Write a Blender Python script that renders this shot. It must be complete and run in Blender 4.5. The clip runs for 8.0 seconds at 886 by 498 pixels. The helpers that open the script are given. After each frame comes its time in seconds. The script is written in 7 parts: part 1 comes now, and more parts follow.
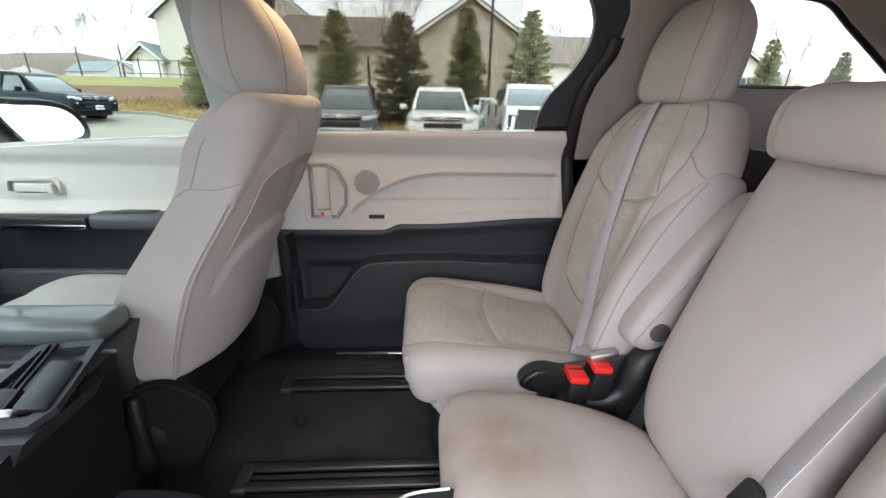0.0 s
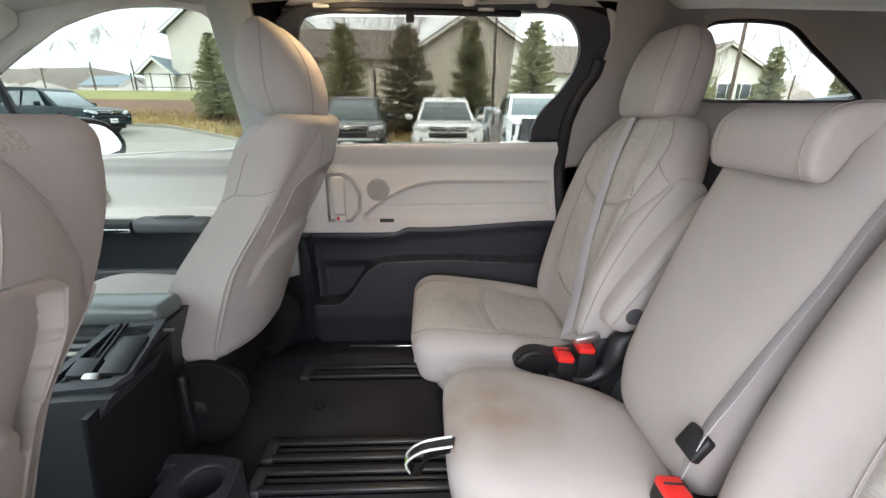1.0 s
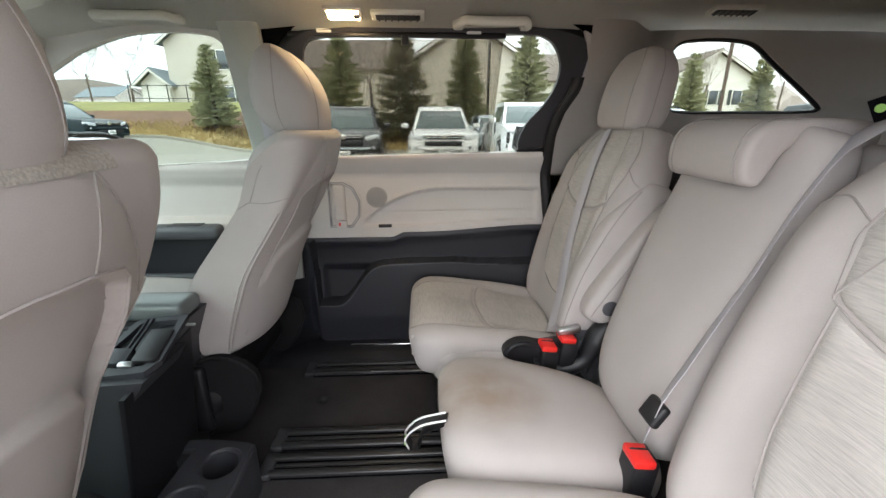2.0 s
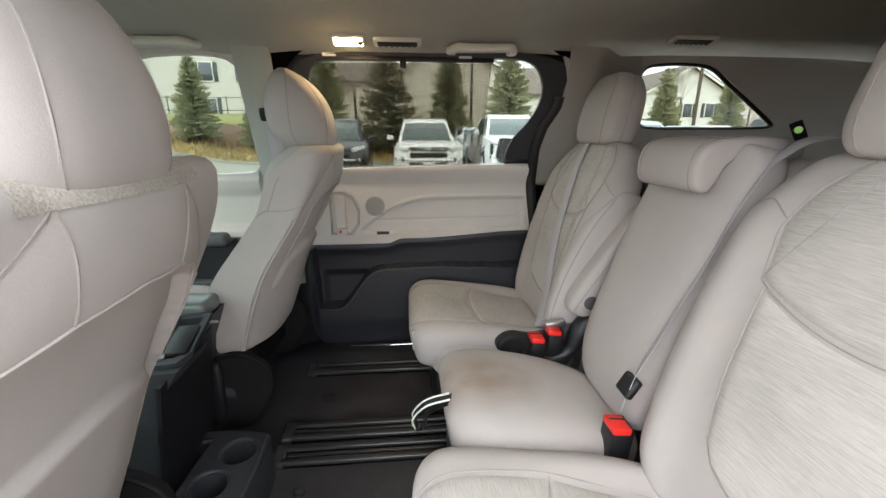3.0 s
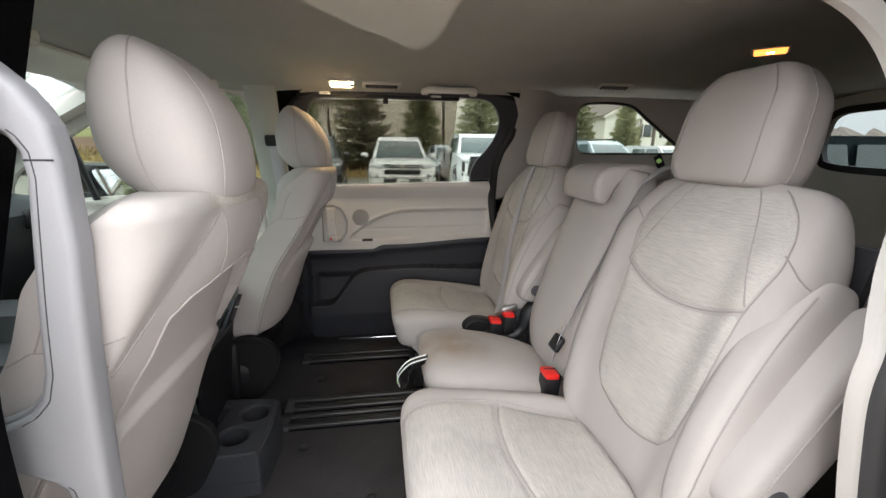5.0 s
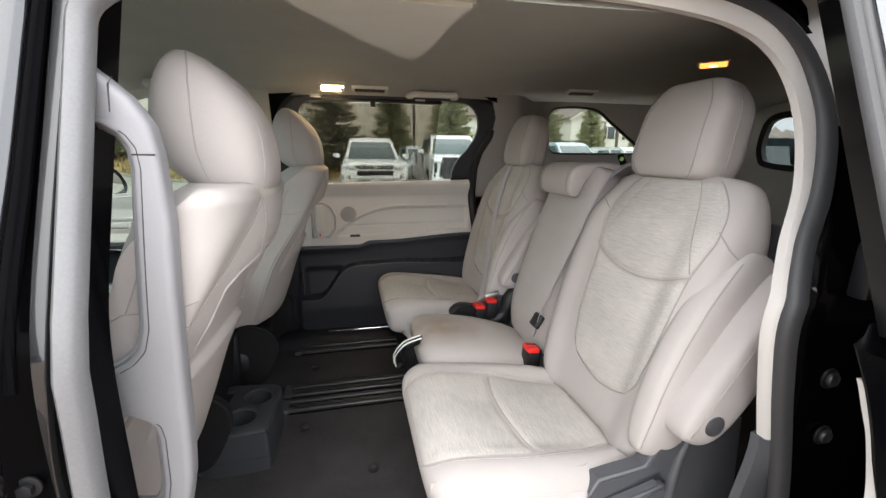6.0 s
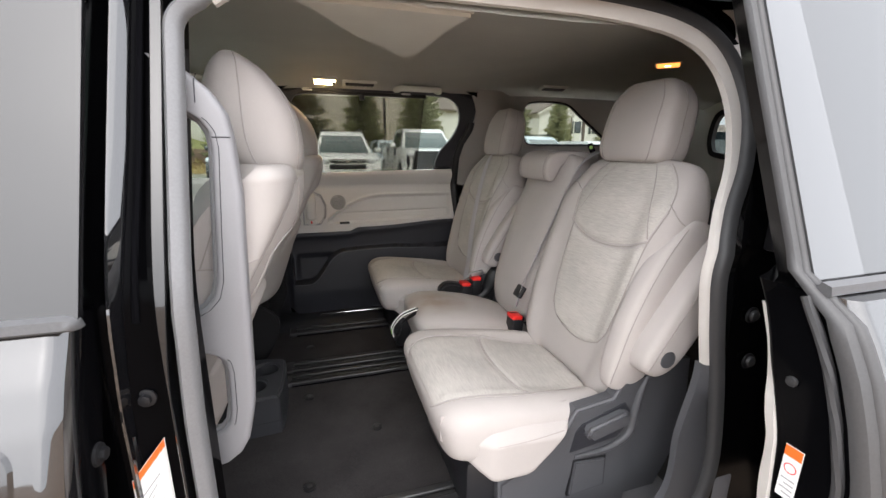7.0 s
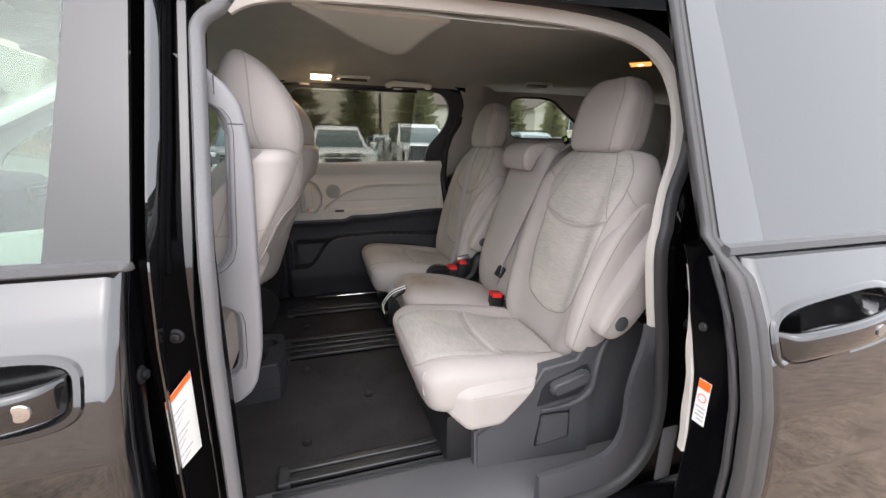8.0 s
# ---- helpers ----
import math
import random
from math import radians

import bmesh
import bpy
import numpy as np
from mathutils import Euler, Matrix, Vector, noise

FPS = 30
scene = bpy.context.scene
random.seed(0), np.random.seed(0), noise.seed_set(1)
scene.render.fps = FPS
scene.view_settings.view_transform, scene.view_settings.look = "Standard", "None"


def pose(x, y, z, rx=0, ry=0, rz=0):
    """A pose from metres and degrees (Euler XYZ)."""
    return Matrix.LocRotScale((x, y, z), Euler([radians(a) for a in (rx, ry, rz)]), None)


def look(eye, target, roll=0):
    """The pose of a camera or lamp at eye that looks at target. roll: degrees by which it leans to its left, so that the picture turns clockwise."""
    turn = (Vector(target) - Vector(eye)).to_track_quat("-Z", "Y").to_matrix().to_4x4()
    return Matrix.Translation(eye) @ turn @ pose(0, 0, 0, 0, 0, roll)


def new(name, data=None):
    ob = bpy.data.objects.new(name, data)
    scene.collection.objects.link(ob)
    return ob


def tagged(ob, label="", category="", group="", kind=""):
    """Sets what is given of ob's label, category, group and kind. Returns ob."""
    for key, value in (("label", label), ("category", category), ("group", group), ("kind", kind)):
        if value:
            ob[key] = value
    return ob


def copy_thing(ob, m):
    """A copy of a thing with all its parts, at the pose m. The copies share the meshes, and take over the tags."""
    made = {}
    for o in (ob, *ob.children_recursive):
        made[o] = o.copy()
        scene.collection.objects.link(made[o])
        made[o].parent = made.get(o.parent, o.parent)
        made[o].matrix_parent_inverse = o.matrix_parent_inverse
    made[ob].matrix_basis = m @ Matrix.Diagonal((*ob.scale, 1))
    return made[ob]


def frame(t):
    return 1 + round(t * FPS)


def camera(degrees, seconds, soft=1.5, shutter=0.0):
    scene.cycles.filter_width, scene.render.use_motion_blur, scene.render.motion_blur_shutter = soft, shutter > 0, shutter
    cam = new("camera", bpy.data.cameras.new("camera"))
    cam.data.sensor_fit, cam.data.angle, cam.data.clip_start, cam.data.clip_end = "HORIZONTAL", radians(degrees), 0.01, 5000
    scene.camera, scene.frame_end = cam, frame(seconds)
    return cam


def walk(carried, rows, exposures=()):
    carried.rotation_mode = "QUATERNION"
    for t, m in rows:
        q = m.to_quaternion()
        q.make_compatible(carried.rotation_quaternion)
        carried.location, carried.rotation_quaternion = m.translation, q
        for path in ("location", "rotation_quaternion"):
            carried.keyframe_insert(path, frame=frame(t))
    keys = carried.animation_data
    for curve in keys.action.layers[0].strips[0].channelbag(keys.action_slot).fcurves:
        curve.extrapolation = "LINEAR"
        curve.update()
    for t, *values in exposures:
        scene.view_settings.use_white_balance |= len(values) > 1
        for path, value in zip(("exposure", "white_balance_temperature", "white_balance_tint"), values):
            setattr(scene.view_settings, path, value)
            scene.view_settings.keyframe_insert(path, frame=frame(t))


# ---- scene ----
cam = camera(95.2, 8.0)
PATH = [
    (0, (0.005, -0.003, 1.297), (0.115, 1.878, 0.626), 1.2),
    (0.5, (0.009, -0.076, 1.307), (0.092, 1.816, 0.661), 0.7),
    (1, (0.004, -0.138, 1.315), (0.085, 1.758, 0.683), 0.6),
    (1.5, (0.019, -0.191, 1.325), (0.093, 1.71, 0.707), 0.2),
    (3, (-0.036, -0.351, 1.342), (0.135, 1.565, 0.795), 0.1),
    (3.5, (-0.049, -0.424, 1.358), (0.149, 1.497, 0.835), 0.1),
    (4, (-0.059, -0.49, 1.371), (0.163, 1.434, 0.873), 0.3),
    (4.5, (-0.062, -0.577, 1.37), (0.192, 1.348, 0.893), 0.5),
    (6, (-0.156, -0.768, 1.363), (0.283, 1.127, 0.9), 0.6),
    (6.5, (-0.223, -0.831, 1.353), (0.294, 1.042, 0.881), 0.7),
    (7, (-0.262, -0.897, 1.346), (0.311, 0.956, 0.858), 0.6),
    (7.5, (-0.278, -0.957, 1.34), (0.319, 0.885, 0.838), 0.7),
    (8, (-0.269, -1.037, 1.331), (0.323, 0.804, 0.823), 1.0),
]
EXPOSURES = [(0.0, 2.38, 6250, 13), (1.5, 2.28, 6350, 12), (3.5, 2.0, 6500, 8), (4.5, 1.84, 6550, 9), (6.5, 1.76, 6550, 11), (7.0, 1.60, 6600, 12), (8.0, 1.42, 6550, 13)]
walk(cam, [(t, look(eye, target, roll)) for t, eye, target, roll in PATH], EXPOSURES)

# ---------- world, sun ----------
world = bpy.data.worlds.new("overcast_sky")
scene.world = world
world.use_nodes = True
wn, wl = world.node_tree.nodes, world.node_tree.links
sky = wn.new("ShaderNodeTexSky")
sky.sky_type = "NISHITA"
sky.sun_disc = False
sky.sun_elevation, sky.sun_rotation = radians(48), radians(200)
sky.air_density, sky.dust_density, sky.ozone_density = 1.0, 6.0, 1.0
cloud = wn.new("ShaderNodeTexNoise")
cloud.inputs["Scale"].default_value, cloud.inputs["Detail"].default_value = 2.2, 4.0
grade = wn.new("ShaderNodeHueSaturation")
grade.inputs["Saturation"].default_value = 0.16
ramp = wn.new("ShaderNodeMapRange")
ramp.inputs["To Min"].default_value, ramp.inputs["To Max"].default_value = 0.75, 1.25
wl.new(cloud.outputs["Fac"], ramp.inputs["Value"])
wl.new(sky.outputs["Color"], grade.inputs["Color"])
wl.new(ramp.outputs["Result"], grade.inputs["Value"])
veil = wn.new("ShaderNodeMix")
veil.data_type = "RGBA"
veil.inputs["Factor"].default_value = 0.80
veil.inputs["B"].default_value = (6.5, 6.85, 7.35, 1.0)
wl.new(grade.outputs["Color"], veil.inputs["A"])
wl.new(veil.outputs["Result"], wn["Background"].inputs["Color"])
wn["Background"].inputs["Strength"].default_value = 0.15
sun = new("sun", bpy.data.lights.new("sun", "SUN"))
sun.data.energy, sun.data.angle, sun.data.color = 0.5, radians(100), (1.0, 0.975, 0.945)
sun.matrix_world = look((-5, -14, 17), (0, 0, 0))

# ---------- materials ----------
def nodes_of(name):
    m = bpy.data.materials.new(name)
    m.use_nodes = True
    return m, m.node_tree.nodes, m.node_tree.links, m.node_tree.nodes["Principled BSDF"]


def rgb(c):
    return (c[0], c[1], c[2], 1.0)


def mat(name, color, rough=0.5, metal=0.0, grain=300.0, bump=0.0, vary=0.12, blotch=6.0, stretch=(1, 1, 1), coat=0.0, spec=0.5, coat_ior=1.5, weave=0.0, random_tint=0.0, rough_vary=0.1, wrinkle=0.0):
    """A surface with fine grain, broad stains and a little relief; sizes in waves per metre."""
    m, n, l, b = nodes_of(name)
    b.inputs["Metallic"].default_value, b.inputs["Specular IOR Level"].default_value = metal, spec
    b.inputs["Coat Weight"].default_value, b.inputs["Coat IOR"].default_value = coat, coat_ior
    b.inputs["Coat Roughness"].default_value = 0.03
    co = n.new("ShaderNodeTexCoord")
    mp = n.new("ShaderNodeMapping")
    mp.inputs["Scale"].default_value = stretch
    l.new(co.outputs["Object"], mp.inputs["Vector"])
    fine = n.new("ShaderNodeTexNoise")
    fine.inputs["Scale"].default_value, fine.inputs["Detail"].default_value = grain, 3.0
    l.new(mp.outputs["Vector"], fine.inputs["Vector"])
    broad = n.new("ShaderNodeTexNoise")
    broad.inputs["Scale"].default_value, broad.inputs["Detail"].default_value = blotch, 5.0
    l.new(co.outputs["Object"], broad.inputs["Vector"])
    add = n.new("ShaderNodeMath")
    add.operation = "ADD"
    l.new(fine.outputs["Fac"], add.inputs[0])
    l.new(broad.outputs["Fac"], add.inputs[1])
    mr = n.new("ShaderNodeMapRange")
    mr.inputs["From Min"].default_value, mr.inputs["From Max"].default_value = 0.6, 1.4
    mr.inputs["To Min"].default_value, mr.inputs["To Max"].default_value = 1 - vary, 1 + vary
    l.new(add.outputs[0], mr.inputs["Value"])
    last = mr.outputs["Result"]
    if random_tint:
        ob = n.new("ShaderNodeObjectInfo")
        rr = n.new("ShaderNodeMapRange")
        rr.inputs["To Min"].default_value, rr.inputs["To Max"].default_value = 1 - random_tint, 1 + random_tint
        l.new(ob.outputs["Random"], rr.inputs["Value"])
        mu = n.new("ShaderNodeMath")
        mu.operation = "MULTIPLY"
        l.new(last, mu.inputs[0])
        l.new(rr.outputs["Result"], mu.inputs[1])
        last = mu.outputs[0]
    hs = n.new("ShaderNodeHueSaturation")
    hs.inputs["Color"].default_value = rgb(color)
    l.new(last, hs.inputs["Value"])
    l.new(hs.outputs["Color"], b.inputs["Base Color"])
    rv = n.new("ShaderNodeMapRange")
    rv.inputs["To Min"].default_value, rv.inputs["To Max"].default_value = max(0.02, rough - rough_vary), min(1, rough + rough_vary)
    l.new(broad.outputs["Fac"], rv.inputs["Value"])
    l.new(rv.outputs["Result"], b.inputs["Roughness"])
    if bump:
        bp = n.new("ShaderNodeBump")
        bp.inputs["Strength"].default_value, bp.inputs["Distance"].default_value = bump, 0.001
        l.new(fine.outputs["Fac"], bp.inputs["Height"])
        l.new(bp.outputs["Normal"], b.inputs["Normal"])
        if wrinkle:
            wn = n.new("ShaderNodeTexNoise")
            wn.inputs["Scale"].default_value, wn.inputs["Detail"].default_value, wn.inputs["Distortion"].default_value = 13.0, 3.0, 0.6
            l.new(co.outputs["Object"], wn.inputs["Vector"])
            wb = n.new("ShaderNodeBump")
            wb.inputs["Strength"].default_value, wb.inputs["Distance"].default_value = wrinkle, 0.012
            l.new(wn.outputs["Fac"], wb.inputs["Height"])
            l.new(wb.outputs["Normal"], bp.inputs["Normal"])
    return m


def glass(name, tint, ior=1.5, rough=0.0):
    m = bpy.data.materials.new(name)
    m.use_nodes = True
    n, l = m.node_tree.nodes, m.node_tree.links
    n.remove(n["Principled BSDF"])
    tr = n.new("ShaderNodeBsdfTransparent")
    tr.inputs["Color"].default_value = rgb(tint)
    gl = n.new("ShaderNodeBsdfGlossy")
    gl.inputs["Roughness"].default_value = rough
    lw = n.new("ShaderNodeLayerWeight")
    pw = n.new("ShaderNodeMath")
    pw.operation, pw.inputs[1].default_value = "POWER", 5.0
    l.new(lw.outputs["Facing"], pw.inputs[0])
    f0 = ((ior - 1) / (ior + 1)) ** 2
    fr = n.new("ShaderNodeMapRange")
    fr.inputs["To Min"].default_value, fr.inputs["To Max"].default_value = f0, 1.0
    l.new(pw.outputs[0], fr.inputs["Value"])
    mx = n.new("ShaderNodeMixShader")
    l.new(fr.outputs["Result"], mx.inputs["Fac"])
    l.new(tr.outputs["BSDF"], mx.inputs[1])
    l.new(gl.outputs["BSDF"], mx.inputs[2])
    l.new(mx.outputs["Shader"], n["Material Output"].inputs["Surface"])
    return m


def glow(name, color, strength):
    m, n, l, b = nodes_of(name)
    b.inputs["Base Color"].default_value = rgb(color)
    b.inputs["Emission Color"].default_value = rgb(color)
    b.inputs["Emission Strength"].default_value = strength
    return m


FABRIC = mat("seat_fabric", (0.455, 0.430, 0.400), 0.9, grain=150, stretch=(3.0, 0.20, 3.0), bump=1.0, vary=0.22, spec=0.2, wrinkle=0.3)
VINYL = mat("seat_cloth_smooth", (0.424, 0.391, 0.372), 0.76, grain=800, bump=0.22, vary=0.07, blotch=9.0, spec=0.25, wrinkle=0.12)
STAINED = mat("seat_cloth_stained", (0.424, 0.391, 0.372), 0.76, grain=800, bump=0.22, vary=0.07, blotch=9.0, spec=0.25, wrinkle=0.12)


def add_stain(m, centre, radius, tint, amount):
    """A soft-edged uneven stain on a cloth."""
    n, l = m.node_tree.nodes, m.node_tree.links
    b = n["Principled BSDF"]
    src = b.inputs["Base Color"].links[0].from_socket
    co = n.new("ShaderNodeTexCoord")
    mp = n.new("ShaderNodeMapping")
    mp.inputs["Location"].default_value = [-c / r for c, r in zip(centre, radius)]
    mp.inputs["Scale"].default_value = [1 / r for r in radius]
    l.new(co.outputs["Object"], mp.inputs["Vector"])
    no = n.new("ShaderNodeTexNoise")
    no.inputs["Scale"].default_value, no.inputs["Detail"].default_value = 2.2, 6.0
    l.new(mp.outputs["Vector"], no.inputs["Vector"])
    gr = n.new("ShaderNodeTexGradient")
    gr.gradient_type = "SPHERICAL"
    l.new(mp.outputs["Vector"], gr.inputs["Vector"])
    mu = n.new("ShaderNodeMath")
    mu.operation = "MULTIPLY"
    l.new(gr.outputs["Fac"], mu.inputs[0])
    l.new(no.outputs["Fac"], mu.inputs[1])
    mr = n.new("ShaderNodeMapRange")
    mr.inputs["From Min"].default_value, mr.inputs["From Max"].default_value, mr.inputs["To Max"].default_value = 0.05, 0.45, amount
    l.new(mu.outputs[0], mr.inputs["Value"])
    mx = n.new("ShaderNodeMix")
    mx.data_type = "RGBA"
    l.new(mr.outputs["Result"], mx.inputs["Factor"])
    l.new(src, mx.inputs["A"])
    mx.inputs["B"].default_value = rgb(tint)
    l.new(mx.outputs["Result"], b.inputs["Base Color"])


add_stain(STAINED, (0.12, 0.50, 0.765), (0.20, 0.15, 0.12), (0.27, 0.20, 0.15), 0.75)
VINYL_F = mat("front_seat_cloth", (0.425, 0.393, 0.374), 0.76, grain=800, bump=0.22, vary=0.07, blotch=9.0, spec=0.25, wrinkle=0.12)
KNIT = mat("shoulder_knit", (0.43, 0.40, 0.355), 0.95, grain=330, bump=1.0, vary=0.34, spec=0.2)
STITCH = mat("seam_thread", (0.32, 0.295, 0.275), 0.8, grain=500, vary=0.1)
TRIM = mat("beige_trim_plastic", (0.60, 0.57, 0.535), 0.6, grain=500, bump=0.2, vary=0.04, spec=0.35)
TRIM_G = mat("grey_trim_plastic", (0.235, 0.235, 0.25), 0.55, grain=500, bump=0.2, vary=0.05)
LINING = mat("headliner_cloth", (0.74, 0.725, 0.665), 0.95, grain=500, bump=0.35, vary=0.06, spec=0.15)
DARK = mat("dark_plastic", (0.024, 0.025, 0.031), 0.5, grain=500, bump=0.3, vary=0.12)
DARKER = mat("black_plastic", (0.010, 0.010, 0.012), 0.45, grain=500, bump=0.25, vary=0.2)
BASEP = mat("seat_base_plastic", (0.072, 0.073, 0.080), 0.5, grain=500, bump=0.3, vary=0.1)
CARPET = mat("black_carpet", (0.044, 0.041, 0.042), 1.0, grain=420, bump=1.0, vary=0.5, spec=0.1)
SILLP = mat("sill_grey_plastic", (0.105, 0.105, 0.11), 0.4, grain=300, bump=0.2, vary=0.12)
RAILM = mat("rail_black_metal", (0.06, 0.06, 0.062), 0.35, metal=0.5, grain=200, bump=0.1, vary=0.2)
DOORRUB = mat("door_edge_rubber", (0.060, 0.059, 0.060), 0.42, grain=300, bump=0.15, vary=0.12)
# lighter copy of the seal rubber, with the sky's sheen in its colour
EDGERUB = mat("sheen_grey_rubber", (0.17, 0.17, 0.175), 0.42, grain=300, bump=0.15, vary=0.12)
BELTSTRIP = mat("belt_strip_rubber", (0.09, 0.09, 0.093), 0.38, grain=300, bump=0.15, vary=0.15)
RUBBER = mat("rubber_seal", (0.045, 0.045, 0.047), 0.5, grain=300, bump=0.15, vary=0.12)
PAINT = mat("black_car_paint", (0.006, 0.006, 0.007), 0.3, grain=900, vary=0.2, coat=1.0, coat_ior=2.1, rough_vary=0.03, spec=0.2)
JAMB = mat("satin_black_jamb_paint", (0.0025, 0.0025, 0.003), 0.14, grain=900, vary=0.2, spec=0.03, rough_vary=0.05)
GLOSS = mat("gloss_black_applique", (0.012, 0.012, 0.013), 0.12, grain=900, vary=0.2, coat=1.0, coat_ior=1.65, rough_vary=0.04)
CHROME = mat("chrome", (0.8, 0.8, 0.8), 0.12, metal=1.0, vary=0.03, rough_vary=0.05)
STEEL = mat("brushed_steel", (0.5, 0.5, 0.5), 0.35, metal=1.0, grain=200, vary=0.1)
BELT = mat("belt_webbing", (0.47, 0.455, 0.485), 0.6, grain=300, stretch=(1, 1, 1), bump=0.5, vary=0.08)
RED = mat("red_buckle_button", (0.75, 0.025, 0.02), 0.35, vary=0.05)
WHITE = mat("white_label_paper", (0.8, 0.8, 0.78), 0.5, vary=0.03)
ORANGE = mat("orange_label_band", (0.9, 0.16, 0.02), 0.5, vary=0.03)
GREENTAG = mat("green_tag", (0.25, 0.5, 0.08), 0.5, vary=0.1)
INKGREY = mat("label_print", (0.35, 0.35, 0.35), 0.6, vary=0.05)
GAPBLACK = mat("door_gap_black", (0.003, 0.003, 0.004), 0.8, vary=0.2, spec=0.05)
HATCHGLASS = glass("hatch_privacy_glass", (0.5, 0.52, 0.51))
CLEAR = glass("clear_glass", (0.82, 0.88, 0.86))
FRONTGLASS = glass("front_door_glass", (0.64, 0.69, 0.665))
TINT = glass("privacy_glass", (0.67, 0.70, 0.67))
DRIVERGLASS = glass("driver_door_glass", (0.76, 0.86, 0.81), 1.7)
DARKGLASS = glass("dark_privacy_glass", (0.08, 0.085, 0.09), 2.8)
SHADE = glass("shade_mesh", (0.68, 0.655, 0.63), 1.02, 0.5)
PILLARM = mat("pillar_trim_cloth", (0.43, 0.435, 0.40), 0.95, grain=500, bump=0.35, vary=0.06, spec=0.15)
# base lifted towards teal: part of the window's reflection is in the colour
LIDM = mat("console_lid_vinyl", (0.12, 0.135, 0.135), 0.38, grain=500, bump=0.15, vary=0.1, coat=0.5)
LAMP = glow("lamp_lens_lit", (1.0, 0.70, 0.36), 26.0)
LAMP_R = glow("lamp_lens_amber", (1.0, 0.33, 0.07), 0.75)
LAMP_C = glow("lamp_centre", (1.0, 0.6, 0.25), 9.0)
HINGEM = mat("matt_black_plastic", (0.009, 0.009, 0.010), 0.7, grain=500, bump=0.3, vary=0.15, spec=0.25)
SPKM = mat("speaker_grille_plastic", (0.37, 0.355, 0.335), 0.6, grain=500, bump=0.2, vary=0.05)
POSTM = mat("gloss_post_panel", (0.014, 0.014, 0.015), 0.14, grain=900, vary=0.2, coat=1.0, coat_ior=1.52, rough_vary=0.03, spec=0.25)
DOORPANEL = mat("gloss_sliding_door_panel", (0.02, 0.02, 0.021), 0.12, grain=900, vary=0.2, coat=1.0, coat_ior=1.98, rough_vary=0.03)
CUPM = mat("cup_unit_plastic", (0.038, 0.039, 0.044), 0.45, grain=500, bump=0.25, vary=0.12)
GRIPM = mat("grip_grey_plastic", (0.25, 0.247, 0.258), 0.5, grain=500, bump=0.2, vary=0.05)
LAMP_OFF = mat("lamp_lens_rim", (0.6, 0.55, 0.5), 0.3, vary=0.03)
ASPHALT = mat("asphalt", (0.27, 0.20, 0.15), 0.85, grain=45, bump=1.0, vary=0.75, blotch=5.0, spec=0.3)
LOT = mat("far_lot_concrete", (0.27, 0.25, 0.205), 0.9, grain=60, bump=0.4, vary=0.15, blotch=0.3)
DRYGRASS = mat("dry_grass", (0.33, 0.24, 0.10), 1.0, grain=25, bump=1.0, vary=0.4, blotch=0.5)
MULCH = mat("brown_mulch", (0.14, 0.075, 0.04), 1.0, grain=20, bump=1.0, vary=0.5, blotch=0.4)
LAWN = mat("faded_lawn", (0.22, 0.21, 0.07), 1.0, grain=20, bump=1.0, vary=0.35, blotch=0.4)
SIDING = mat("cream_siding", (0.52, 0.48, 0.42), 0.8, grain=6, stretch=(0.02, 0.02, 5), bump=0.4, vary=0.08)
SIDING_W = mat("white_siding", (0.68, 0.66, 0.62), 0.8, grain=6, stretch=(0.02, 0.02, 5), bump=0.4, vary=0.06)
SHINGLE = mat("roof_shingle", (0.16, 0.13, 0.11), 0.95, grain=12, bump=0.6, vary=0.3)
SHINGLE_G = mat("grey_roof_shingle", (0.20, 0.23, 0.25), 0.95, grain=12, bump=0.6, vary=0.25)
SHUTTER = mat("window_shutter", (0.05, 0.06, 0.06), 0.6)
HOUSEGLASS = mat("house_window_pane", (0.05, 0.06, 0.07), 0.1, coat=0.5)
BARK = mat("tree_bark", (0.12, 0.09, 0.07), 0.95, grain=30, bump=0.8, vary=0.3)
# paler than real twigs: distance haze is put into this colour
TWIG = mat("hazed_twigs", (0.36, 0.315, 0.28), 0.95, grain=30, vary=0.2)
NEEDLE = mat("spruce_needles", (0.20, 0.19, 0.12), 0.9, grain=8, vary=0.45, random_tint=0.2)
NEEDLE_L = mat("light_spruce_needles", (0.31, 0.315, 0.175), 0.9, grain=8, vary=0.4, random_tint=0.15)
CARWHITE = mat("white_car_paint", (0.74, 0.75, 0.75), 0.25, vary=0.02, coat=0.6)
CARBLACK = mat("dark_car_paint", (0.010, 0.010, 0.013), 0.25, vary=0.1, coat=0.6, coat_ior=1.5)
HILLSIDE = mat("brown_hillside", (0.17, 0.14, 0.115), 0.9, vary=0.35, blotch=0.12, grain=2.0)
CARTEAL = mat("teal_car_paint", (0.005, 0.014, 0.017), 0.35, vary=0.1, coat=0.1, spec=0.15)
CARSILVER = mat("silver_car_paint", (0.45, 0.52, 0.56), 0.25, vary=0.05, coat=0.6)
CARGLASS = mat("parked_car_glass", (0.06, 0.085, 0.085), 0.08, vary=0.15, coat=0.7)
TYRE = mat("tyre_rubber", (0.018, 0.018, 0.018), 0.8, vary=0.2)
HEADLAMP = mat("headlamp_lens", (0.55, 0.57, 0.6), 0.1, vary=0.2, coat=1.0)
FENCE = mat("black_fence_steel", (0.02, 0.02, 0.02), 0.5)
POLE = mat("lamp_post_steel", (0.10, 0.09, 0.08), 0.5, vary=0.1)
MIRROR = mat("mirror_glass", (0.9, 0.9, 0.92), 0.02, metal=1.0, vary=0.01, rough_vary=0.01)

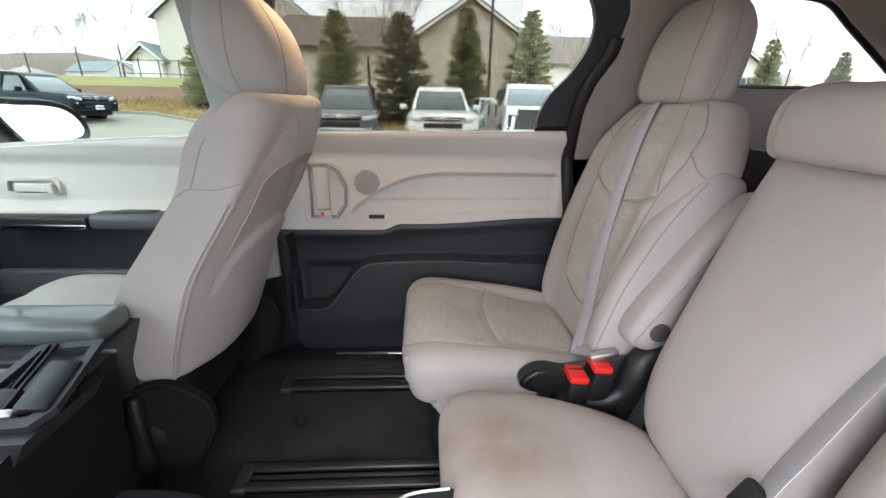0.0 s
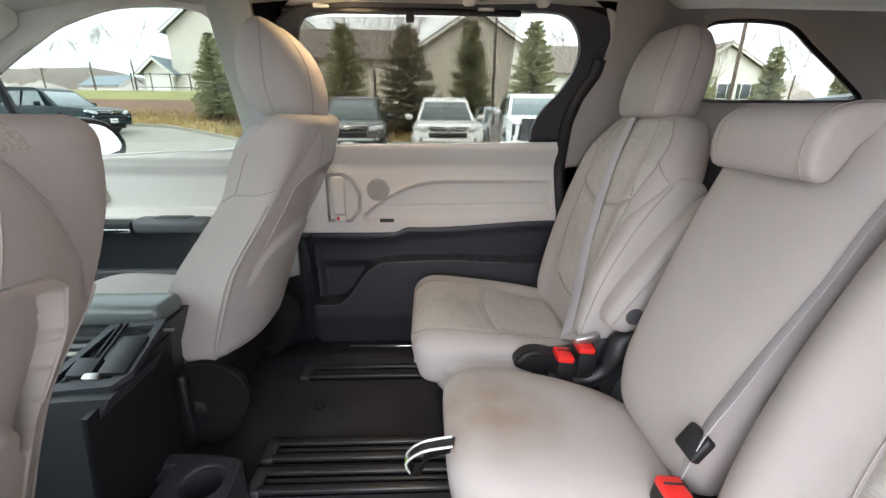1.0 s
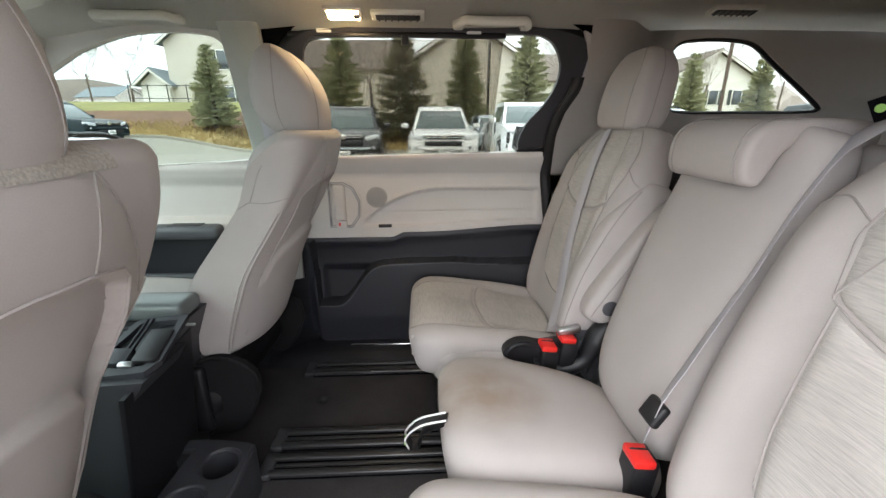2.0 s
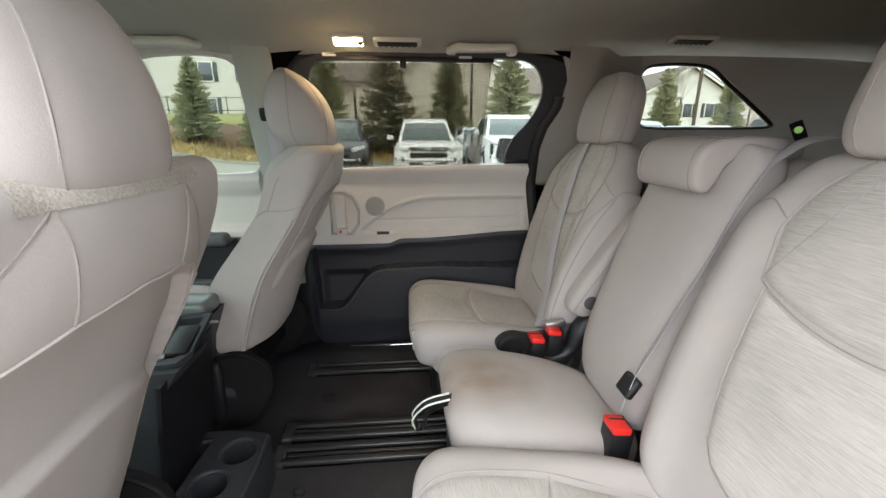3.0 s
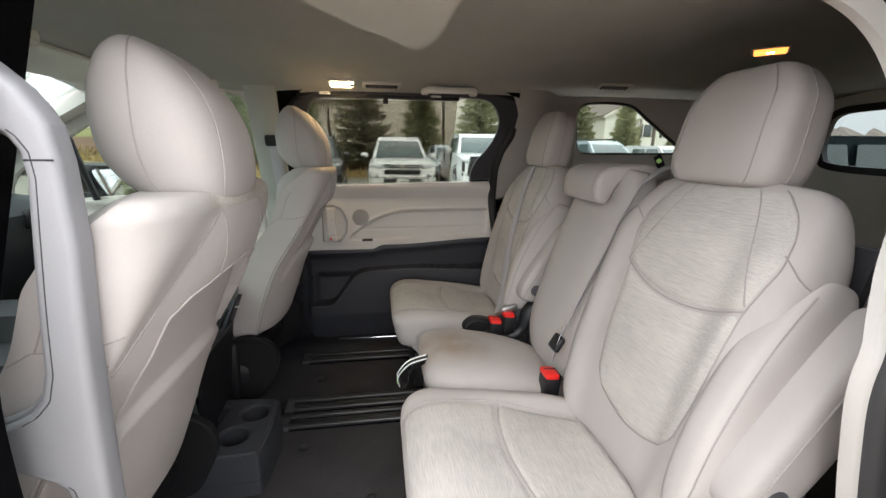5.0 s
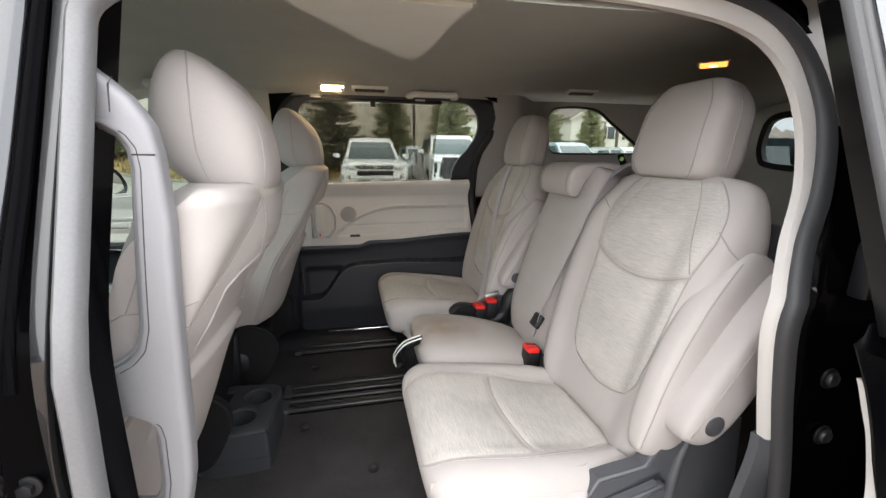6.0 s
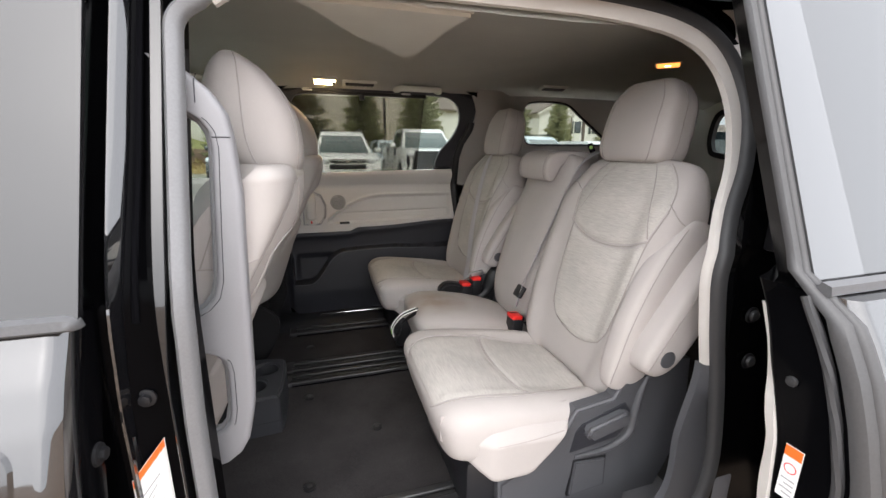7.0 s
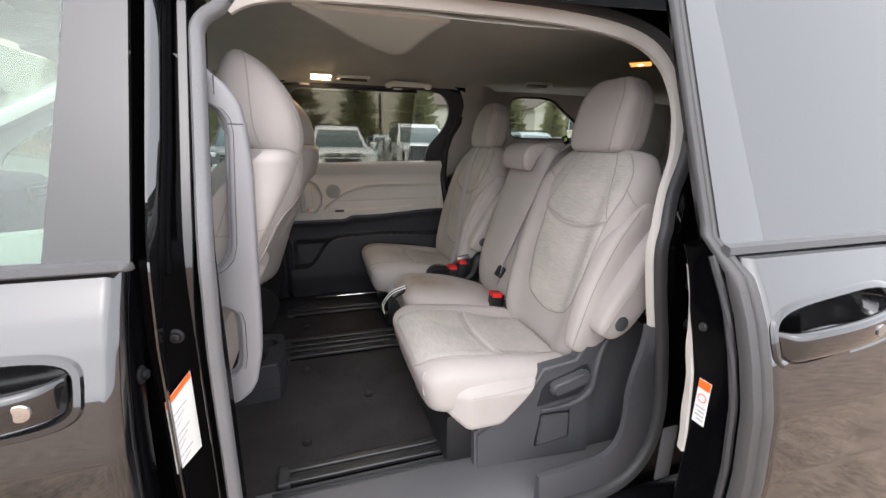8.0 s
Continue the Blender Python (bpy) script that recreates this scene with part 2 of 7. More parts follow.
# ---------- mesh tools ----------
def part(name, bm, material, parent=None, label="", smooth=True):
    """Links a bmesh as one mesh object under a thing or a part."""
    bmesh.ops.recalc_face_normals(bm, faces=bm.faces)
    me = bpy.data.meshes.new(name)
    bm.to_mesh(me)
    bm.free()
    me.materials.append(material)
    if smooth:
        for p in me.polygons:
            p.use_smooth = True
        me.set_sharp_from_angle(angle=radians(42))
    ob = new(name, me)
    if parent:
        ob.parent = parent
        if parent.parent is None:
            ob.matrix_parent_inverse = parent.matrix_basis.inverted()
    if label:
        ob["label"] = label
    return ob


def thing(name, at, label, category, group="", kind=""):
    """An Empty at the base of a thing."""
    ob = new(name)
    ob.empty_display_size = 0.05
    ob.matrix_basis = Matrix.Translation(at)
    return tagged(ob, label, category, group, kind)


def spline(pts, n, closed=False):
    """n points on a smooth curve through pts (tuples of any length)."""
    P = np.array(pts, float)
    k = len(P)
    out = []
    spans = k if closed else k - 1
    for i in range(n):
        s = i * spans / (n if closed else n - 1)
        j = min(int(s), spans - 1)
        f = s - j
        if closed:
            a, b, c, d = (P[(j + q) % k] for q in (-1, 0, 1, 2))
        else:
            a, b, c, d = (P[min(max(j + q, 0), k - 1)] for q in (-1, 0, 1, 2))
        out.append(0.5 * (2 * b + (c - a) * f + (2 * a - 5 * b + 4 * c - d) * f * f + (3 * b - a - 3 * c + d) * f ** 3))
    return out


def grid_faces(bm, rows, wrap=False):
    """Faces between rows of points; wrap joins each row's end to its start."""
    V = [[bm.verts.new(p) for p in r] for r in rows]
    n = len(V[0])
    for i in range(len(V) - 1):
        for j in range(n if wrap else n - 1):
            q = [V[i][j], V[i][(j + 1) % n], V[i + 1][(j + 1) % n], V[i + 1][j]]
            try:
                bm.faces.new(q)
            except ValueError:
                pass
    return V


def tube(pts, radius, sides=6, closed=False, flat=1.0, axis=None):
    """A tube along points; flat squeezes it along axis."""
    bm = bmesh.new()
    P = [Vector(p) for p in pts]
    n = len(P)
    rows = []
    ref = Vector(axis) if axis else Vector((0.13, 0.31, 0.94))
    for i, p in enumerate(P):
        a = P[(i - 1) % n] if closed else P[max(i - 1, 0)]
        b = P[(i + 1) % n] if closed else P[min(i + 1, n - 1)]
        t = (b - a)
        t = t.normalized() if t.length > 1e-9 else Vector((0, 0, 1))
        u = ref.cross(t)
        u = u.normalized() if u.length > 1e-6 else Vector((1, 0, 0))
        w = t.cross(u)
        r = radius(i / max(1, n - 1)) if callable(radius) else radius
        rows.append([p + u * r * math.cos(2 * math.pi * k / sides) + w * r * flat * math.sin(2 * math.pi * k / sides) for k in range(sides)])
    if closed:
        rows.append(rows[0])
    V = grid_faces(bm, rows, wrap=True)
    if closed:
        bmesh.ops.remove_doubles(bm, verts=bm.verts, dist=1e-6)
    else:
        bm.faces.new(V[0])
        bm.faces.new(V[-1])
    return bm


def sweep(profile, pts, frames, closed=False):
    """Sweeps a closed 2D profile (a, b) along pts; frames give the two unit axes at each point."""
    bm = bmesh.new()
    rows = [[Vector(p) + Vector(fa) * a + Vector(fb) * b for a, b in profile] for p, (fa, fb) in zip(pts, frames)]
    if closed:
        rows.append(rows[0])
    V = grid_faces(bm, rows, wrap=True)
    if closed:
        bmesh.ops.remove_doubles(bm, verts=bm.verts, dist=1e-6)
    else:
        bm.faces.new(V[0])
        bm.faces.new(V[-1])
    return bm


def strap(pts, width, thick, across):
    """A flat band along points; across: the direction of its width, one for all or one a point."""
    bm = bmesh.new()
    P = [Vector(p) for p in pts]
    n = len(P)
    rows = []
    for i, p in enumerate(P):
        t = (P[min(i + 1, n - 1)] - P[max(i - 1, 0)]).normalized()
        a = Vector(across[i] if isinstance(across, list) else across)
        a = (a - t * a.dot(t)).normalized()
        nn = t.cross(a)
        rows.append([p + a * width / 2 * x + nn * thick / 2 * y for x, y in ((-1, -0.5), (-0.96, -1), (0.96, -1), (1, -0.5), (1, 0.5), (0.96, 1), (-0.96, 1), (-1, 0.5))])
    V = grid_faces(bm, rows, wrap=True)
    bm.faces.new(V[0])
    bm.faces.new(V[-1])
    return bm


def box(cx, cy, cz, sx, sy, sz, r=0.004, seg=2, turn=None, taper=None):
    """A box with rounded edges; taper (kx, ky) shrinks its top; turn: a Matrix about its centre."""
    bm = bmesh.new()
    bmesh.ops.create_cube(bm, size=1.0)
    for v in bm.verts:
        v.co = Vector((v.co.x * sx, v.co.y * sy, v.co.z * sz))
        if taper and v.co.z > 0:
            v.co.x *= taper[0]
            v.co.y *= taper[1]
    if r:
        bmesh.ops.bevel(bm, geom=bm.edges[:], offset=min(r, 0.49 * min(sx, sy, sz)), segments=seg, profile=0.5, affect="EDGES")
    m = Matrix.Translation((cx, cy, cz)) @ (turn if turn else Matrix())
    bm.transform(m)
    return bm


def rot(axis, degrees):
    return Matrix.Rotation(radians(degrees), 4, axis)


def cyl(c, r, h, axis="Z", seg=24, r2=None, bevel=0.0):
    bm = bmesh.new()
    bmesh.ops.create_cone(bm, cap_ends=True, segments=seg, radius1=r, radius2=r if r2 is None else r2, depth=h)
    if bevel:
        es = [e for e in bm.edges if abs(e.verts[0].co.z - e.verts[1].co.z) < 1e-6]
        bmesh.ops.bevel(bm, geom=es, offset=bevel, segments=2, profile=0.5, affect="EDGES")
    turn = {"X": rot("Y", 90), "Y": rot("X", 90), "Z": Matrix()}[axis]
    bm.transform(Matrix.Translation(c) @ turn)
    return bm


def plate(outer, holes, place, back, cuts=0):
    """A sheet with holes. outer and holes: loops of 2D points; place(a, b) gives the front point; back: the vector to its back."""
    bm = bmesh.new()
    edges = []
    for loop in [outer] + list(holes):
        vs = [bm.verts.new((a, b, 0)) for a, b in loop]
        edges += [bm.edges.new((vs[i], vs[(i + 1) % len(vs)])) for i in range(len(vs))]
    bmesh.ops.triangle_fill(bm, use_beauty=True, edges=edges, normal=(0, 0, 1))
    if cuts:
        bmesh.ops.subdivide_edges(bm, edges=bm.edges[:], cuts=cuts, use_grid_fill=True)
    for v in bm.verts:
        v.co = Vector(place(v.co.x, v.co.y))
    got = bmesh.ops.extrude_face_region(bm, geom=bm.faces[:])
    bmesh.ops.translate(bm, verts=[g for g in got["geom"] if isinstance(g, bmesh.types.BMVert)], vec=Vector(back))
    return bm


def relief(x0, x1, z0, z1, surface, back, nx=80, nz=40):
    """A panel over x and between z0(x) and z1(x), its front from surface(x, z) as y, closed to y = back."""
    bm = bmesh.new()
    rows = []
    for i in range(nx + 1):
        x = x0 + (x1 - x0) * i / nx
        a, b = z0(x), z1(x)
        col = [(x, back, a)] + [(x, surface(x, a + (b - a) * j / nz), a + (b - a) * j / nz) for j in range(nz + 1)] + [(x, back, b)]
        rows.append(col)
    V = grid_faces(bm, rows, wrap=True)
    bm.faces.new(V[0])
    bm.faces.new(V[-1])
    return bm


def smooth01(a, b, x):
    t = min(1.0, max(0.0, (x - a) / (b - a)))
    return t * t * (3 - 2 * t)


class Body:
    """A stuffed body about a spine in the xz plane. Rows: x, z, angle of its front (0: to -x, 90: up), half depth, half width, squareness."""

    def __init__(self, rows, y, ends=9.0, dent=None, n=56, m=60, shear=None):
        self.rows, self.y, self.ends, self.dent, self.n, self.m, self.shear = np.array(rows, float), y, ends, dent, n, m, shear
        self.table = spline(rows, 161)

    def at(self, v):
        s = min(max(v, 0.0), 1.0) * 160
        j = min(int(s), 159)
        r = self.table[j] * (1 - (s - j)) + self.table[j + 1] * (s - j)
        e = max(0.0, 1 - abs(2 * v - 1) ** self.ends) ** (1 / self.ends)
        return r, e

    def point(self, w, v, side=1, off=0.0):
        r, e = self.at(v)
        x, z, ang, hd, hw, p = r
        w = min(1.0, max(-1.0, w))
        c = (1 - abs(w) ** p) ** (1 / p) * side
        return self.place(w, c, v, off)

    def place(self, w, c, v, off=0.0):
        r, e = self.at(v)
        x, z, ang, hd, hw, p = r
        f = Vector((-math.cos(radians(ang)), 0, math.sin(radians(ang))))
        d = hd * c * e
        if self.dent:
            d += self.dent(w, v, 1 if c >= 0 else -1) * min(1, abs(c) * 2) * e
        k = 1 if c >= 0 else -1
        y = self.y + hw * e * w + (self.shear(v) if self.shear else 0)
        return Vector((x, y, z)) + f * (d + off * k)

    def mesh(self):
        bm = bmesh.new()
        rows = []
        for i in range(self.m + 1):
            v = 0.5 - 0.5 * math.cos(math.pi * (0.004 + 0.992 * i / self.m))
            r, e = self.at(v)
            p = r[5]
            ring = []
            for k in range(self.n):
                t = 2 * math.pi * k / self.n
                c, s = math.cos(t), math.sin(t)
                ring.append(self.place(math.copysign(abs(s) ** (2 / p), s), math.copysign(abs(c) ** (2 / p), c), v))
            rows.append(ring)
        V = grid_faces(bm, rows, wrap=True)
        bm.faces.new(V[0])
        bm.faces.new(V[-1])
        return bm

    def patch(self, f, off=0.003, side=1, nu=26, nv=30, edge=0.05):
        """A panel sewn on the body: f(s, t) gives (w, v)."""
        bm = bmesh.new()
        rows = []
        for i in range(nu + 1):
            row = []
            for j in range(nv + 1):
                s, t = i / nu, j / nv
                w, v = f(s, t)
                q = min(s, 1 - s, t, 1 - t) / edge
                h = off * (1 - (1 - min(1, q)) ** 2) - 0.0015 * (1 if q <= 0 else 0)
                row.append(self.point(w, v, side, h))
            rows.append(row)
        grid_faces(bm, rows)
        return bm

    def seam(self, wv, side=1, radius=0.0014, off=0.0006, n=40):
        return tube([self.point(w, v, side, off) for w, v in spline(wv, n)], radius, 5)

# ---------- the van's shell: x to its rear, y to its right side, z up ----------
YC = 0.49


def half_width(z):
    """Half of the cabin's inner width at a height: upright to the belt, leaning in above."""
    return 0.80 - 0.17 * max(0.0, z - 1.15) / 0.45


def far_y(z):
    return YC + half_width(z)


def near_y(z):
    return YC - half_width(z)


def ceil_z(x, y):
    d = min(1.0, abs(y - YC) / 0.68)
    return 1.597 + 0.062 * (1 - d ** 2.8) + 0.03 * smooth01(0.1, 1.0, x) - 0.04 * smooth01(-0.8, -1.2, x) - 0.03 * smooth01(1.4, 2.2, x) - (0.045 if y < YC else 0.014) * smooth01(0.57, 0.66, abs(y - YC)) * smooth01(-0.80, -0.55, x)


def loop2(pts, n):
    return [tuple(p) for p in spline(pts, n, closed=True)]


def offset_loop(loop, d):
    """A loop moved outwards by d (negative: inwards)."""
    n = len(loop)
    area = sum(loop[i][0] * loop[(i + 1) % n][1] - loop[(i + 1) % n][0] * loop[i][1] for i in range(n))
    s = 1 if area > 0 else -1
    out = []
    for i in range(n):
        a, b = np.array(loop[i - 1]), np.array(loop[(i + 1) % n])
        t = (b - a) / max(1e-9, np.linalg.norm(b - a))
        out.append((loop[i][0] + s * t[1] * d, loop[i][1] - s * t[0] * d))
    return out


def ring_band(inner, outer, place_in, place_out):
    """A band of faces between two loops of the same count."""
    bm = bmesh.new()
    rows = [[place_in(*p) for p in inner], [place_out(*p) for p in outer]]
    grid_faces(bm, rows, wrap=True)
    return bm


# the side opening, the same on both sides
OPENING = loop2([(-0.45, 0.50), (-0.45, 0.75), (-0.45, 1.10), (-0.425, 1.44), (-0.405, 1.525), (-0.34, 1.572), (-0.18, 1.59), (0.06, 1.597), (0.30, 1.597), (0.475, 1.577),
                 (0.562, 1.527), (0.590, 1.435), (0.566, 1.32), (0.51, 1.22), (0.475, 1.12), (0.49, 1.00), (0.53, 0.82), (0.555, 0.64), (0.53, 0.52), (0.45, 0.455), (0.30, 0.44), (0.0, 0.435), (-0.30, 0.437), (-0.42, 0.45)], 160)

# floor
flo = bmesh.new()
grid_faces(flo, [[(x, y, 0.42 + 0.0025 * noise.noise((x * 9, y * 9, 0))) for y in np.linspace(-0.075, 1.22, 70)] for x in np.linspace(-1.9, 2.2, 160)])
tagged(part("floor", flo, CARPET), "black carpet floor of the van, faintly scuffed", "floor", kind="structure")
floor_pan = tagged(part("floor_pan", box(0.15, YC, 0.36, 4.1, 1.62, 0.09, 0.01), DARKER), "black underside pan of the van floor", "floor", kind="structure")
for px, py in ((-0.341, 0.948), (-0.342, 0.537), (-0.12, 0.30), (-0.335, 0.10)):
    grommet = thing("floor_grommet", (px, py, 0.421), "small black round anchor cap in the carpet", "floor cap", "floor caps", "structure")
    part("cap", cyl((px, py, 0.423), 0.017, 0.006, seg=20, bevel=0.002), DARKER, grommet)
    part("hole", cyl((px, py, 0.4265), 0.007, 0.003, seg=14), RUBBER, grommet)


# seat rails: a dark channel between two proud lips, with end caps
def seat_rail(y, x0=-0.43, x1=0.62, w=0.072):
    t = thing("seat_rail", (x0, y, 0.42), "black steel seat rail set into the carpet", "seat rail", "seat rails", "structure")
    part("channel", box((x0 + x1) / 2, y, 0.424, x1 - x0, w, 0.012, 0.003), GAPBLACK, t)
    for s in (-1, 1):
        part("lip", box((x0 + x1) / 2, y + s * (w / 2 - 0.009), 0.433, x1 - x0 - 0.02, 0.022, 0.014, 0.005, 3), RAILM, t)
    part("inner_rail", box((x0 + x1) / 2, y, 0.430, x1 - x0 - 0.05, 0.012, 0.010, 0.003), RAILM, t)
    part("end_cap", box(x0 + 0.006, y, 0.430, 0.034, w + 0.010, 0.020, 0.006, 3), RUBBER, t)


for ry in (0.662, 0.760, 1.120):
    seat_rail(ry)
seat_rail(-0.035, -0.40, 0.30, 0.06)

# headliner
hl = bmesh.new()
hr = []
for x in np.linspace(-1.15, 2.15, 90):
    hr.append([(x, y, ceil_z(x, y)) for y in np.linspace(YC - 0.618, YC + 0.67, 60)])
grid_faces(hl, hr)
bmesh.ops.solidify(hl, geom=hl.faces[:], thickness=-0.03)
tagged(part("ceiling", hl, LINING), "soft grey-beige cloth headliner with a gentle crown", "ceiling", kind="structure")
ro = bmesh.new()
grid_faces(ro, [[(x, y, ceil_z(x, y) + 0.080 - 0.015 * smooth01(0.6, 0.72, abs(y - YC))) for y in np.linspace(YC - 0.688, YC + 0.72, 40)] for x in np.linspace(-1.2, 2.2, 40)])
bmesh.ops.solidify(ro, geom=ro.faces[:], thickness=-0.02)
tagged(part("roof", ro, GAPBLACK), "black painted steel roof of the van", "roof", kind="structure")

# raised panel on the headliner
pan = plate([(-0.30, -0.02), (-0.20, 0.22), (-0.126, 0.357), (-0.05, 0.45), (0.0, 0.525), (0.033, 0.553), (0.058, 0.545), (0.076, 0.50), (0.085, 0.38), (0.075, -0.02)], [], lambda a, b: (a, b, ceil_z(a, b) - 0.022), (0, 0, 0.03), 2)
bmesh.ops.bevel(pan, geom=[e for e in pan.edges if e.is_boundary or e.calc_face_angle(0) > 1.0], offset=0.008, segments=2, affect="EDGES")
tagged(part("roof_console", pan, LINING), "low grey cloth roof console on the headliner", "roof console", kind="structure")


# ---- side openings: lining, seal and painted jamb ----
def side_frame(sign, yf, what):
    """sign -1: the near side, +1: the far side."""
    t = thing("door_frame", (0.0, yf(0.45), 0.43), what, "door frame", kind="structure")
    o = Vector((0, sign, 0))

    def at(p, out=0.0):
        return Vector((p[0], yf(p[1]) + sign * out, p[1]))
    if sign < 0:
        # slimmer ring: the seal stands further in at the front post
        fx = lambda x, z: x + (-0.430 - 0.006 * smooth01(1.15, 0.95, z) - x) * smooth01(-0.385, -0.405, x) * smooth01(1.555, 1.50, z)
        up = [(fx(p[0], p[1]), p[1]) for p in OPENING]
        wide = [0.007 + 0.017 * smooth01(1.22, 1.45, p[1]) for p in up]
        wide = [w * smooth01(-0.41, -0.34, p[0]) + 0.002 for w, p in zip(wide, up)]
        prof = [(0.0, -0.012), (0.0, 0.002), (0.4, 0.006), (1.0, 0.008), (1.0, -0.005), (0.6, -0.012)]
        hi = [i for i, p in enumerate(up) if p[1] > 0.89 and p[0] > -0.40]
        lo = [i for i, p in enumerate(up) if p[1] <= 0.90 and p[0] > 0.2]
        part("lining", sweep_ring(up, at, prof, o, wide, hi), TRIM, t, "beige plastic edge lining")
        low_w = [0.009 + 0.070 * smooth01(0.92, 0.68, p[1]) for p in up]
        part("lower_lining", sweep_ring(offset_var(up, [0.009 - w for w in low_w]), at, [(0.0, -0.02), (0.0, -0.004), (0.9, 0.006), (1.0, 0.004), (1.0, -0.02)], o, low_w, lo), BASEP, t, "charcoal plastic edge lining")
        mid = [(q[0], q[1]) for q in offset_var(up, wide)]
        seal = [(0.0, -0.002), (-0.003, 0.010), (0.001, 0.019), (0.006, 0.024), (0.019, 0.026), (0.024, 0.022), (0.026, 0.014), (0.026, 0.0), (0.012, -0.004)]
        bs = [i for i, p in enumerate(up) if p[0] < -0.38 and i < 100]
        # one seal in two colours: the front-post run is greyed for sky sheen
        part("seal", sweep_ring(mid, at, [(a * 0.85, b) for a, b in seal], o, None, bs), EDGERUB, t, "rubber door seal at the front post, sky sheen put into its grey")
        part("seal", sweep_ring(mid, at, seal, o, None, [i for i in range(len(up)) if i >= bs[-1]]), RUBBER, t, "black rubber door seal")
        fl = [i for i, p in enumerate(up) if p[0] > -0.36]
        top = [i for i in fl if up[i][1] > 1.32]
        rear = [i for i in fl if up[i][1] < 1.33 and i > top[-1] - 2]
        part("seal_lip", sweep_ring(offset_loop(mid, 0.026), at, [(0.0, -0.002), (0.0, 0.010), (0.005, 0.012), (0.006, -0.002)], o, None, fl), RUBBER, t)
        part("jamb", sweep_ring(offset_loop(mid, 0.032), at, [(0.0, -0.01), (0.0, 0.008), (0.003, 0.011), (0.022, 0.011), (0.024, 0.008), (0.026, -0.02)], o, None, rear), PAINT, t, "black painted flange")
        part("jamb", sweep_ring(offset_loop(mid, 0.032), at, [(0.0, -0.01), (0.0, 0.008), (0.003, 0.011), (0.022, 0.011), (0.024, 0.008), (0.026, -0.02)], o, None, top), GAPBLACK, t, "black upper jamb")
    else:
        mid = offset_loop(OPENING, -0.004)
        part("seal", sweep_ring(mid, at, [(0.0, -0.002), (-0.004, 0.014), (0.003, 0.034), (0.018, 0.043), (0.034, 0.038), (0.040, 0.022), (0.038, 0.0), (0.018, -0.006)], o), DARKER, t, "round black rubber door seal")
        part("jamb", sweep_ring(offset_loop(mid, 0.038), at, [(0.0, -0.01), (0.0, 0.012), (0.03, 0.014), (0.036, 0.024), (0.07, 0.026), (0.07, -0.01)], o), JAMB, t, "black painted jamb")
    return t


def offset_var(loop, ds):
    out = offset_loop(loop, 1.0)
    return [(p[0] + (q[0] - p[0]) * d, p[1] + (q[1] - p[1]) * d) for p, q, d in zip(loop, out, ds)]


def sweep_ring(loop, at, profile, o, widths=None, some=None):
    out = offset_loop(loop, 1.0)
    pts = [at(p) for p in loop]
    frames = []
    for p, q in zip(loop, out):
        d = Vector((q[0] - p[0], 0, q[1] - p[1])).normalized()
        frames.append((d * (widths[len(frames)] if widths else 1.0), o))
    if some:
        return sweep(profile, [pts[i] for i in some], [frames[i] for i in some])
    return sweep(profile, pts, frames, closed=True)


side_frame(-1, near_y, "open sliding-door frame with beige lining and black seal")
side_frame(1, lambda z: far_y(z) + 0.005, "door frame behind the closed sliding door")


# ---- far side: the closed sliding door seen from inside ----
def arc_height(x):
    """The upper edge of the scooped arm panel on the door."""
    q = min(1.0, max(0.0, (x + 0.235) / 0.34))
    return 0.955 + 0.14 * (1 - (1 - q) ** 2.4)


door = thing("door_1", (0.0, 1.30, 0.45), "closed sliding door with beige upper and dark lower trim", "sliding door", kind="structure")


def upper_face(x, z):
    y = far_y(z) - 0.006 - 0.014 * smooth01(1.13, 1.20, z) * (1 - smooth01(1.205, 1.235, z))
    inside = smooth01(0.0, 0.014, arc_height(x) - z) * smooth01(-0.225, -0.20, x) * smooth01(0.452, 0.435, x) * smooth01(0.945, 0.957, z - 0.018 * smooth01(-0.15, 0.4, x))
    y += 0.014 * inside
    rim = math.exp(-((arc_height(x) - z + 0.004) / 0.006) ** 2) * smooth01(-0.225, -0.20, x) * smooth01(0.455, 0.43, x)
    y -= 0.004 * rim
    y += 0.004 * math.exp(-((z - 1.002 - 0.012 * x) / 0.004) ** 2) * inside
    return y


def split_z(x):
    return 0.905 + 0.02 * smooth01(-0.12, -0.06, x) + 0.025 * smooth01(0.0, 0.46, x)


upper = part("upper_panel", relief(-0.50, 0.475, split_z, lambda x: 1.208 + 0.022 * (x + 0.5), upper_face, 1.35, 200, 90), TRIM, door, "beige moulded upper door panel with a scooped arc")


def pocket_z(x):
    """The pocket's rim: low at the front, rising in an S to a long level line."""
    rim = sum(float(np.interp(x + d, [-0.40, -0.33, -0.30, -0.27, -0.238, -0.20, -0.16, -0.11, 0.0, 0.12, 0.22], [0.640, 0.637, 0.650, 0.685, 0.736, 0.785, 0.804, 0.809, 0.813, 0.815, 0.806])) for d in (-0.016, -0.008, 0.0, 0.008, 0.016)) / 5
    return rim + 0.4 * smooth01(-0.404, -0.414, x)


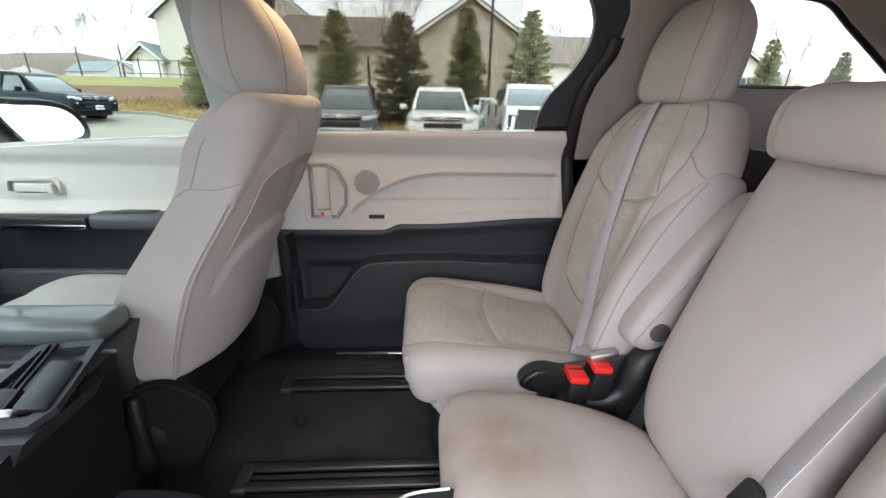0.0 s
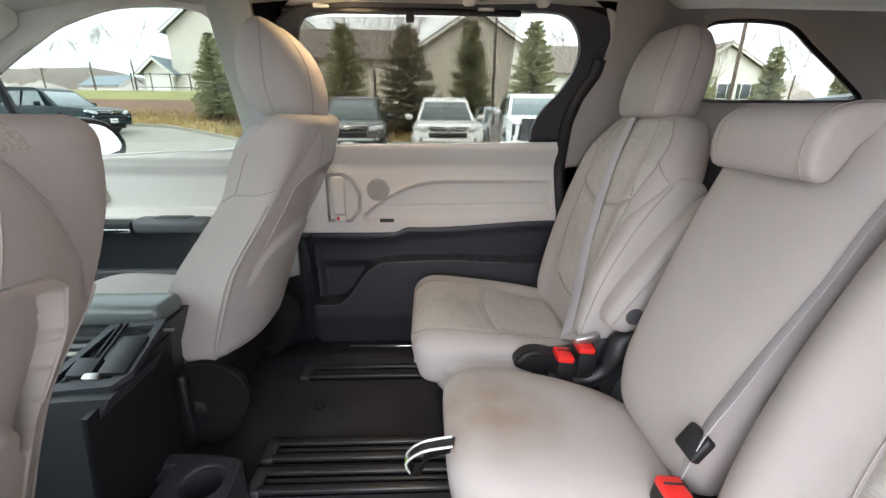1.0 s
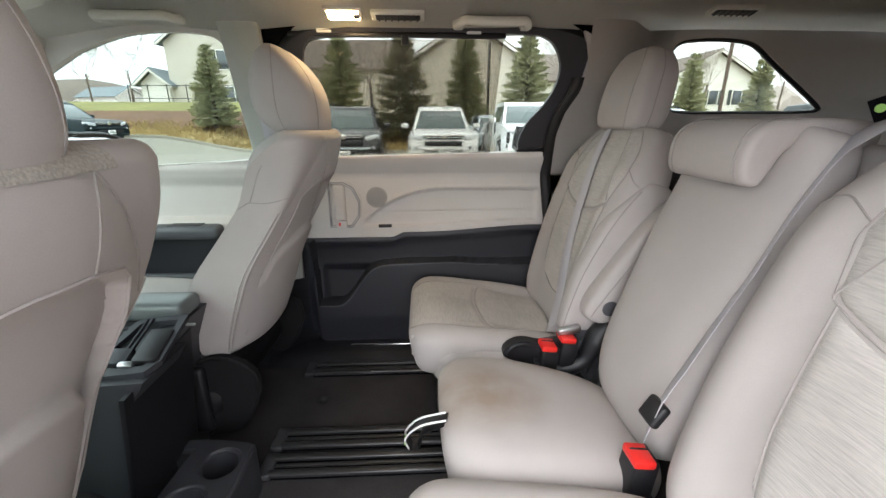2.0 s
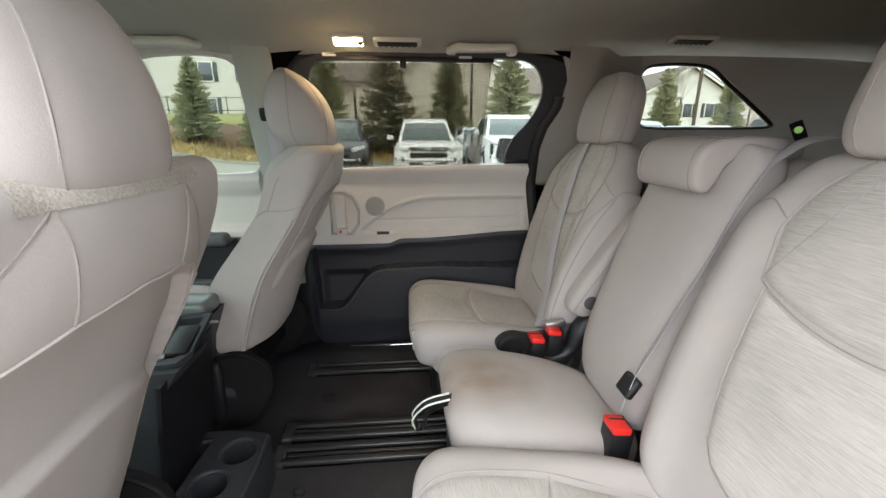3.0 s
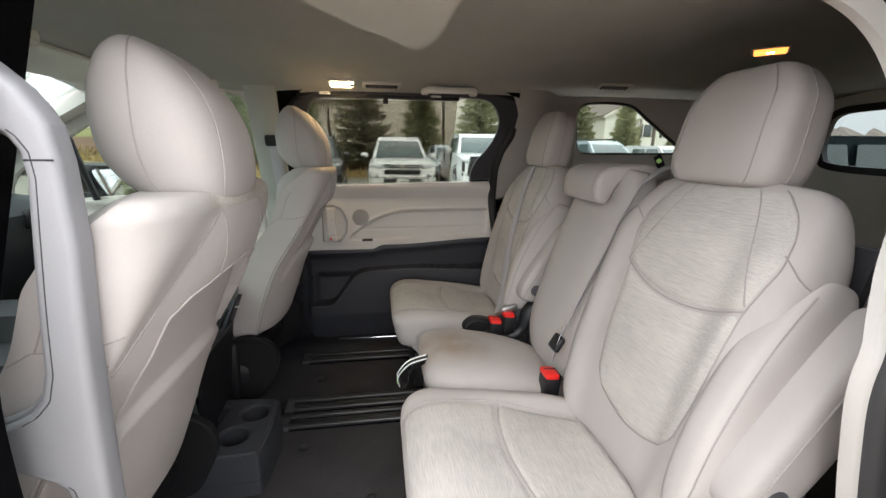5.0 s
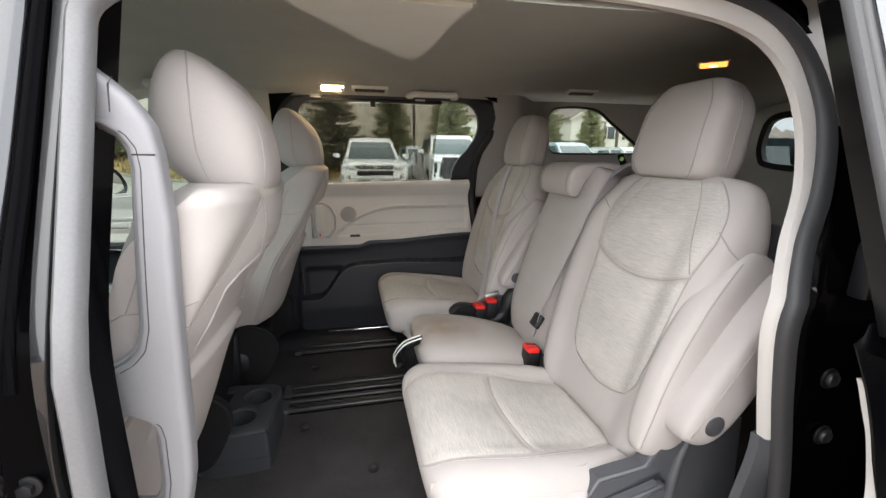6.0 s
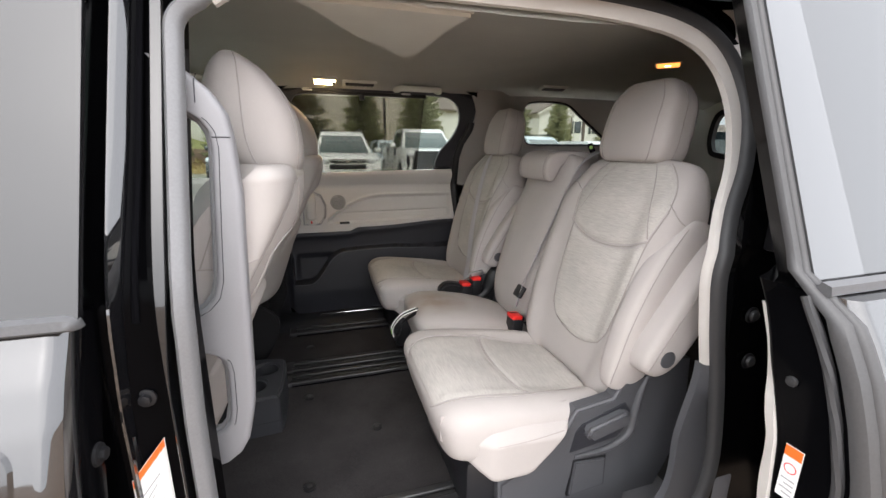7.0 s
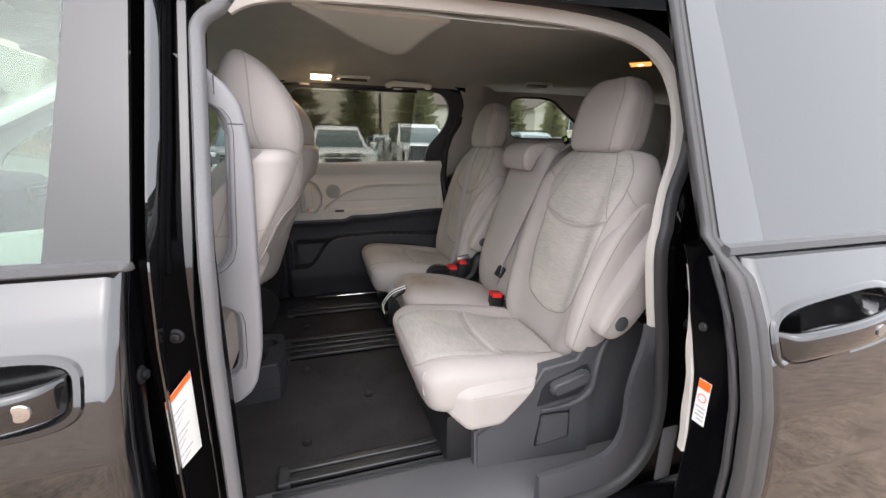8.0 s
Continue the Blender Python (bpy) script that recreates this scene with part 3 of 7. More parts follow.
def lower_face(x, z):
    y = 1.285 + 0.008 * smooth01(0.9, 0.8, z)
    out = smooth01(pocket_z(x) + 0.007, pocket_z(x) - 0.005, z)
    y -= 0.055 * out * (1 - 0.5 * smooth01(0.60, 0.46, z))
    y -= 0.012 * math.exp(-((z - split_z(x) + 0.012) / 0.02) ** 2)
    y += 0.03 * smooth01(-0.41, -0.445, x)
    y += 0.02 * smooth01(-0.40, -0.37, x) * smooth01(-0.16, -0.22, x) * (1 - out) * smooth01(0.80, 0.76, z)
    return y


lower = part("lower_panel", relief(-0.45, 0.50, lambda x: 0.452 + 0.05 * smooth01(-0.37, -0.45, x), lambda x: split_z(x) - 0.001, lower_face, 1.352, 180, 90), DARK, door, "dark grey moulded lower panel with a map pocket")
part("pocket_bead", tube([(x, lower_face(x, pocket_z(x) - 0.006) - 0.001, pocket_z(x) - 0.002) for x in np.linspace(-0.402, 0.30, 110)], 0.0030, 6), BASEP, lower)
part("scuff_strip", box(0.02, 1.226, 0.468, 0.62, 0.012, 0.010, 0.003), CHROME, lower, "thin bright scuff strip")
# speaker with pierced grille
spk = part("speaker", cyl((-0.165, 1.284, 1.061), 0.040, 0.008, "Y", 36, bevel=0.002), SPKM, door, "round beige speaker grille with fine holes")
dots = bmesh.new()
for a in range(-6, 7):
    for b in range(-6, 7):
        dx, dz = a * 0.0057 + (b % 2) * 0.0028, b * 0.0055
        if dx * dx + dz * dz < 0.034 ** 2:
            bmesh.ops.create_circle(dots, cap_ends=True, segments=6, radius=0.0016, matrix=Matrix.Translation((-0.165 + dx, 1.2793, 1.061 + dz)) @ rot("X", 90))
part("grille_holes", dots, BASEP, spk, smooth=False)
# inner release handle in its octagonal bezel
OCT = [(-0.345, 0.945), (-0.255, 0.945), (-0.226, 0.985), (-0.222, 1.055), (-0.245, 1.105), (-0.28, 1.124), (-0.345, 1.124)]
octi = [(x + (0.008 if x < -0.30 else -0.010), z + (0.010 if z < 1.03 else -0.010)) for x, z in OCT]
bez = part("handle_bezel", plate(OCT, [octi], lambda a, b: (a, 1.268, b), (0, 0.022, 0)), TRIM, door, "beige octagonal handle bezel")
part("handle_cup", plate(octi, [], lambda a, b: (a, 1.281, b), (0, 0.008, 0)), TRIM, bez)
part("bezel_joint", tube([(a, 1.2668, b) for a, b in [((OCT[i][0] + octi[i][0]) / 2, (OCT[i][1] + octi[i][1]) / 2) for i in range(7)]], 0.0022, 6, True), TRIM_G, bez)
part("bezel_joint", tube([(a, 1.2672, b) for a, b in octi], 0.0016, 6, True), TRIM_G, bez)
part("release_lever", box(-0.300, 1.258, 1.045, 0.045, 0.022, 0.135, 0.01, 3), TRIM, bez, "beige release lever")
part("lock_slide", box(-0.297, 1.257, 0.965, 0.04, 0.014, 0.026, 0.004), TRIM, bez)
part("lock_mark", box(-0.303, 1.2485, 0.966, 0.008, 0.003, 0.012, 0.001), RED, bez, "red lock mark")
part("switch", box(-0.137, 1.272, 0.953, 0.05, 0.01, 0.012, 0.002), DARKER, door, "small black switch")
# window: black surround, glass, shade
GLASS = loop2([(-0.375, 1.30), (-0.36, 1.50), (-0.335, 1.562), (-0.27, 1.585), (0.0, 1.590), (0.30, 1.589), (0.405, 1.574), (0.452, 1.515), (0.452, 1.45), (0.42, 1.385), (0.375, 1.33), (0.352, 1.27), (0.345, 1.205), (0.2, 1.195), (-0.1, 1.19), (-0.37, 1.185)], 110)
FRAME = [(min(p[0], float(np.interp(p[1], [1.19, 1.27, 1.35, 1.42, 1.54, 1.6], [0.475, 0.475, 0.495, 0.525, 0.54, 0.50]))) if p[0] > 0.3 else p[0], p[1]) for p in offset_loop(OPENING, 0.012) if p[1] > 1.19] + [(0.475, 1.165), (-0.46, 1.165)]
part("window_frame", plate(FRAME, [GLASS], lambda a, b: (a, far_y(b) - 0.004 if b > 1.24 else far_y(b) + 0.022, b), (0, 0.02, 0), 1), DARK, door, "dark grey window surround")
part("window_pane", plate(offset_loop(GLASS, 0.012), [], lambda a, b: (a, far_y(b) + 0.030, b), (0, 0.004, 0), 0), TINT, door, "grey-tinted window pane").visible_shadow = False
SH = [(-0.36, 1.20), (-0.36, 1.568), (0.265, 1.578), (0.255, 1.20)]
shade = part("sun_shade", plate(SH, [], lambda a, b: (a, far_y(b) + 0.012, b), (0, 0.001, 0), 0), SHADE, door, "see-through grey mesh sun shade drawn up")
shade.visible_shadow = False
part("top_bar", box(-0.06, far_y(1.58) + 0.004, 1.583, 0.66, 0.014, 0.016, 0.004), DARKER, shade, "black top bar")
part("pull_tab", box(-0.04, far_y(1.58) - 0.004, 1.569, 0.022, 0.01, 0.03, 0.003), DARKER, shade)
for hx in (-0.28, 0.17):
    part("hook", box(hx, far_y(1.58) - 0.002, 1.592, 0.045, 0.014, 0.012, 0.003), WHITE, shade, "white plastic hook")

# sill under the far door and floor edge step
sillp = bmesh.new()
grid_faces(sillp, [[(x, y, z) for y, z in ((1.14, 0.425), (1.155, 0.44), (1.18, 0.462), (1.20, 0.468), (1.26, 0.47), (1.32, 0.46))] for x in np.linspace(-0.62, 0.9, 30)])
bmesh.ops.solidify(sillp, geom=sillp.faces[:], thickness=0.01)
tagged(part("sill_trim", sillp, DARK), "dark plastic door sill trim", "sill trim", kind="structure")
kick = bmesh.new()
grid_faces(kick, [[(x, 1.13 + 0.15 * smooth01(-0.62, -0.44, x) + 0.02 * math.sin(z * 5), z) for z in np.linspace(0.42, 0.75, 10)] for x in np.linspace(-0.66, -0.44, 12)])
bmesh.ops.solidify(kick, geom=kick.faces[:], thickness=0.012)
tagged(part("kick_trim", kick, DARK), "dark plastic foot trim of the pillar", "trim", kind="structure")

# ---- rear quarter walls with their windows, both sides ----
QWIN = loop2([(0.87, 1.375), (0.85, 1.44), (0.845, 1.53), (0.87, 1.585), (0.95, 1.60), (1.06, 1.60), (1.14, 1.585), (1.22, 1.53), (1.33, 1.455), (1.42, 1.39), (1.42, 1.37), (1.36, 1.362), (1.1, 1.36), (0.93, 1.36)], 90)


def quarter_wall(sign, name):
    yy = (lambda z: YC + sign * (half_width(min(z, 1.35)) + 0.0))
    front = [(0.50, 0.43), (0.53, 0.52), (0.56, 0.64), (0.54, 0.82), (0.50, 1.00), (0.485, 1.12), (0.52, 1.22), (0.575, 1.32), (0.60, 1.43), (0.575, 1.52), (0.52, 1.575), (0.50, 1.64)]
    if sign < 0:
        front = [(x + 0.045, z) for x, z in front]
    else:
        front = [(0.515, 0.43), (0.545, 0.52), (0.565, 0.64), (0.545, 0.82), (0.506, 1.00), (0.488, 1.12), (0.482, 1.22), (0.479, 1.29), (0.494, 1.36), (0.532, 1.43), (0.540, 1.52), (0.52, 1.575), (0.50, 1.64)]
    outer = front + [(1.2, 1.655), (2.15, 1.63), (2.15, 0.43)]
    w = part(name, plate(outer, [QWIN], lambda a, b: (a, (yy(b) + (far_y(min(b, 1.56)) - 0.010 - yy(b)) * smooth01(0.78, 0.60, a) if sign > 0 else yy(b)) - sign * (0.0 if sign > 0 else 0.11) * smooth01(1.45, 1.64, b) * smooth01(0.9, 0.5, a) + (0 if sign > 0 else 0.012), b), (0, 0.03 if sign > 0 else 0.012, 0), 2), TRIM)
    tagged(w, "beige-grey plastic quarter trim beside the rear seats", "wall", kind="structure")
    low = part("lower_trim", plate([(0.515, 0.43), (0.545, 0.52), (0.575, 0.64), (0.555, 0.80), (0.548, 0.86), (2.1, 0.86), (2.1, 0.43)], [], lambda a, b: (a, yy(b) - sign * (0.006 if sign > 0 else 0.03), b), (0, sign * 0.008, 0)), DARK)
    tagged(low, "charcoal plastic lower side trim", "trim", kind="structure")
    win = thing("window_" + ("2" if sign > 0 else "3"), (1.1, yy(1.36), 1.36), "small tapering rear quarter window", "window", kind="structure")
    ql = [Vector((p[0], yy(p[1]) + sign * 0.014, p[1])) for p in QWIN]
    part("window_frame", tube(ql, 0.011, 8, True), DARKER, win)
    part("window_pane", plate(QWIN, [], lambda a, b: (a, yy(b) + sign * 0.034, b), (0, sign * 0.004, 0)), TINT, win).visible_shadow = False


quarter_wall(1, "wall_far")
quarter_wall(-1, "wall_near")
wx_at = lambda z: float(np.interp(z, [0.64, 0.82, 1.00, 1.12, 1.22, 1.29, 1.36, 1.43, 1.52, 1.60], [0.565, 0.545, 0.506, 0.488, 0.482, 0.479, 0.494, 0.532, 0.540, 0.525]))
qp = bmesh.new()
grid_faces(qp, [[(wx_at(z) + (0.845 - wx_at(z)) * q, far_y(z) - 0.020 + (min(1.210, YC + half_width(min(z, 1.35)) - 0.004) - far_y(z) + 0.020) * smooth01(0.25, 1.0, q), z) for q in np.linspace(0, 1, 24)] for z in np.linspace(1.02, 1.625, 40)])
bmesh.ops.solidify(qp, geom=qp.faces[:], thickness=-0.006)
tagged(part("pillar_trim", qp, TRIM), "beige moulded pillar trim between the door and the quarter window", "pillar", kind="structure")
wz = np.linspace(0.70, 1.47, 50)
wx = [float(np.interp(z, [0.64, 0.82, 1.00, 1.12, 1.22, 1.29, 1.36, 1.43, 1.52], [0.565, 0.545, 0.506, 0.488, 0.482, 0.479, 0.494, 0.532, 0.540])) for z in wz]
strip_rows = [[(x + a, far_y(z) + b, z) for a, b in ((-0.036, 0.02), (-0.036, -0.016), (-0.030, -0.023), (-0.014, -0.026), (-0.002, -0.022), (0.004, -0.012), (0.004, 0.02))] for x, z in zip(wx, wz)]
ss = bmesh.new()
grid_faces(ss, strip_rows, wrap=True)
tagged(part("door_seal", ss, DARKER), "black rubber seal between the closed door and the quarter trim", "door seal", kind="structure")

# ---- hatch at the rear, with its window ----
HW = loop2([(0.0, 1.30), (-0.10, 1.36), (-0.10, 1.5), (-0.05, 1.57), (0.1, 1.585), (0.49, 1.59), (0.88, 1.585), (1.03, 1.57), (1.08, 1.5), (1.08, 1.36), (0.98, 1.30), (0.49, 1.285)], 80)
tagged(part("wall_rear", plate([(-0.35, 0.42), (1.33, 0.42), (1.33, 1.66), (-0.35, 1.66)], [HW], lambda a, b: (2.06, a, b), (0.05, 0, 0), 1), LINING), "grey trim of the closed rear hatch", "wall", kind="structure")
hatch = thing("window_4", (2.07, YC, 1.29), "wide rear hatch window with a dark rim", "window", kind="structure")
part("window_frame", plate(offset_loop(HW, 0.006), [offset_loop(HW, -0.025)], lambda a, b: (2.05, a, b), (0.03, 0, 0)), DARKER, hatch)
part("window_pane", plate(HW, [], lambda a, b: (2.085, a, b), (0.004, 0, 0)), HATCHGLASS, hatch).visible_shadow = False


# ---- front half: pillars, front doors, dash, windscreen ----
def pillar(name, label, pts, w, d, material):
    """An upright post along pts (x, y, z), w long in x and d deep in y."""
    prof = [(-w, -d), (-w * 0.8, -d * 1.25), (w * 0.8, -d * 1.25), (w, -d), (w, d), (-w, d)]
    P = spline(pts, 24)
    return tagged(part(name, sweep([(a, b) for a, b in prof], P, [((1, 0, 0), (0, 1, 0))] * len(P)), material), label, "pillar", kind="structure")


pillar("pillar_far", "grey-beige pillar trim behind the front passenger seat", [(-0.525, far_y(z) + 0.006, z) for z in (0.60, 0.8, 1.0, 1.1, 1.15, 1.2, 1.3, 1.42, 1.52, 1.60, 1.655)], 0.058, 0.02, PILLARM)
pillar("pillar_near", "grey-beige pillar trim beside the driver seat", [(-0.55, -0.24, 0.44), (-0.55, -0.245, 1.0), (-0.548, -0.235, 1.15), (-0.54, -0.15, 1.42), (-0.52, -0.09, 1.62)], 0.06, 0.024, TRIM)
FWIN = loop2([(-1.60, 1.140), (-1.40, 1.152), (-1.12, 1.172), (-0.80, 1.190), (-0.61, 1.205), (-0.59, 1.32), (-0.57, 1.47), (-0.59, 1.55), (-0.66, 1.585), (-0.846, 1.583), (-1.004, 1.545), (-1.10, 1.505), (-1.25, 1.43), (-1.42, 1.335), (-1.56, 1.24)], 90)


def front_side(sign):
    yy = far_y if sign > 0 else near_y
    name = "door_2" if sign > 0 else "door_3"
    d = thing(name, (-1.0, YC + sign * 0.8, 0.45), "closed front passenger door, beige above and dark below" if sign > 0 else "closed black driver door with dark window post panel", "car door", kind="structure")
    part("window_frame", plate([(-1.85, 1.09), (-0.565, 1.165), (-0.53, 1.64), (-1.10, 1.62), (-1.45, 1.43), (-1.75, 1.22)], [FWIN], lambda a, b: (a, yy(b) + (0.02 if sign > 0 else 0.015), b), (0, 0.03 if sign > 0 else -0.012, 0), 1), TRIM if sign > 0 else DARK, d)
    if sign > 0:
        part("window_pane", plate(FWIN, [], lambda a, b: (a, yy(b) + sign * 0.042, b), (0, sign * 0.004, 0)), FRONTGLASS, d)

    def face(x, z):
        y = half_width(z) - 0.02 * smooth01(1.10, 1.15, z) + 0.02 * smooth01(1.165, 1.19, z)
        y -= 0.055 * smooth01(0.935, 0.955, z) * smooth01(0.995, 0.975, z)
        return YC + sign * y
    part("upper_panel", relief(-1.75, -0.60, lambda x: 0.93, lambda x: 1.152 + 0.075 * (x + 1.25), face, YC + sign * (0.87 if sign > 0 else 0.825), 40, 50), TRIM, d, "pale beige upper door panel")
    low = part("lower_panel", relief(-1.75, -0.60, lambda x: 0.45, lambda x: 0.929, lambda x, z: YC + sign * (0.79 - 0.05 * smooth01(0.72, 0.70, z) * smooth01(0.55, 0.62, z)), YC + sign * (0.87 if sign > 0 else 0.825), 30, 40), DARK, d, "dark lower door panel")
    yb = YC + sign * 0.74
    part("armrest", box(-0.845, yb, 0.952, 0.25, 0.09, 0.05, 0.018, 3), BASEP, d, "charcoal padded armrest")
    part("switch_plate", box(-1.115, yb - sign * 0.01, 0.952, 0.29, 0.07, 0.03, 0.006), DARKER, d)
    part("door_pocket", box(-1.02, YC + sign * 0.765, 0.70, 0.62, 0.03, 0.16, 0.014, 3), BASEP, d, "charcoal lower door pocket")
    part("chrome_line", box(-1.11, yb - sign * 0.047, 0.940, 0.28, 0.006, 0.012, 0.002), CHROME, d)
    part("pull_recess", box(-0.845, yb - sign * 0.004, 0.976, 0.115, 0.050, 0.006, 0.002), DARKER, d)
    HB = [(-1.255, 1.022), (-1.245, 1.064), (-1.105, 1.068), (-1.092, 1.055), (-1.092, 1.020), (-1.105, 1.012), (-1.235, 1.010)]
    HI = [(-1.245, 1.026), (-1.238, 1.056), (-1.110, 1.060), (-1.100, 1.052), (-1.100, 1.025), (-1.110, 1.019), (-1.230, 1.018)]
    bezel = part("handle_bezel", plate(HB, [HI], lambda a, b: (a, YC + sign * 0.788, b), (0, sign * 0.014, 0)), TRIM, d, "beige rim of the inner door handle")
    part("bezel_joint", tube([(a, YC + sign * 0.7975, b) for a, b in HI], 0.0022, 6, True), TRIM_G, bezel)
    part("inner_handle", box(-1.160, YC + sign * 0.786, 1.036, 0.118, 0.012, 0.026, 0.006, 3, rot("Y", 1)), TRIM, d, "beige inner door handle")
    part("handle_tab", box(-1.112, YC + sign * 0.780, 1.036, 0.018, 0.016, 0.030, 0.004, 3), TRIM, d)
    return d


front_side(1)
drv = front_side(-1)

# dash, windscreen and pillars at the front
dash = thing("dashboard", (-1.6, YC, 0.6), "dark dashboard with pale lower trim and air vents", "dashboard", kind="structure")
dsec = [(-1.95, 1.17), (-1.6, 1.185), (-1.44, 1.165), (-1.40, 1.12), (-1.42, 1.02), (-1.45, 0.9), (-1.55, 0.7), (-1.6, 0.45), (-1.95, 0.45)]
part("body", sweep([(a, b) for a, b in dsec], [(0, YC - 0.79, 0), (0, YC + 0.79, 0)], [((1, 0, 0), (0, 0, 1))] * 2), DARK, dash)
for vy in (1.17, -0.2):
    vent = part("air_vent", box(-1.405, vy, 1.10, 0.03, 0.16, 0.075, 0.01), DARKER, dash, "black air vent")
    for k in range(3):
        part("vent_blade", box(-1.388, vy, 1.078 + k * 0.022, 0.012, 0.14, 0.004, 0.001, 1, rot("Y", 25)), CHROME if k == 2 else DARK, vent)
wsc = [(-1.13, 1.585), (-1.98, 1.17)]
ws = thing("windscreen", (-1.98, YC, 1.17), "wide sloping clear windscreen", "windscreen", kind="structure")
part("pane", plate([(-0.12, 0), (1.10, 0), (1.20, 1), (-0.22, 1)], [], lambda a, b: (wsc[0][0] + (wsc[1][0] - wsc[0][0]) * b, a, wsc[0][1] + (wsc[1][1] - wsc[0][1]) * b), (0.003, 0, 0.004)), CLEAR, ws)
for s in (-1, 1):
    P = spline([(-1.10, YC + s * 0.64, 1.585), (-1.5, YC + s * 0.71, 1.39), (-2.0, YC + s * 0.78, 1.16)], 20)
    tagged(part("windscreen_pillar", sweep([(-0.05, -0.03), (0.05, -0.03), (0.06, 0.03), (-0.06, 0.03)], P, [((0.4, 0, 0.9), (0, 1, 0))] * 20), TRIM), "pale slanting pillar beside the windscreen", "pillar", kind="structure")
    tagged(part("corner_window_post", tube([(-1.265, YC + s * 0.80, 1.13), (-1.297, YC + s * 0.765, 1.335), (-1.302, YC + s * 0.745, 1.42)], 0.013), DARKER), "thin black post of the corner window", "pillar", kind="structure")
tagged(part("firewall", box(-1.97, YC, 0.8, 0.05, 1.6, 0.75, 0.01), DARKER), "dark wall ahead of the footwells", "wall", kind="structure")

# near-side outer skin ---------------------------------------------------------
SKIN = [(0.30, -0.44), (0.45, -0.475), (0.62, -0.49), (0.80, -0.492), (0.92, -0.482), (1.00, -0.462), (1.06, -0.442), (1.10, -0.424), (1.135, -0.404), (1.155, -0.394)]


def skin_y(z):
    return float(np.interp(z, [a for a, b in SKIN], [b for a, b in SKIN]))


def upper_y(z):
    return -0.408 + 0.40 * (z - 1.155)


def skin_panel(x0, x1, dy, z0=0.30, z1=1.155, thick=0.03, nx=90, nz=90, cup=None):
    """A curved outer door skin with a turned-in edge at both ends."""
    def f(x, z):
        e = min(x - x0, x1 - x)
        return skin_y(z) + dy + 0.012 * (1 - min(1, e / 0.018)) ** 2
    bm = bmesh.new()
    xs = list(x0 + (x1 - x0) * (0.5 - 0.5 * np.cos(np.pi * np.linspace(0, 1, nx))))
    rows = []
    for x in xs:
        zs = np.linspace(z0, z1, nz)
        rows.append([(x, f(x, z) + thick, z) for z in zs] + [(x, f(x, z), z) for z in zs[::-1]])
    V = grid_faces(bm, rows, wrap=True)
    bm.faces.new(V[0])
    bm.faces.new(V[-1])
    if cup:
        # an opening for the handle's recess: cup = (x, z, half length, tilt)
        gone = []
        for f_ in bm.faces:
            c = f_.calc_center_median()
            u = (c.x - cup[0]) / (cup[2] + 0.001)
            w = (c.z - cup[1] - cup[3] * (c.x - cup[0])) / 0.047
            if u ** 4 + w ** 4 < 1:
                gone.append(f_)
        bmesh.ops.delete(bm, geom=gone, context="FACES")
    return bm


part("outer_skin", skin_panel(-1.8, -0.533, 0.0, nx=150, nz=130, cup=(-0.7175, 1.01, 0.1425, 0.02)), PAINT, drv, "glossy black outer door skin")
part("post_panel", plate([(-0.612, 1.165), (-0.514, 1.165), (-0.512, 1.62), (-0.582, 1.62)], [], lambda a, b: (a, upper_y(b), b), (0, 0.010, 0), 1), POSTM, drv, "glossy black window post panel")
part("outer_glass", plate([(-1.6, 1.165), (-0.614, 1.165), (-0.584, 1.62), (-1.1, 1.58)], [], lambda a, b: (a, upper_y(b) + 0.004, b), (0, 0.004, 0)), DRIVERGLASS, drv, "clear greenish door glass")
part("belt_strip", sweep([(0.004, -0.010), (0.007, -0.013), (0.017, -0.011), (0.021, 0.0), (0.004, 0.01)], [(-1.7, -0.400, 1.145), (-0.526, -0.400, 1.150), (-0.518, -0.400, 1.1505), (-0.513, -0.399, 1.152)], [((0, 0, 1), (0, 1, 0)), ((0, 0, 1), (0, 1, 0)), ((0, 0, 0.9), (0, 0.9, 0)), ((0, 0, 0.6), (0, 0.5, 0))]), BELTSTRIP, drv, "grey rubber belt strip")
part("door_edge", sweep([(0, 0), (0.012, 0.02), (0.012, 0.085), (-0.03, 0.085), (-0.03, 0.0)], [(-0.546, skin_y(z) + 0.012, z) for z in np.linspace(0.30, 1.15, 30)], [((1, 0, 0), (0, 1, 0))] * 30), JAMB, drv)
part("upper_edge", plate([(-0.60, 1.168), (-0.543, 1.168), (-0.541, 1.62), (-0.57, 1.62)], [], lambda a, b: (a, upper_y(b) + 0.012, b), (0, 0.05, 0), 1), GAPBLACK, drv, "black edge of the window post")
part("edge_bolt", cyl((-0.534, -0.385, 0.985), 0.014, 0.008, "X", 20, bevel=0.003), HINGEM, drv)
part("bolt_head", cyl((-0.528, -0.385, 0.985), 0.008, 0.008, "X", 6, bevel=0.001), HINGEM, drv)


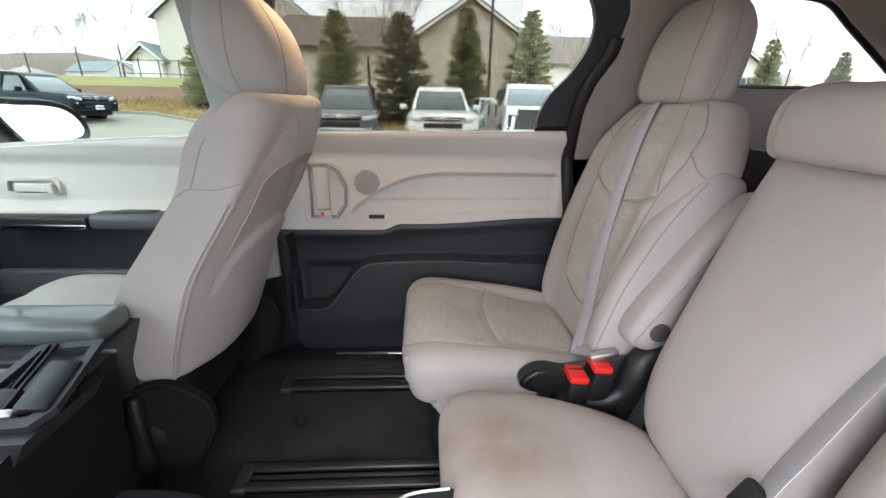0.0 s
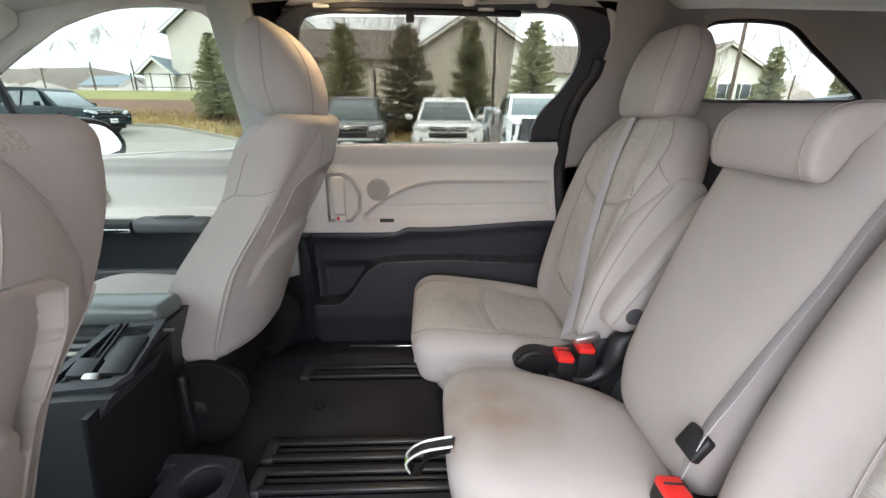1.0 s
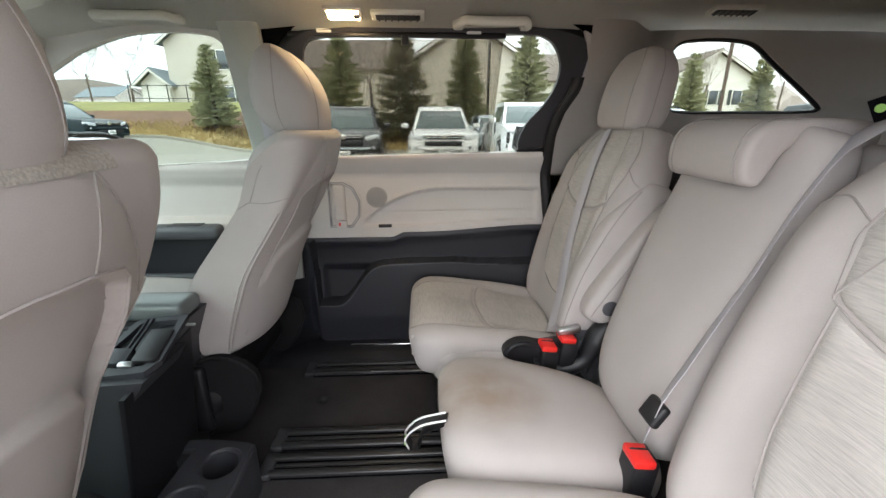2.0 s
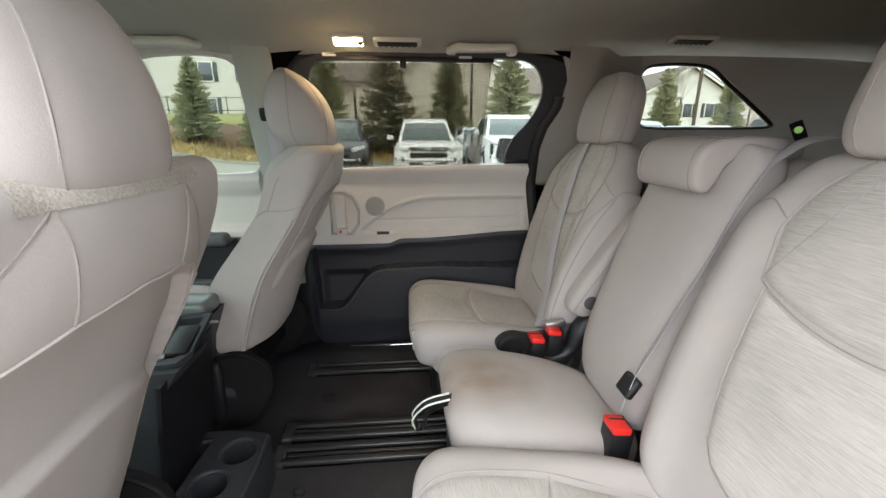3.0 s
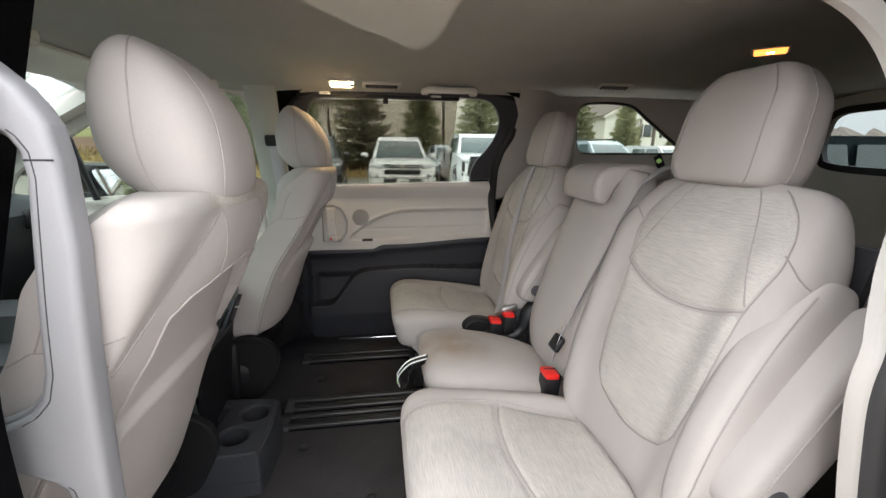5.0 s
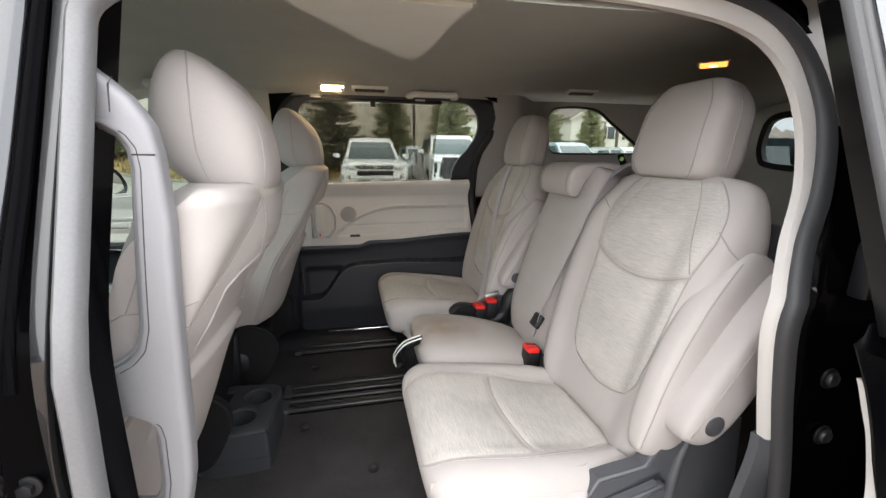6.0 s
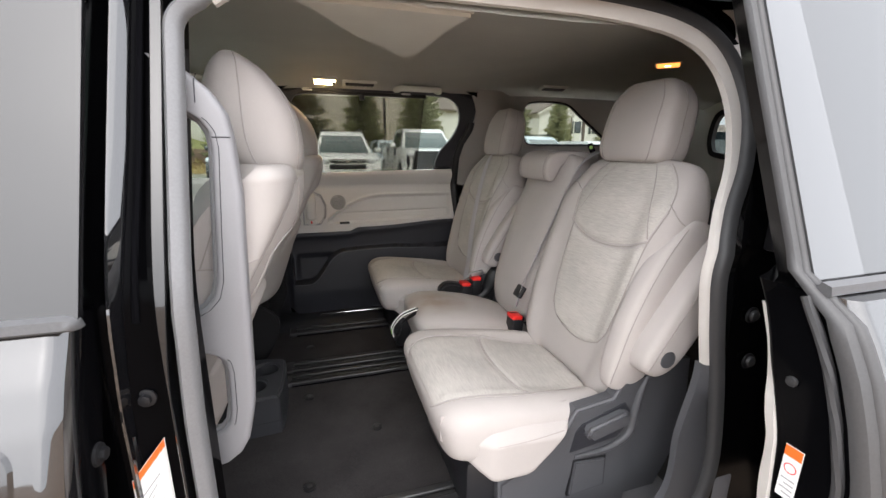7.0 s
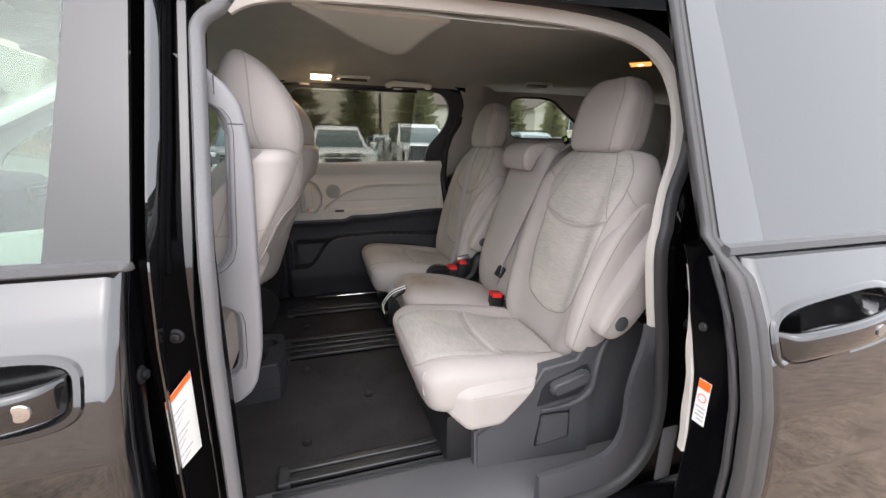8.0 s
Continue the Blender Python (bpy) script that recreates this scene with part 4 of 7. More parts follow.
def outer_handle(x0, x1, zc, dy, parent, tilt, lock=False):
    """A dished cup let into the skin, with a bar handle across it."""
    xc, L = (x0 + x1) / 2, x1 - x0
    yz = skin_y(zc) + dy

    def oval(k, h):
        out = []
        for a in np.linspace(0, 2 * math.pi, 56, endpoint=False):
            dx = k * math.copysign(abs(math.cos(a)) ** 0.5, math.cos(a))
            out.append((xc + dx, zc + h * math.copysign(abs(math.sin(a)) ** 0.5, math.sin(a)) + tilt * dx))
        return out

    def dish(steps):
        bm = bmesh.new()
        V = grid_faces(bm, [[(a, skin_y(b) + dy + d, b) for a, b in oval(k, h)] for k, h, d in steps], wrap=True)
        return bm, V

    rim, V = dish(((L / 2 + 0.007, 0.053, 0.0005), (L / 2 + 0.004, 0.050, -0.004), (L / 2 - 0.004, 0.043, -0.004), (L / 2 - 0.010, 0.038, 0.003)))
    part("handle_rim", rim, GLOSS, parent, "glossy black rim of the handle recess")
    cb, V = dish(((L / 2 - 0.009, 0.039, 0.002), (L / 2 - 0.014, 0.035, 0.020), (L / 2 - 0.024, 0.029, 0.036), (L / 2 - 0.05, 0.018, 0.040), (0.01, 0.003, 0.040)))
    cb.faces.new(V[-1])
    part("handle_cup", cb, GLOSS, parent, "glossy black recess behind the handle")
    bar = spline([(x0 + 0.012, yz + 0.012, zc - tilt * L * 0.45 - 0.012), (x0 + 0.030, yz - 0.010, zc - tilt * L * 0.4 - 0.012), (x0 + 0.07, yz - 0.020, zc - tilt * L * 0.28 - 0.010), (xc, yz - 0.026, zc - 0.008), (x1 - 0.07, yz - 0.020, zc + tilt * L * 0.28 - 0.006), (x1 - 0.03, yz - 0.010, zc + tilt * L * 0.4 - 0.004), (x1 - 0.012, yz + 0.012, zc + tilt * L * 0.45 - 0.004)], 48)
    bar_bm = bmesh.new()
    sec = [(0.024 * math.copysign(abs(math.sin(a)) ** 0.6, math.sin(a)), 0.011 * math.copysign(abs(math.cos(a)) ** 0.7, math.cos(a))) for a in np.linspace(0, 2 * math.pi, 24, endpoint=False)]
    Vb = grid_faces(bar_bm, [[(q[0], q[1] + b, q[2] + a) for a, b in sec] for q in bar], wrap=True)
    bar_bm.faces.new(Vb[0])
    bar_bm.faces.new(Vb[-1])
    h = part("handle_bar", bar_bm, GLOSS, parent, "glossy black bar handle")
    if lock:
        q = bar[35]
        part("lock_barrel", cyl((q[0], q[1] - 0.009, q[2]), 0.012, 0.006, "Y", 28, bevel=0.002), CHROME, h, "chrome lock barrel")
        return
    part("touch_mark", cyl((xc + L * 0.12, yz - 0.037, zc + tilt * L * 0.12 - 0.004), 0.010, 0.003, "Y", 20), STEEL, h)


outer_handle(-0.86, -0.575, 1.01, 0.0, drv, 0.02, True)

# body jamb between the driver door and the opening
jam = thing("door_pillar", (-0.5, -0.33, 0.3), "glossy black painted door pillar with bolts and a tyre label", "pillar", kind="structure")


def jamb_y(z):
    """Upright below the belt, leaning in above it."""
    return -0.335 + 0.42 * 0.03 * math.log(1 + math.exp((z - 1.155) / 0.03))


def ridge_x(z):
    """The rear edge of the outer flange: broad above the belt, a thin line below."""
    return float(np.interp(z, [0.3, 1.0, 1.06, 1.2, 1.34, 1.62], [-0.517, -0.517, -0.513, -0.503, -0.497, -0.493]))


def flange_w(z):
    return float(np.interp(z, [0.3, 1.0, 1.08, 1.2, 1.34, 1.62], [0.006, 0.007, 0.009, 0.015, 0.020, 0.021]))


def loft(rows):
    bm = bmesh.new()
    V = grid_faces(bm, rows, wrap=True)
    bm.faces.new(V[0])
    bm.faces.new(V[-1])
    return bm


zs = np.linspace(0.28, 1.62, 60)
part("painted_post", loft([[(-0.64, jamb_y(z) + 0.09, z), (-0.64, jamb_y(z) + 0.02, z), (-0.545, jamb_y(z) + 0.01, z), (-0.536, jamb_y(z) + 0.004, z), (ridge_x(z), jamb_y(z) + 0.009, z), (ridge_x(z) + 0.006, jamb_y(z) + 0.013, z), (-0.485, jamb_y(z) + 0.026, z), (-0.450, jamb_y(z) + 0.026, z), (-0.445, jamb_y(z) + 0.09, z)] for z in zs]), JAMB, jam)
part("outer_flange", loft([[(ridge_x(z) - flange_w(z), jamb_y(z) + 0.006, z), (ridge_x(z) - flange_w(z), jamb_y(z) - 0.010, z), (ridge_x(z) - flange_w(z) + 0.002, jamb_y(z) - 0.0125, z), (ridge_x(z) - flange_w(z) + 0.005, jamb_y(z) - 0.012, z), (ridge_x(z) - 0.002, jamb_y(z) + 0.001, z), (ridge_x(z), jamb_y(z) + 0.004, z), (ridge_x(z), jamb_y(z) + 0.010, z)] for z in zs]), PAINT, jam, "black painted outer flange")
part("post_seal", tube([(float(np.interp(z, [0.3, 1.05, 1.3, 1.62], [-0.503, -0.502, -0.490, -0.486])), jamb_y(z) + 0.016, z) for z in zs if z > 1.12], 0.005, 8), GAPBLACK, jam)
part("inner_flange", loft([[(-0.473, jamb_y(z) + 0.03, z), (-0.472, jamb_y(z) + 0.004, z), (-0.471, jamb_y(z) + 0.003, z), (-0.458 - 0.012 * smooth01(1.2, 1.0, z), jamb_y(z) + 0.003, z), (-0.457 - 0.012 * smooth01(1.2, 1.0, z), jamb_y(z) + 0.004, z), (-0.456 - 0.012 * smooth01(1.2, 1.0, z), jamb_y(z) + 0.03, z)] for z in zs]), POSTM, jam, "black painted inner flange")


def face_y(a):
    """The slanting lower face of the post."""
    return -0.341 + (a + 0.527) * 0.032 / 0.041


bt = part("bolt", cyl((-0.502, -0.324, 1.012), 0.008, 0.007, "Y", 6, bevel=0.001), DARKER, jam)
part("bolt_flange", cyl((-0.502, -0.319, 1.012), 0.013, 0.004, "Y", 24, bevel=0.0015), DARKER, jam)
LB = plate([(-0.5260, 0.762), (-0.4910, 0.79), (-0.4910, 0.945), (-0.5260, 0.905)], [], lambda a, b: (a, face_y(a) - 0.003, b), (0, 0.001, 0))
lab = part("tyre_label", LB, WHITE, jam, "white paper label with an orange band", False)
part("label_band", plate([(-0.5255, 0.892), (-0.4915, 0.932), (-0.4915, 0.944), (-0.5255, 0.904)], [], lambda a, b: (a, face_y(a) - 0.0038, b), (0, 0.0006, 0)), ORANGE, lab, smooth=False)
for k in range(8):
    zz = 0.875 - k * 0.014
    part("print_line", plate([(-0.5200, zz - 0.004), (-0.5010 - 0.004 * (k % 3), zz + 0.018), (-0.5010 - 0.004 * (k % 3), zz + 0.020), (-0.5200, zz - 0.002)], [], lambda a, b: (a, face_y(a) - 0.0036, b), (0, 0.0004, 0)), INKGREY, lab, smooth=False)

# lower sill of the near side
st = thing("step_sill", (0.0, -0.2, 0.42), "grey plastic step sill below the open door", "door sill", kind="structure")
part("sill_plate", sweep([(-0.075, 0.425), (-0.085, 0.437), (-0.12, 0.44), (-0.20, 0.437), (-0.275, 0.432), (-0.285, 0.425), (-0.285, 0.40), (-0.075, 0.40)], [(-0.46, 0, 0), (0.62, 0, 0)], [((0, 1, 0), (0, 0, 1))] * 2), SILLP, st)
for yy in (-0.10, -0.115):
    part("rib", box(0.08, yy, 0.443, 1.0, 0.006, 0.006, 0.002), RAILM, st)
part("rocker", sweep([(-0.29, 0.425), (-0.36, 0.40), (-0.43, 0.34), (-0.45, 0.28), (-0.40, 0.22), (-0.30, 0.22)], [(-1.8, 0, 0), (2.2, 0, 0)], [((0, 1, 0), (0, 0, 1))] * 2), PAINT, st, "black painted rocker")

# rear jamb of the opening, behind the seal
rj = thing("rear_jamb", (0.62, -0.33, 0.4), "glossy black rear door jamb with latch and bolts", "door jamb", kind="structure")
part("jamb_plate", plate([(0.50, 0.40), (0.60, 0.64), (0.56, 0.90), (0.54, 1.12), (0.60, 1.25), (0.635, 1.42), (0.60, 1.53), (0.50, 1.61), (0.30, 1.645), (-0.55, 1.645), (-0.55, 1.70), (2.2, 1.70), (2.2, 0.40)], [QWIN], lambda a, b: (a, near_y(b) - 0.012, b), (0, 0.01, 0), 2), JAMB, rj)
for bx, by, bz in ((0.603, -0.330, 1.007), (0.620, -0.330, 0.897)):
    part("bolt", cyl((bx, by, bz), 0.012, 0.012, "Y", 18, bevel=0.003), RAILM, rj, "dark bolt")
    part("washer", cyl((bx, by + 0.003, bz), 0.018, 0.004, "Y", 24, bevel=0.001), DARKER, rj)
part("striker_plate", box(0.632, -0.346, 1.195, 0.028, 0.008, 0.055, 0.003), STEEL, rj, "steel striker plate")
lt = part("latch", box(0.645, -0.325, 1.19, 0.06, 0.03, 0.09, 0.006), DARKER, rj, "black door latch")
for k in range(2):
    part("latch_screw", cyl((0.63 + 0.01 * k, -0.342, 1.165 + 0.04 * k), 0.009, 0.010, "Y", 12), STEEL, lt)
part("latch_wire", tube(spline([(0.61, -0.335, 1.22), (0.63, -0.345, 1.24), (0.66, -0.345, 1.235), (0.68, -0.335, 1.22)], 16), 0.003), STEEL, lt)
part("jamb_cover", box(0.628, -0.30, 0.50, 0.06, 0.05, 0.18, 0.01), TRIM_G, rj)

# the open sliding door, slid back along the side
SL = -0.19
sd = thing("sliding_door", (0.8, -0.6, 0.3), "black sliding door slid open along the van's side", "sliding door")
X0 = 0.40
part("outer_skin", skin_panel(X0, 1.55, SL, nx=150, nz=130, cup=(0.5725, 1.045, 0.1575, 0.08)), PAINT, sd, "glossy black outer door skin")


def sl_up(z):
    return -0.535 + 0.155 * (z - 1.165) / 0.42


part("post_panel", plate([(X0, 1.165), (X0 + 0.105, 1.165), (X0 + 0.066, 1.68), (X0, 1.68)], [], lambda a, b: (a, sl_up(b), b), (0, 0.02, 0), 1), DOORPANEL, sd, "glossy black window post panel")
part("window_pane", plate([(X0 + 0.108, 1.165), (1.5, 1.165), (1.42, 1.66), (1.3, 1.68), (X0 + 0.069, 1.68)], [], lambda a, b: (a, sl_up(b) + 0.002, b), (0, 0.004, 0), 1), DARKGLASS, sd, "dark tinted window reflecting the sky")
part("inner_window_frame", plate([(X0 + 0.06, 1.12), (1.5, 1.12), (1.45, 1.69), (X0 + 0.06, 1.69)], [], lambda a, b: (a, sl_up(b) + 0.06, b), (0, 0.03, 0), 1), DARKER, sd)
part("belt_strip", sweep([(0.004, -0.010), (0.007, -0.014), (0.019, -0.012), (0.023, 0.0), (0.004, 0.01)], [(X0 - 0.012, -0.548, 1.150), (1.55, -0.548, 1.155)], [((0, 0, 1), (0, 1, 0))] * 2), BELTSTRIP, sd, "grey rubber belt strip")
ez = np.linspace(0.30, 1.15, 40)
edge_pts = [(X0, skin_y(z) + SL, z) for z in ez[:-1]] + [(X0, sl_up(z) + 0.004, z) for z in np.linspace(1.18, 1.69, 21)]
part("edge_seal", sweep([(0.002, -0.001), (-0.006, -0.001), (-0.011, 0.003), (-0.012, 0.007), (-0.015, 0.008), (-0.024, 0.012), (-0.028, 0.022), (-0.026, 0.032), (-0.010, 0.040), (0.002, 0.036)], edge_pts, [((1 - 0.35 * smooth01(1.10, 1.20, p[2]), 0, 0), (0, 1 - 0.45 * smooth01(1.10, 1.20, p[2]), 0)) for p in edge_pts]), DOORRUB, sd, "grey-black rubber edge seal")


def lead(z):
    """The door's leading edge steps back and inwards; it thins out towards the belt."""
    k = 1 - 0.45 * smooth01(0.95, 1.15, z)
    y0 = skin_y(z) + SL
    x0 = X0 - 0.018 + 0.020 * smooth01(1.02, 1.15, z)
    return [(x0, y0 + 0.03, z), (x0, y0 + 0.125, z), (x0 + 0.006, y0 + 0.133, z), (x0 + 0.055, y0 + 0.14 + 0.02 * k, z), (x0 + 0.100, y0 + 0.14 + 0.062 * k, z), (x0 + 0.13, y0 + 0.14 + 0.067 * k, z), (x0 + 0.14, y0 + 0.03, z)]


part("edge_panel", loft([lead(z) for z in ez]), JAMB, sd, "black inner edge of the door")
part("frame_edge", loft([[(X0 + 0.002, sl_up(z) + 0.03, z), (X0 + 0.034, sl_up(z) + 0.072, z), (X0 + 0.040, sl_up(z) + 0.080, z), (X0 + 0.12, sl_up(z) + 0.086, z), (X0 + 0.12, sl_up(z) + 0.03, z)] for z in np.linspace(1.10, 1.69, 24)]), JAMB, sd, "black inner edge of the window frame")
def foam_row(z):
    """A thin pad on the corner of the edge, its rim cut unevenly."""
    x, y = lead(z)[0][0] + 0.016 * smooth01(0.92, 1.06, z), lead(z)[1][1]
    return [(x + 0.010, y + 0.002, z), (x - 0.002 + 0.0008 * math.sin(z * 90), y + 0.006, z), (x + 0.003, y + 0.022 + 0.0015 * math.sin(z * 47), z), (x + 0.016, y + 0.022, z)]


part("foam_strip", loft([foam_row(z) for z in np.linspace(0.76, 1.11, 50)]), TRIM, sd, "pale foam strip on the door edge")
part("inner_seal", tube([(X0 - 0.020, skin_y(z) + SL + 0.048, z) for z in ez], 0.007, 8), RUBBER, sd)
part("inner_trim", box(1.06, -0.475, 0.74, 1.04, 0.03, 0.62, 0.01), DARK, sd)
for bz in (0.52, 0.56, 1.02):
    part("bolt", cyl((X0 - 0.018, skin_y(bz) + SL + 0.10, bz), 0.008, 0.008, "X", 12, bevel=0.002), RAILM, sd, "dark bolt")
lb = part("warning_label", plate([(0.096, 0.838), (0.120, 0.838), (0.120, 0.925), (0.096, 0.925)], [], lambda a, b: (X0 - 0.0195, skin_y(0.85) + SL + a, b), (0.001, 0, 0)), WHITE, sd, "white warning label with an orange band", False)
part("label_band", plate([(0.0965, 0.908), (0.1195, 0.908), (0.1195, 0.9245), (0.0965, 0.9245)], [], lambda a, b: (X0 - 0.0204, skin_y(0.85) + SL + a, b), (0.0006, 0, 0)), ORANGE, lb, smooth=False)
rg = bmesh.new()
bmesh.ops.create_circle(rg, cap_ends=False, segments=24, radius=0.0085)
bmesh.ops.create_circle(rg, cap_ends=False, segments=24, radius=0.007)
bmesh.ops.bridge_loops(rg, edges=rg.edges[:])
rg.transform(Matrix.Translation((X0 - 0.0204, skin_y(0.85) + SL + 0.108, 0.890)) @ rot("Y", 90))
part("print_ring", rg, RED, lb, smooth=False)
for k in range(4):
    part("print_line", plate([(0.099, 0.870 - 0.008 * k), (0.117 - 0.005 * (k % 2), 0.870 - 0.008 * k), (0.117 - 0.005 * (k % 2), 0.872 - 0.008 * k), (0.099, 0.872 - 0.008 * k)], [], lambda a, b: (X0 - 0.0202, skin_y(0.85) + SL + a, b), (0.0004, 0, 0)), INKGREY, lb, smooth=False)
outer_handle(0.415, 0.73, 1.045, SL, sd, 0.08)

# rear body side behind the sliding door
rb = thing("body_side", (1.6, -0.4, 0.3), "black painted rear body side of the van", "body panel", kind="structure")
part("skin", skin_panel(0.9, 2.3, 0.03, 0.30, 1.36), PAINT, rb)
part("far_skin", box(0.2, 1.42, 0.715, 4.2, 0.03, 0.80, 0.02), PAINT, rb)

# ---------- seats ----------
def headrest(t, x, z, y, hw, h, material, lean=12, depth=0.06, taper=0.93):
    """A boxy rounded headrest about (x, z), with seams along its edges and sides, and its two posts."""
    rows = []
    for k, (v, d, w) in enumerate(((-1, 0.82, 0.92), (-0.6, 0.98, 1.0), (0, 1.0, 0.98), (0.5, 0.88, taper), (1, 0.62, taper * 0.72))):
        rows.append((x + math.sin(radians(lean)) * v * h, z + v * h, lean, depth * d, hw * w, 4.6))
    b = Body(rows, y, 7.0, None, 64, 48)
    o = part("headrest", b.mesh(), material, t)
    for s in (-1, 1):
        for side in (1, -1):
            part("headrest_seam", b.seam([(s * 0.74, 0.03), (s * 0.74, 0.3), (s * 0.73, 0.7), (s * 0.66, 0.95)], side, 0.0013), STITCH, o)
        side_line = []
        for v in np.linspace(0.04, 0.95, 30):
            c = 0.02 + 0.10 * v
            side_line.append(b.place(s * (1 - c ** 4.6) ** (1 / 4.6), c, v))
        part("headrest_seam", tube(side_line, 0.0016, 5), STITCH, o)
        part("headrest_post", cyl((x - math.sin(radians(lean)) * h * 0.9, y + s * hw * 0.45, z - h * 0.95), 0.006, 0.09, seg=10), STEEL, t)
    return b


def second_row_seat(name, dy, label, group):
    yc = 0.06 + dy
    t = thing(name, (0.3, yc, 0.42), label, "car seat", group)
    # cushion
    cu = Body([(-0.03, 0.686, 76, 0.066, 0.228, 3.2), (0.03, 0.699, 86, 0.079, 0.246, 3.6), (0.18, 0.680, 91, 0.085, 0.245, 3.6), (0.32, 0.665, 93, 0.08, 0.24, 3.6), (0.47, 0.650, 94, 0.075, 0.22, 3.4)], yc, 6.0,
              lambda w, v, s: (0.012 * smooth01(0.55, 0.85, abs(w)) - 0.016 * smooth01(0.3, 0.75, v) * (1 - smooth01(0.55, 0.75, abs(w)))) if s > 0 else 0)
    c = part("cushion", cu.mesh(), VINYL, t)
    part("cushion_insert", cu.patch(lambda s, q: (-0.05 + (2 * s - 1) * (0.64 + 0.04 * q), 0.06 + 0.425 * q + 0.05 * (2 * s - 1) ** 2 * q), 0.004), FABRIC, t, "streaked light woven front insert")
    part("cushion_insert", cu.patch(lambda s, q: (-0.05 + (2 * s - 1) * (0.68 - 0.14 * q), 0.497 + 0.05 * (2 * s - 1) ** 2 * (1 - q) + 0.385 * q), 0.004), FABRIC, t, "streaked light woven rear insert")
    for s in (-1, 1):
        part("cushion_seam", cu.seam([(-0.05 + s * 0.66, 0.04), (-0.05 + s * 0.68, 0.3), (-0.05 + s * 0.70, 0.54), (-0.05 + s * 0.58, 0.9)]), STITCH, c)
    part("cushion_seam", cu.seam([(-0.05 + w, 0.491 + 0.05 * (w / 0.68) ** 2) for w in np.linspace(-0.68, 0.68, 9)]), STITCH, c)
    # backrest
    rows = [(0.455, 0.70, 14, 0.062, 0.215, 3.4), (0.475, 0.78, 15, 0.070, 0.232, 3.4), (0.515, 0.92, 16, 0.078, 0.243, 3.3), (0.56, 1.07, 16, 0.080, 0.242, 3.2), (0.60, 1.20, 16, 0.072, 0.235, 3.0), (0.635, 1.315, 14, 0.050, 0.205, 2.7)]
    bk = Body(rows, yc, 7.0, lambda w, v, s: (0.022 * smooth01(0.5, 0.82, abs(w)) * smooth01(0.98, 0.75, v) - 0.010 * (1 - abs(w)) * smooth01(0.5, 0.2, v)) if s > 0 else 0)
    b = part("backrest", bk.mesh(), VINYL, t)
    # the woven field sits towards the armrest side
    hs = lambda w: 0.60 + 0.055 * ((w + 0.17) / 0.68) ** 2
    low_w = lambda s, q: -0.17 + (2 * s - 1) * float(np.interp(q, [0, 0.12, 0.35, 1], [0.42, 0.53, 0.58, 0.64]))
    up_w = lambda s, q: -0.15 + (2 * s - 1) * float(np.interp(q, [0, 0.4, 0.7, 1], [0.66, 0.74, 0.72, 0.58]))
    part("lower_insert", bk.patch(lambda s, q: (low_w(s, q), 0.240 + 0.035 * (2 * s - 1) ** 2 * (1 - q) + (hs(low_w(s, q)) - 0.006 - 0.240) * q), 0.004), FABRIC, t, "streaked light woven lower back insert")
    part("upper_insert", bk.patch(lambda s, q: (up_w(s, q), (hs(up_w(s, q)) + 0.006) * (1 - q) + 0.962 * q), 0.004), FABRIC, t, "streaked light woven upper back insert")
    part("back_seam", bk.seam([(w, hs(w)) for w in np.linspace(-0.82, 0.50, 11)]), STITCH, b)
    for s in (0, 1):
        part("back_seam", bk.seam([(low_w(s, q), 0.240 + 0.035 * (1 - q) + (hs(low_w(s, q)) - 0.240) * q) for q in np.linspace(0, 1, 9)]), STITCH, b)
        part("back_seam", bk.seam([(up_w(s, q), hs(up_w(s, 0)) * (1 - q) + 0.965 * q) for q in np.linspace(0, 1, 9)]), STITCH, b)
        part("upper_seam", bk.seam([(up_w(s, 0.0), 0.66), (-0.15 + (2 * s - 1) * 0.52, 0.78), (-0.15 + (2 * s - 1) * 0.36, 0.955)], 1, 0.0013, 0.004), STITCH, b)
    part("lower_seam", bk.seam([(w, 0.240 + 0.035 * ((w + 0.17) / 0.42) ** 2) for w in np.linspace(-0.59, 0.25, 9)]), STITCH, b)
    part("side_seam", bk.seam([(-0.87, 0.80), (-0.94, 0.77), (-0.99, 0.74)]), STITCH, b)
    part("side_seam", bk.seam([(0.58, 0.80), (0.8, 0.84), (0.99, 0.80)]), STITCH, b)
    headrest(t, 0.635, 1.414, yc + 0.012, 0.129, 0.110, VINYL)
    # armrest on one side, swung up
    ya = yc - 0.272
    arm = Body([(0.445, 0.835, 26, 0.034, 0.036, 3.4), (0.475, 0.875, 27, 0.050, 0.038, 4.2), (0.53, 0.955, 27, 0.056, 0.038, 4.4), (0.59, 1.05, 27, 0.052, 0.038, 4.4), (0.655, 1.145, 27, 0.042, 0.037, 3.6)], ya, 4.0, None, 40, 40)
    a = part("armrest", arm.mesh(), VINYL, t)
    part("armrest_seam", tube([arm.place(-0.985, 0.55, v) for v in np.linspace(0.10, 0.94, 30)], 0.0016, 5), STITCH, a)
    part("armrest_button", cyl((0.481, ya - 0.034, 0.878), 0.021, 0.010, "Y", 28, bevel=0.002), BASEP, a, "dark round hinge cap")
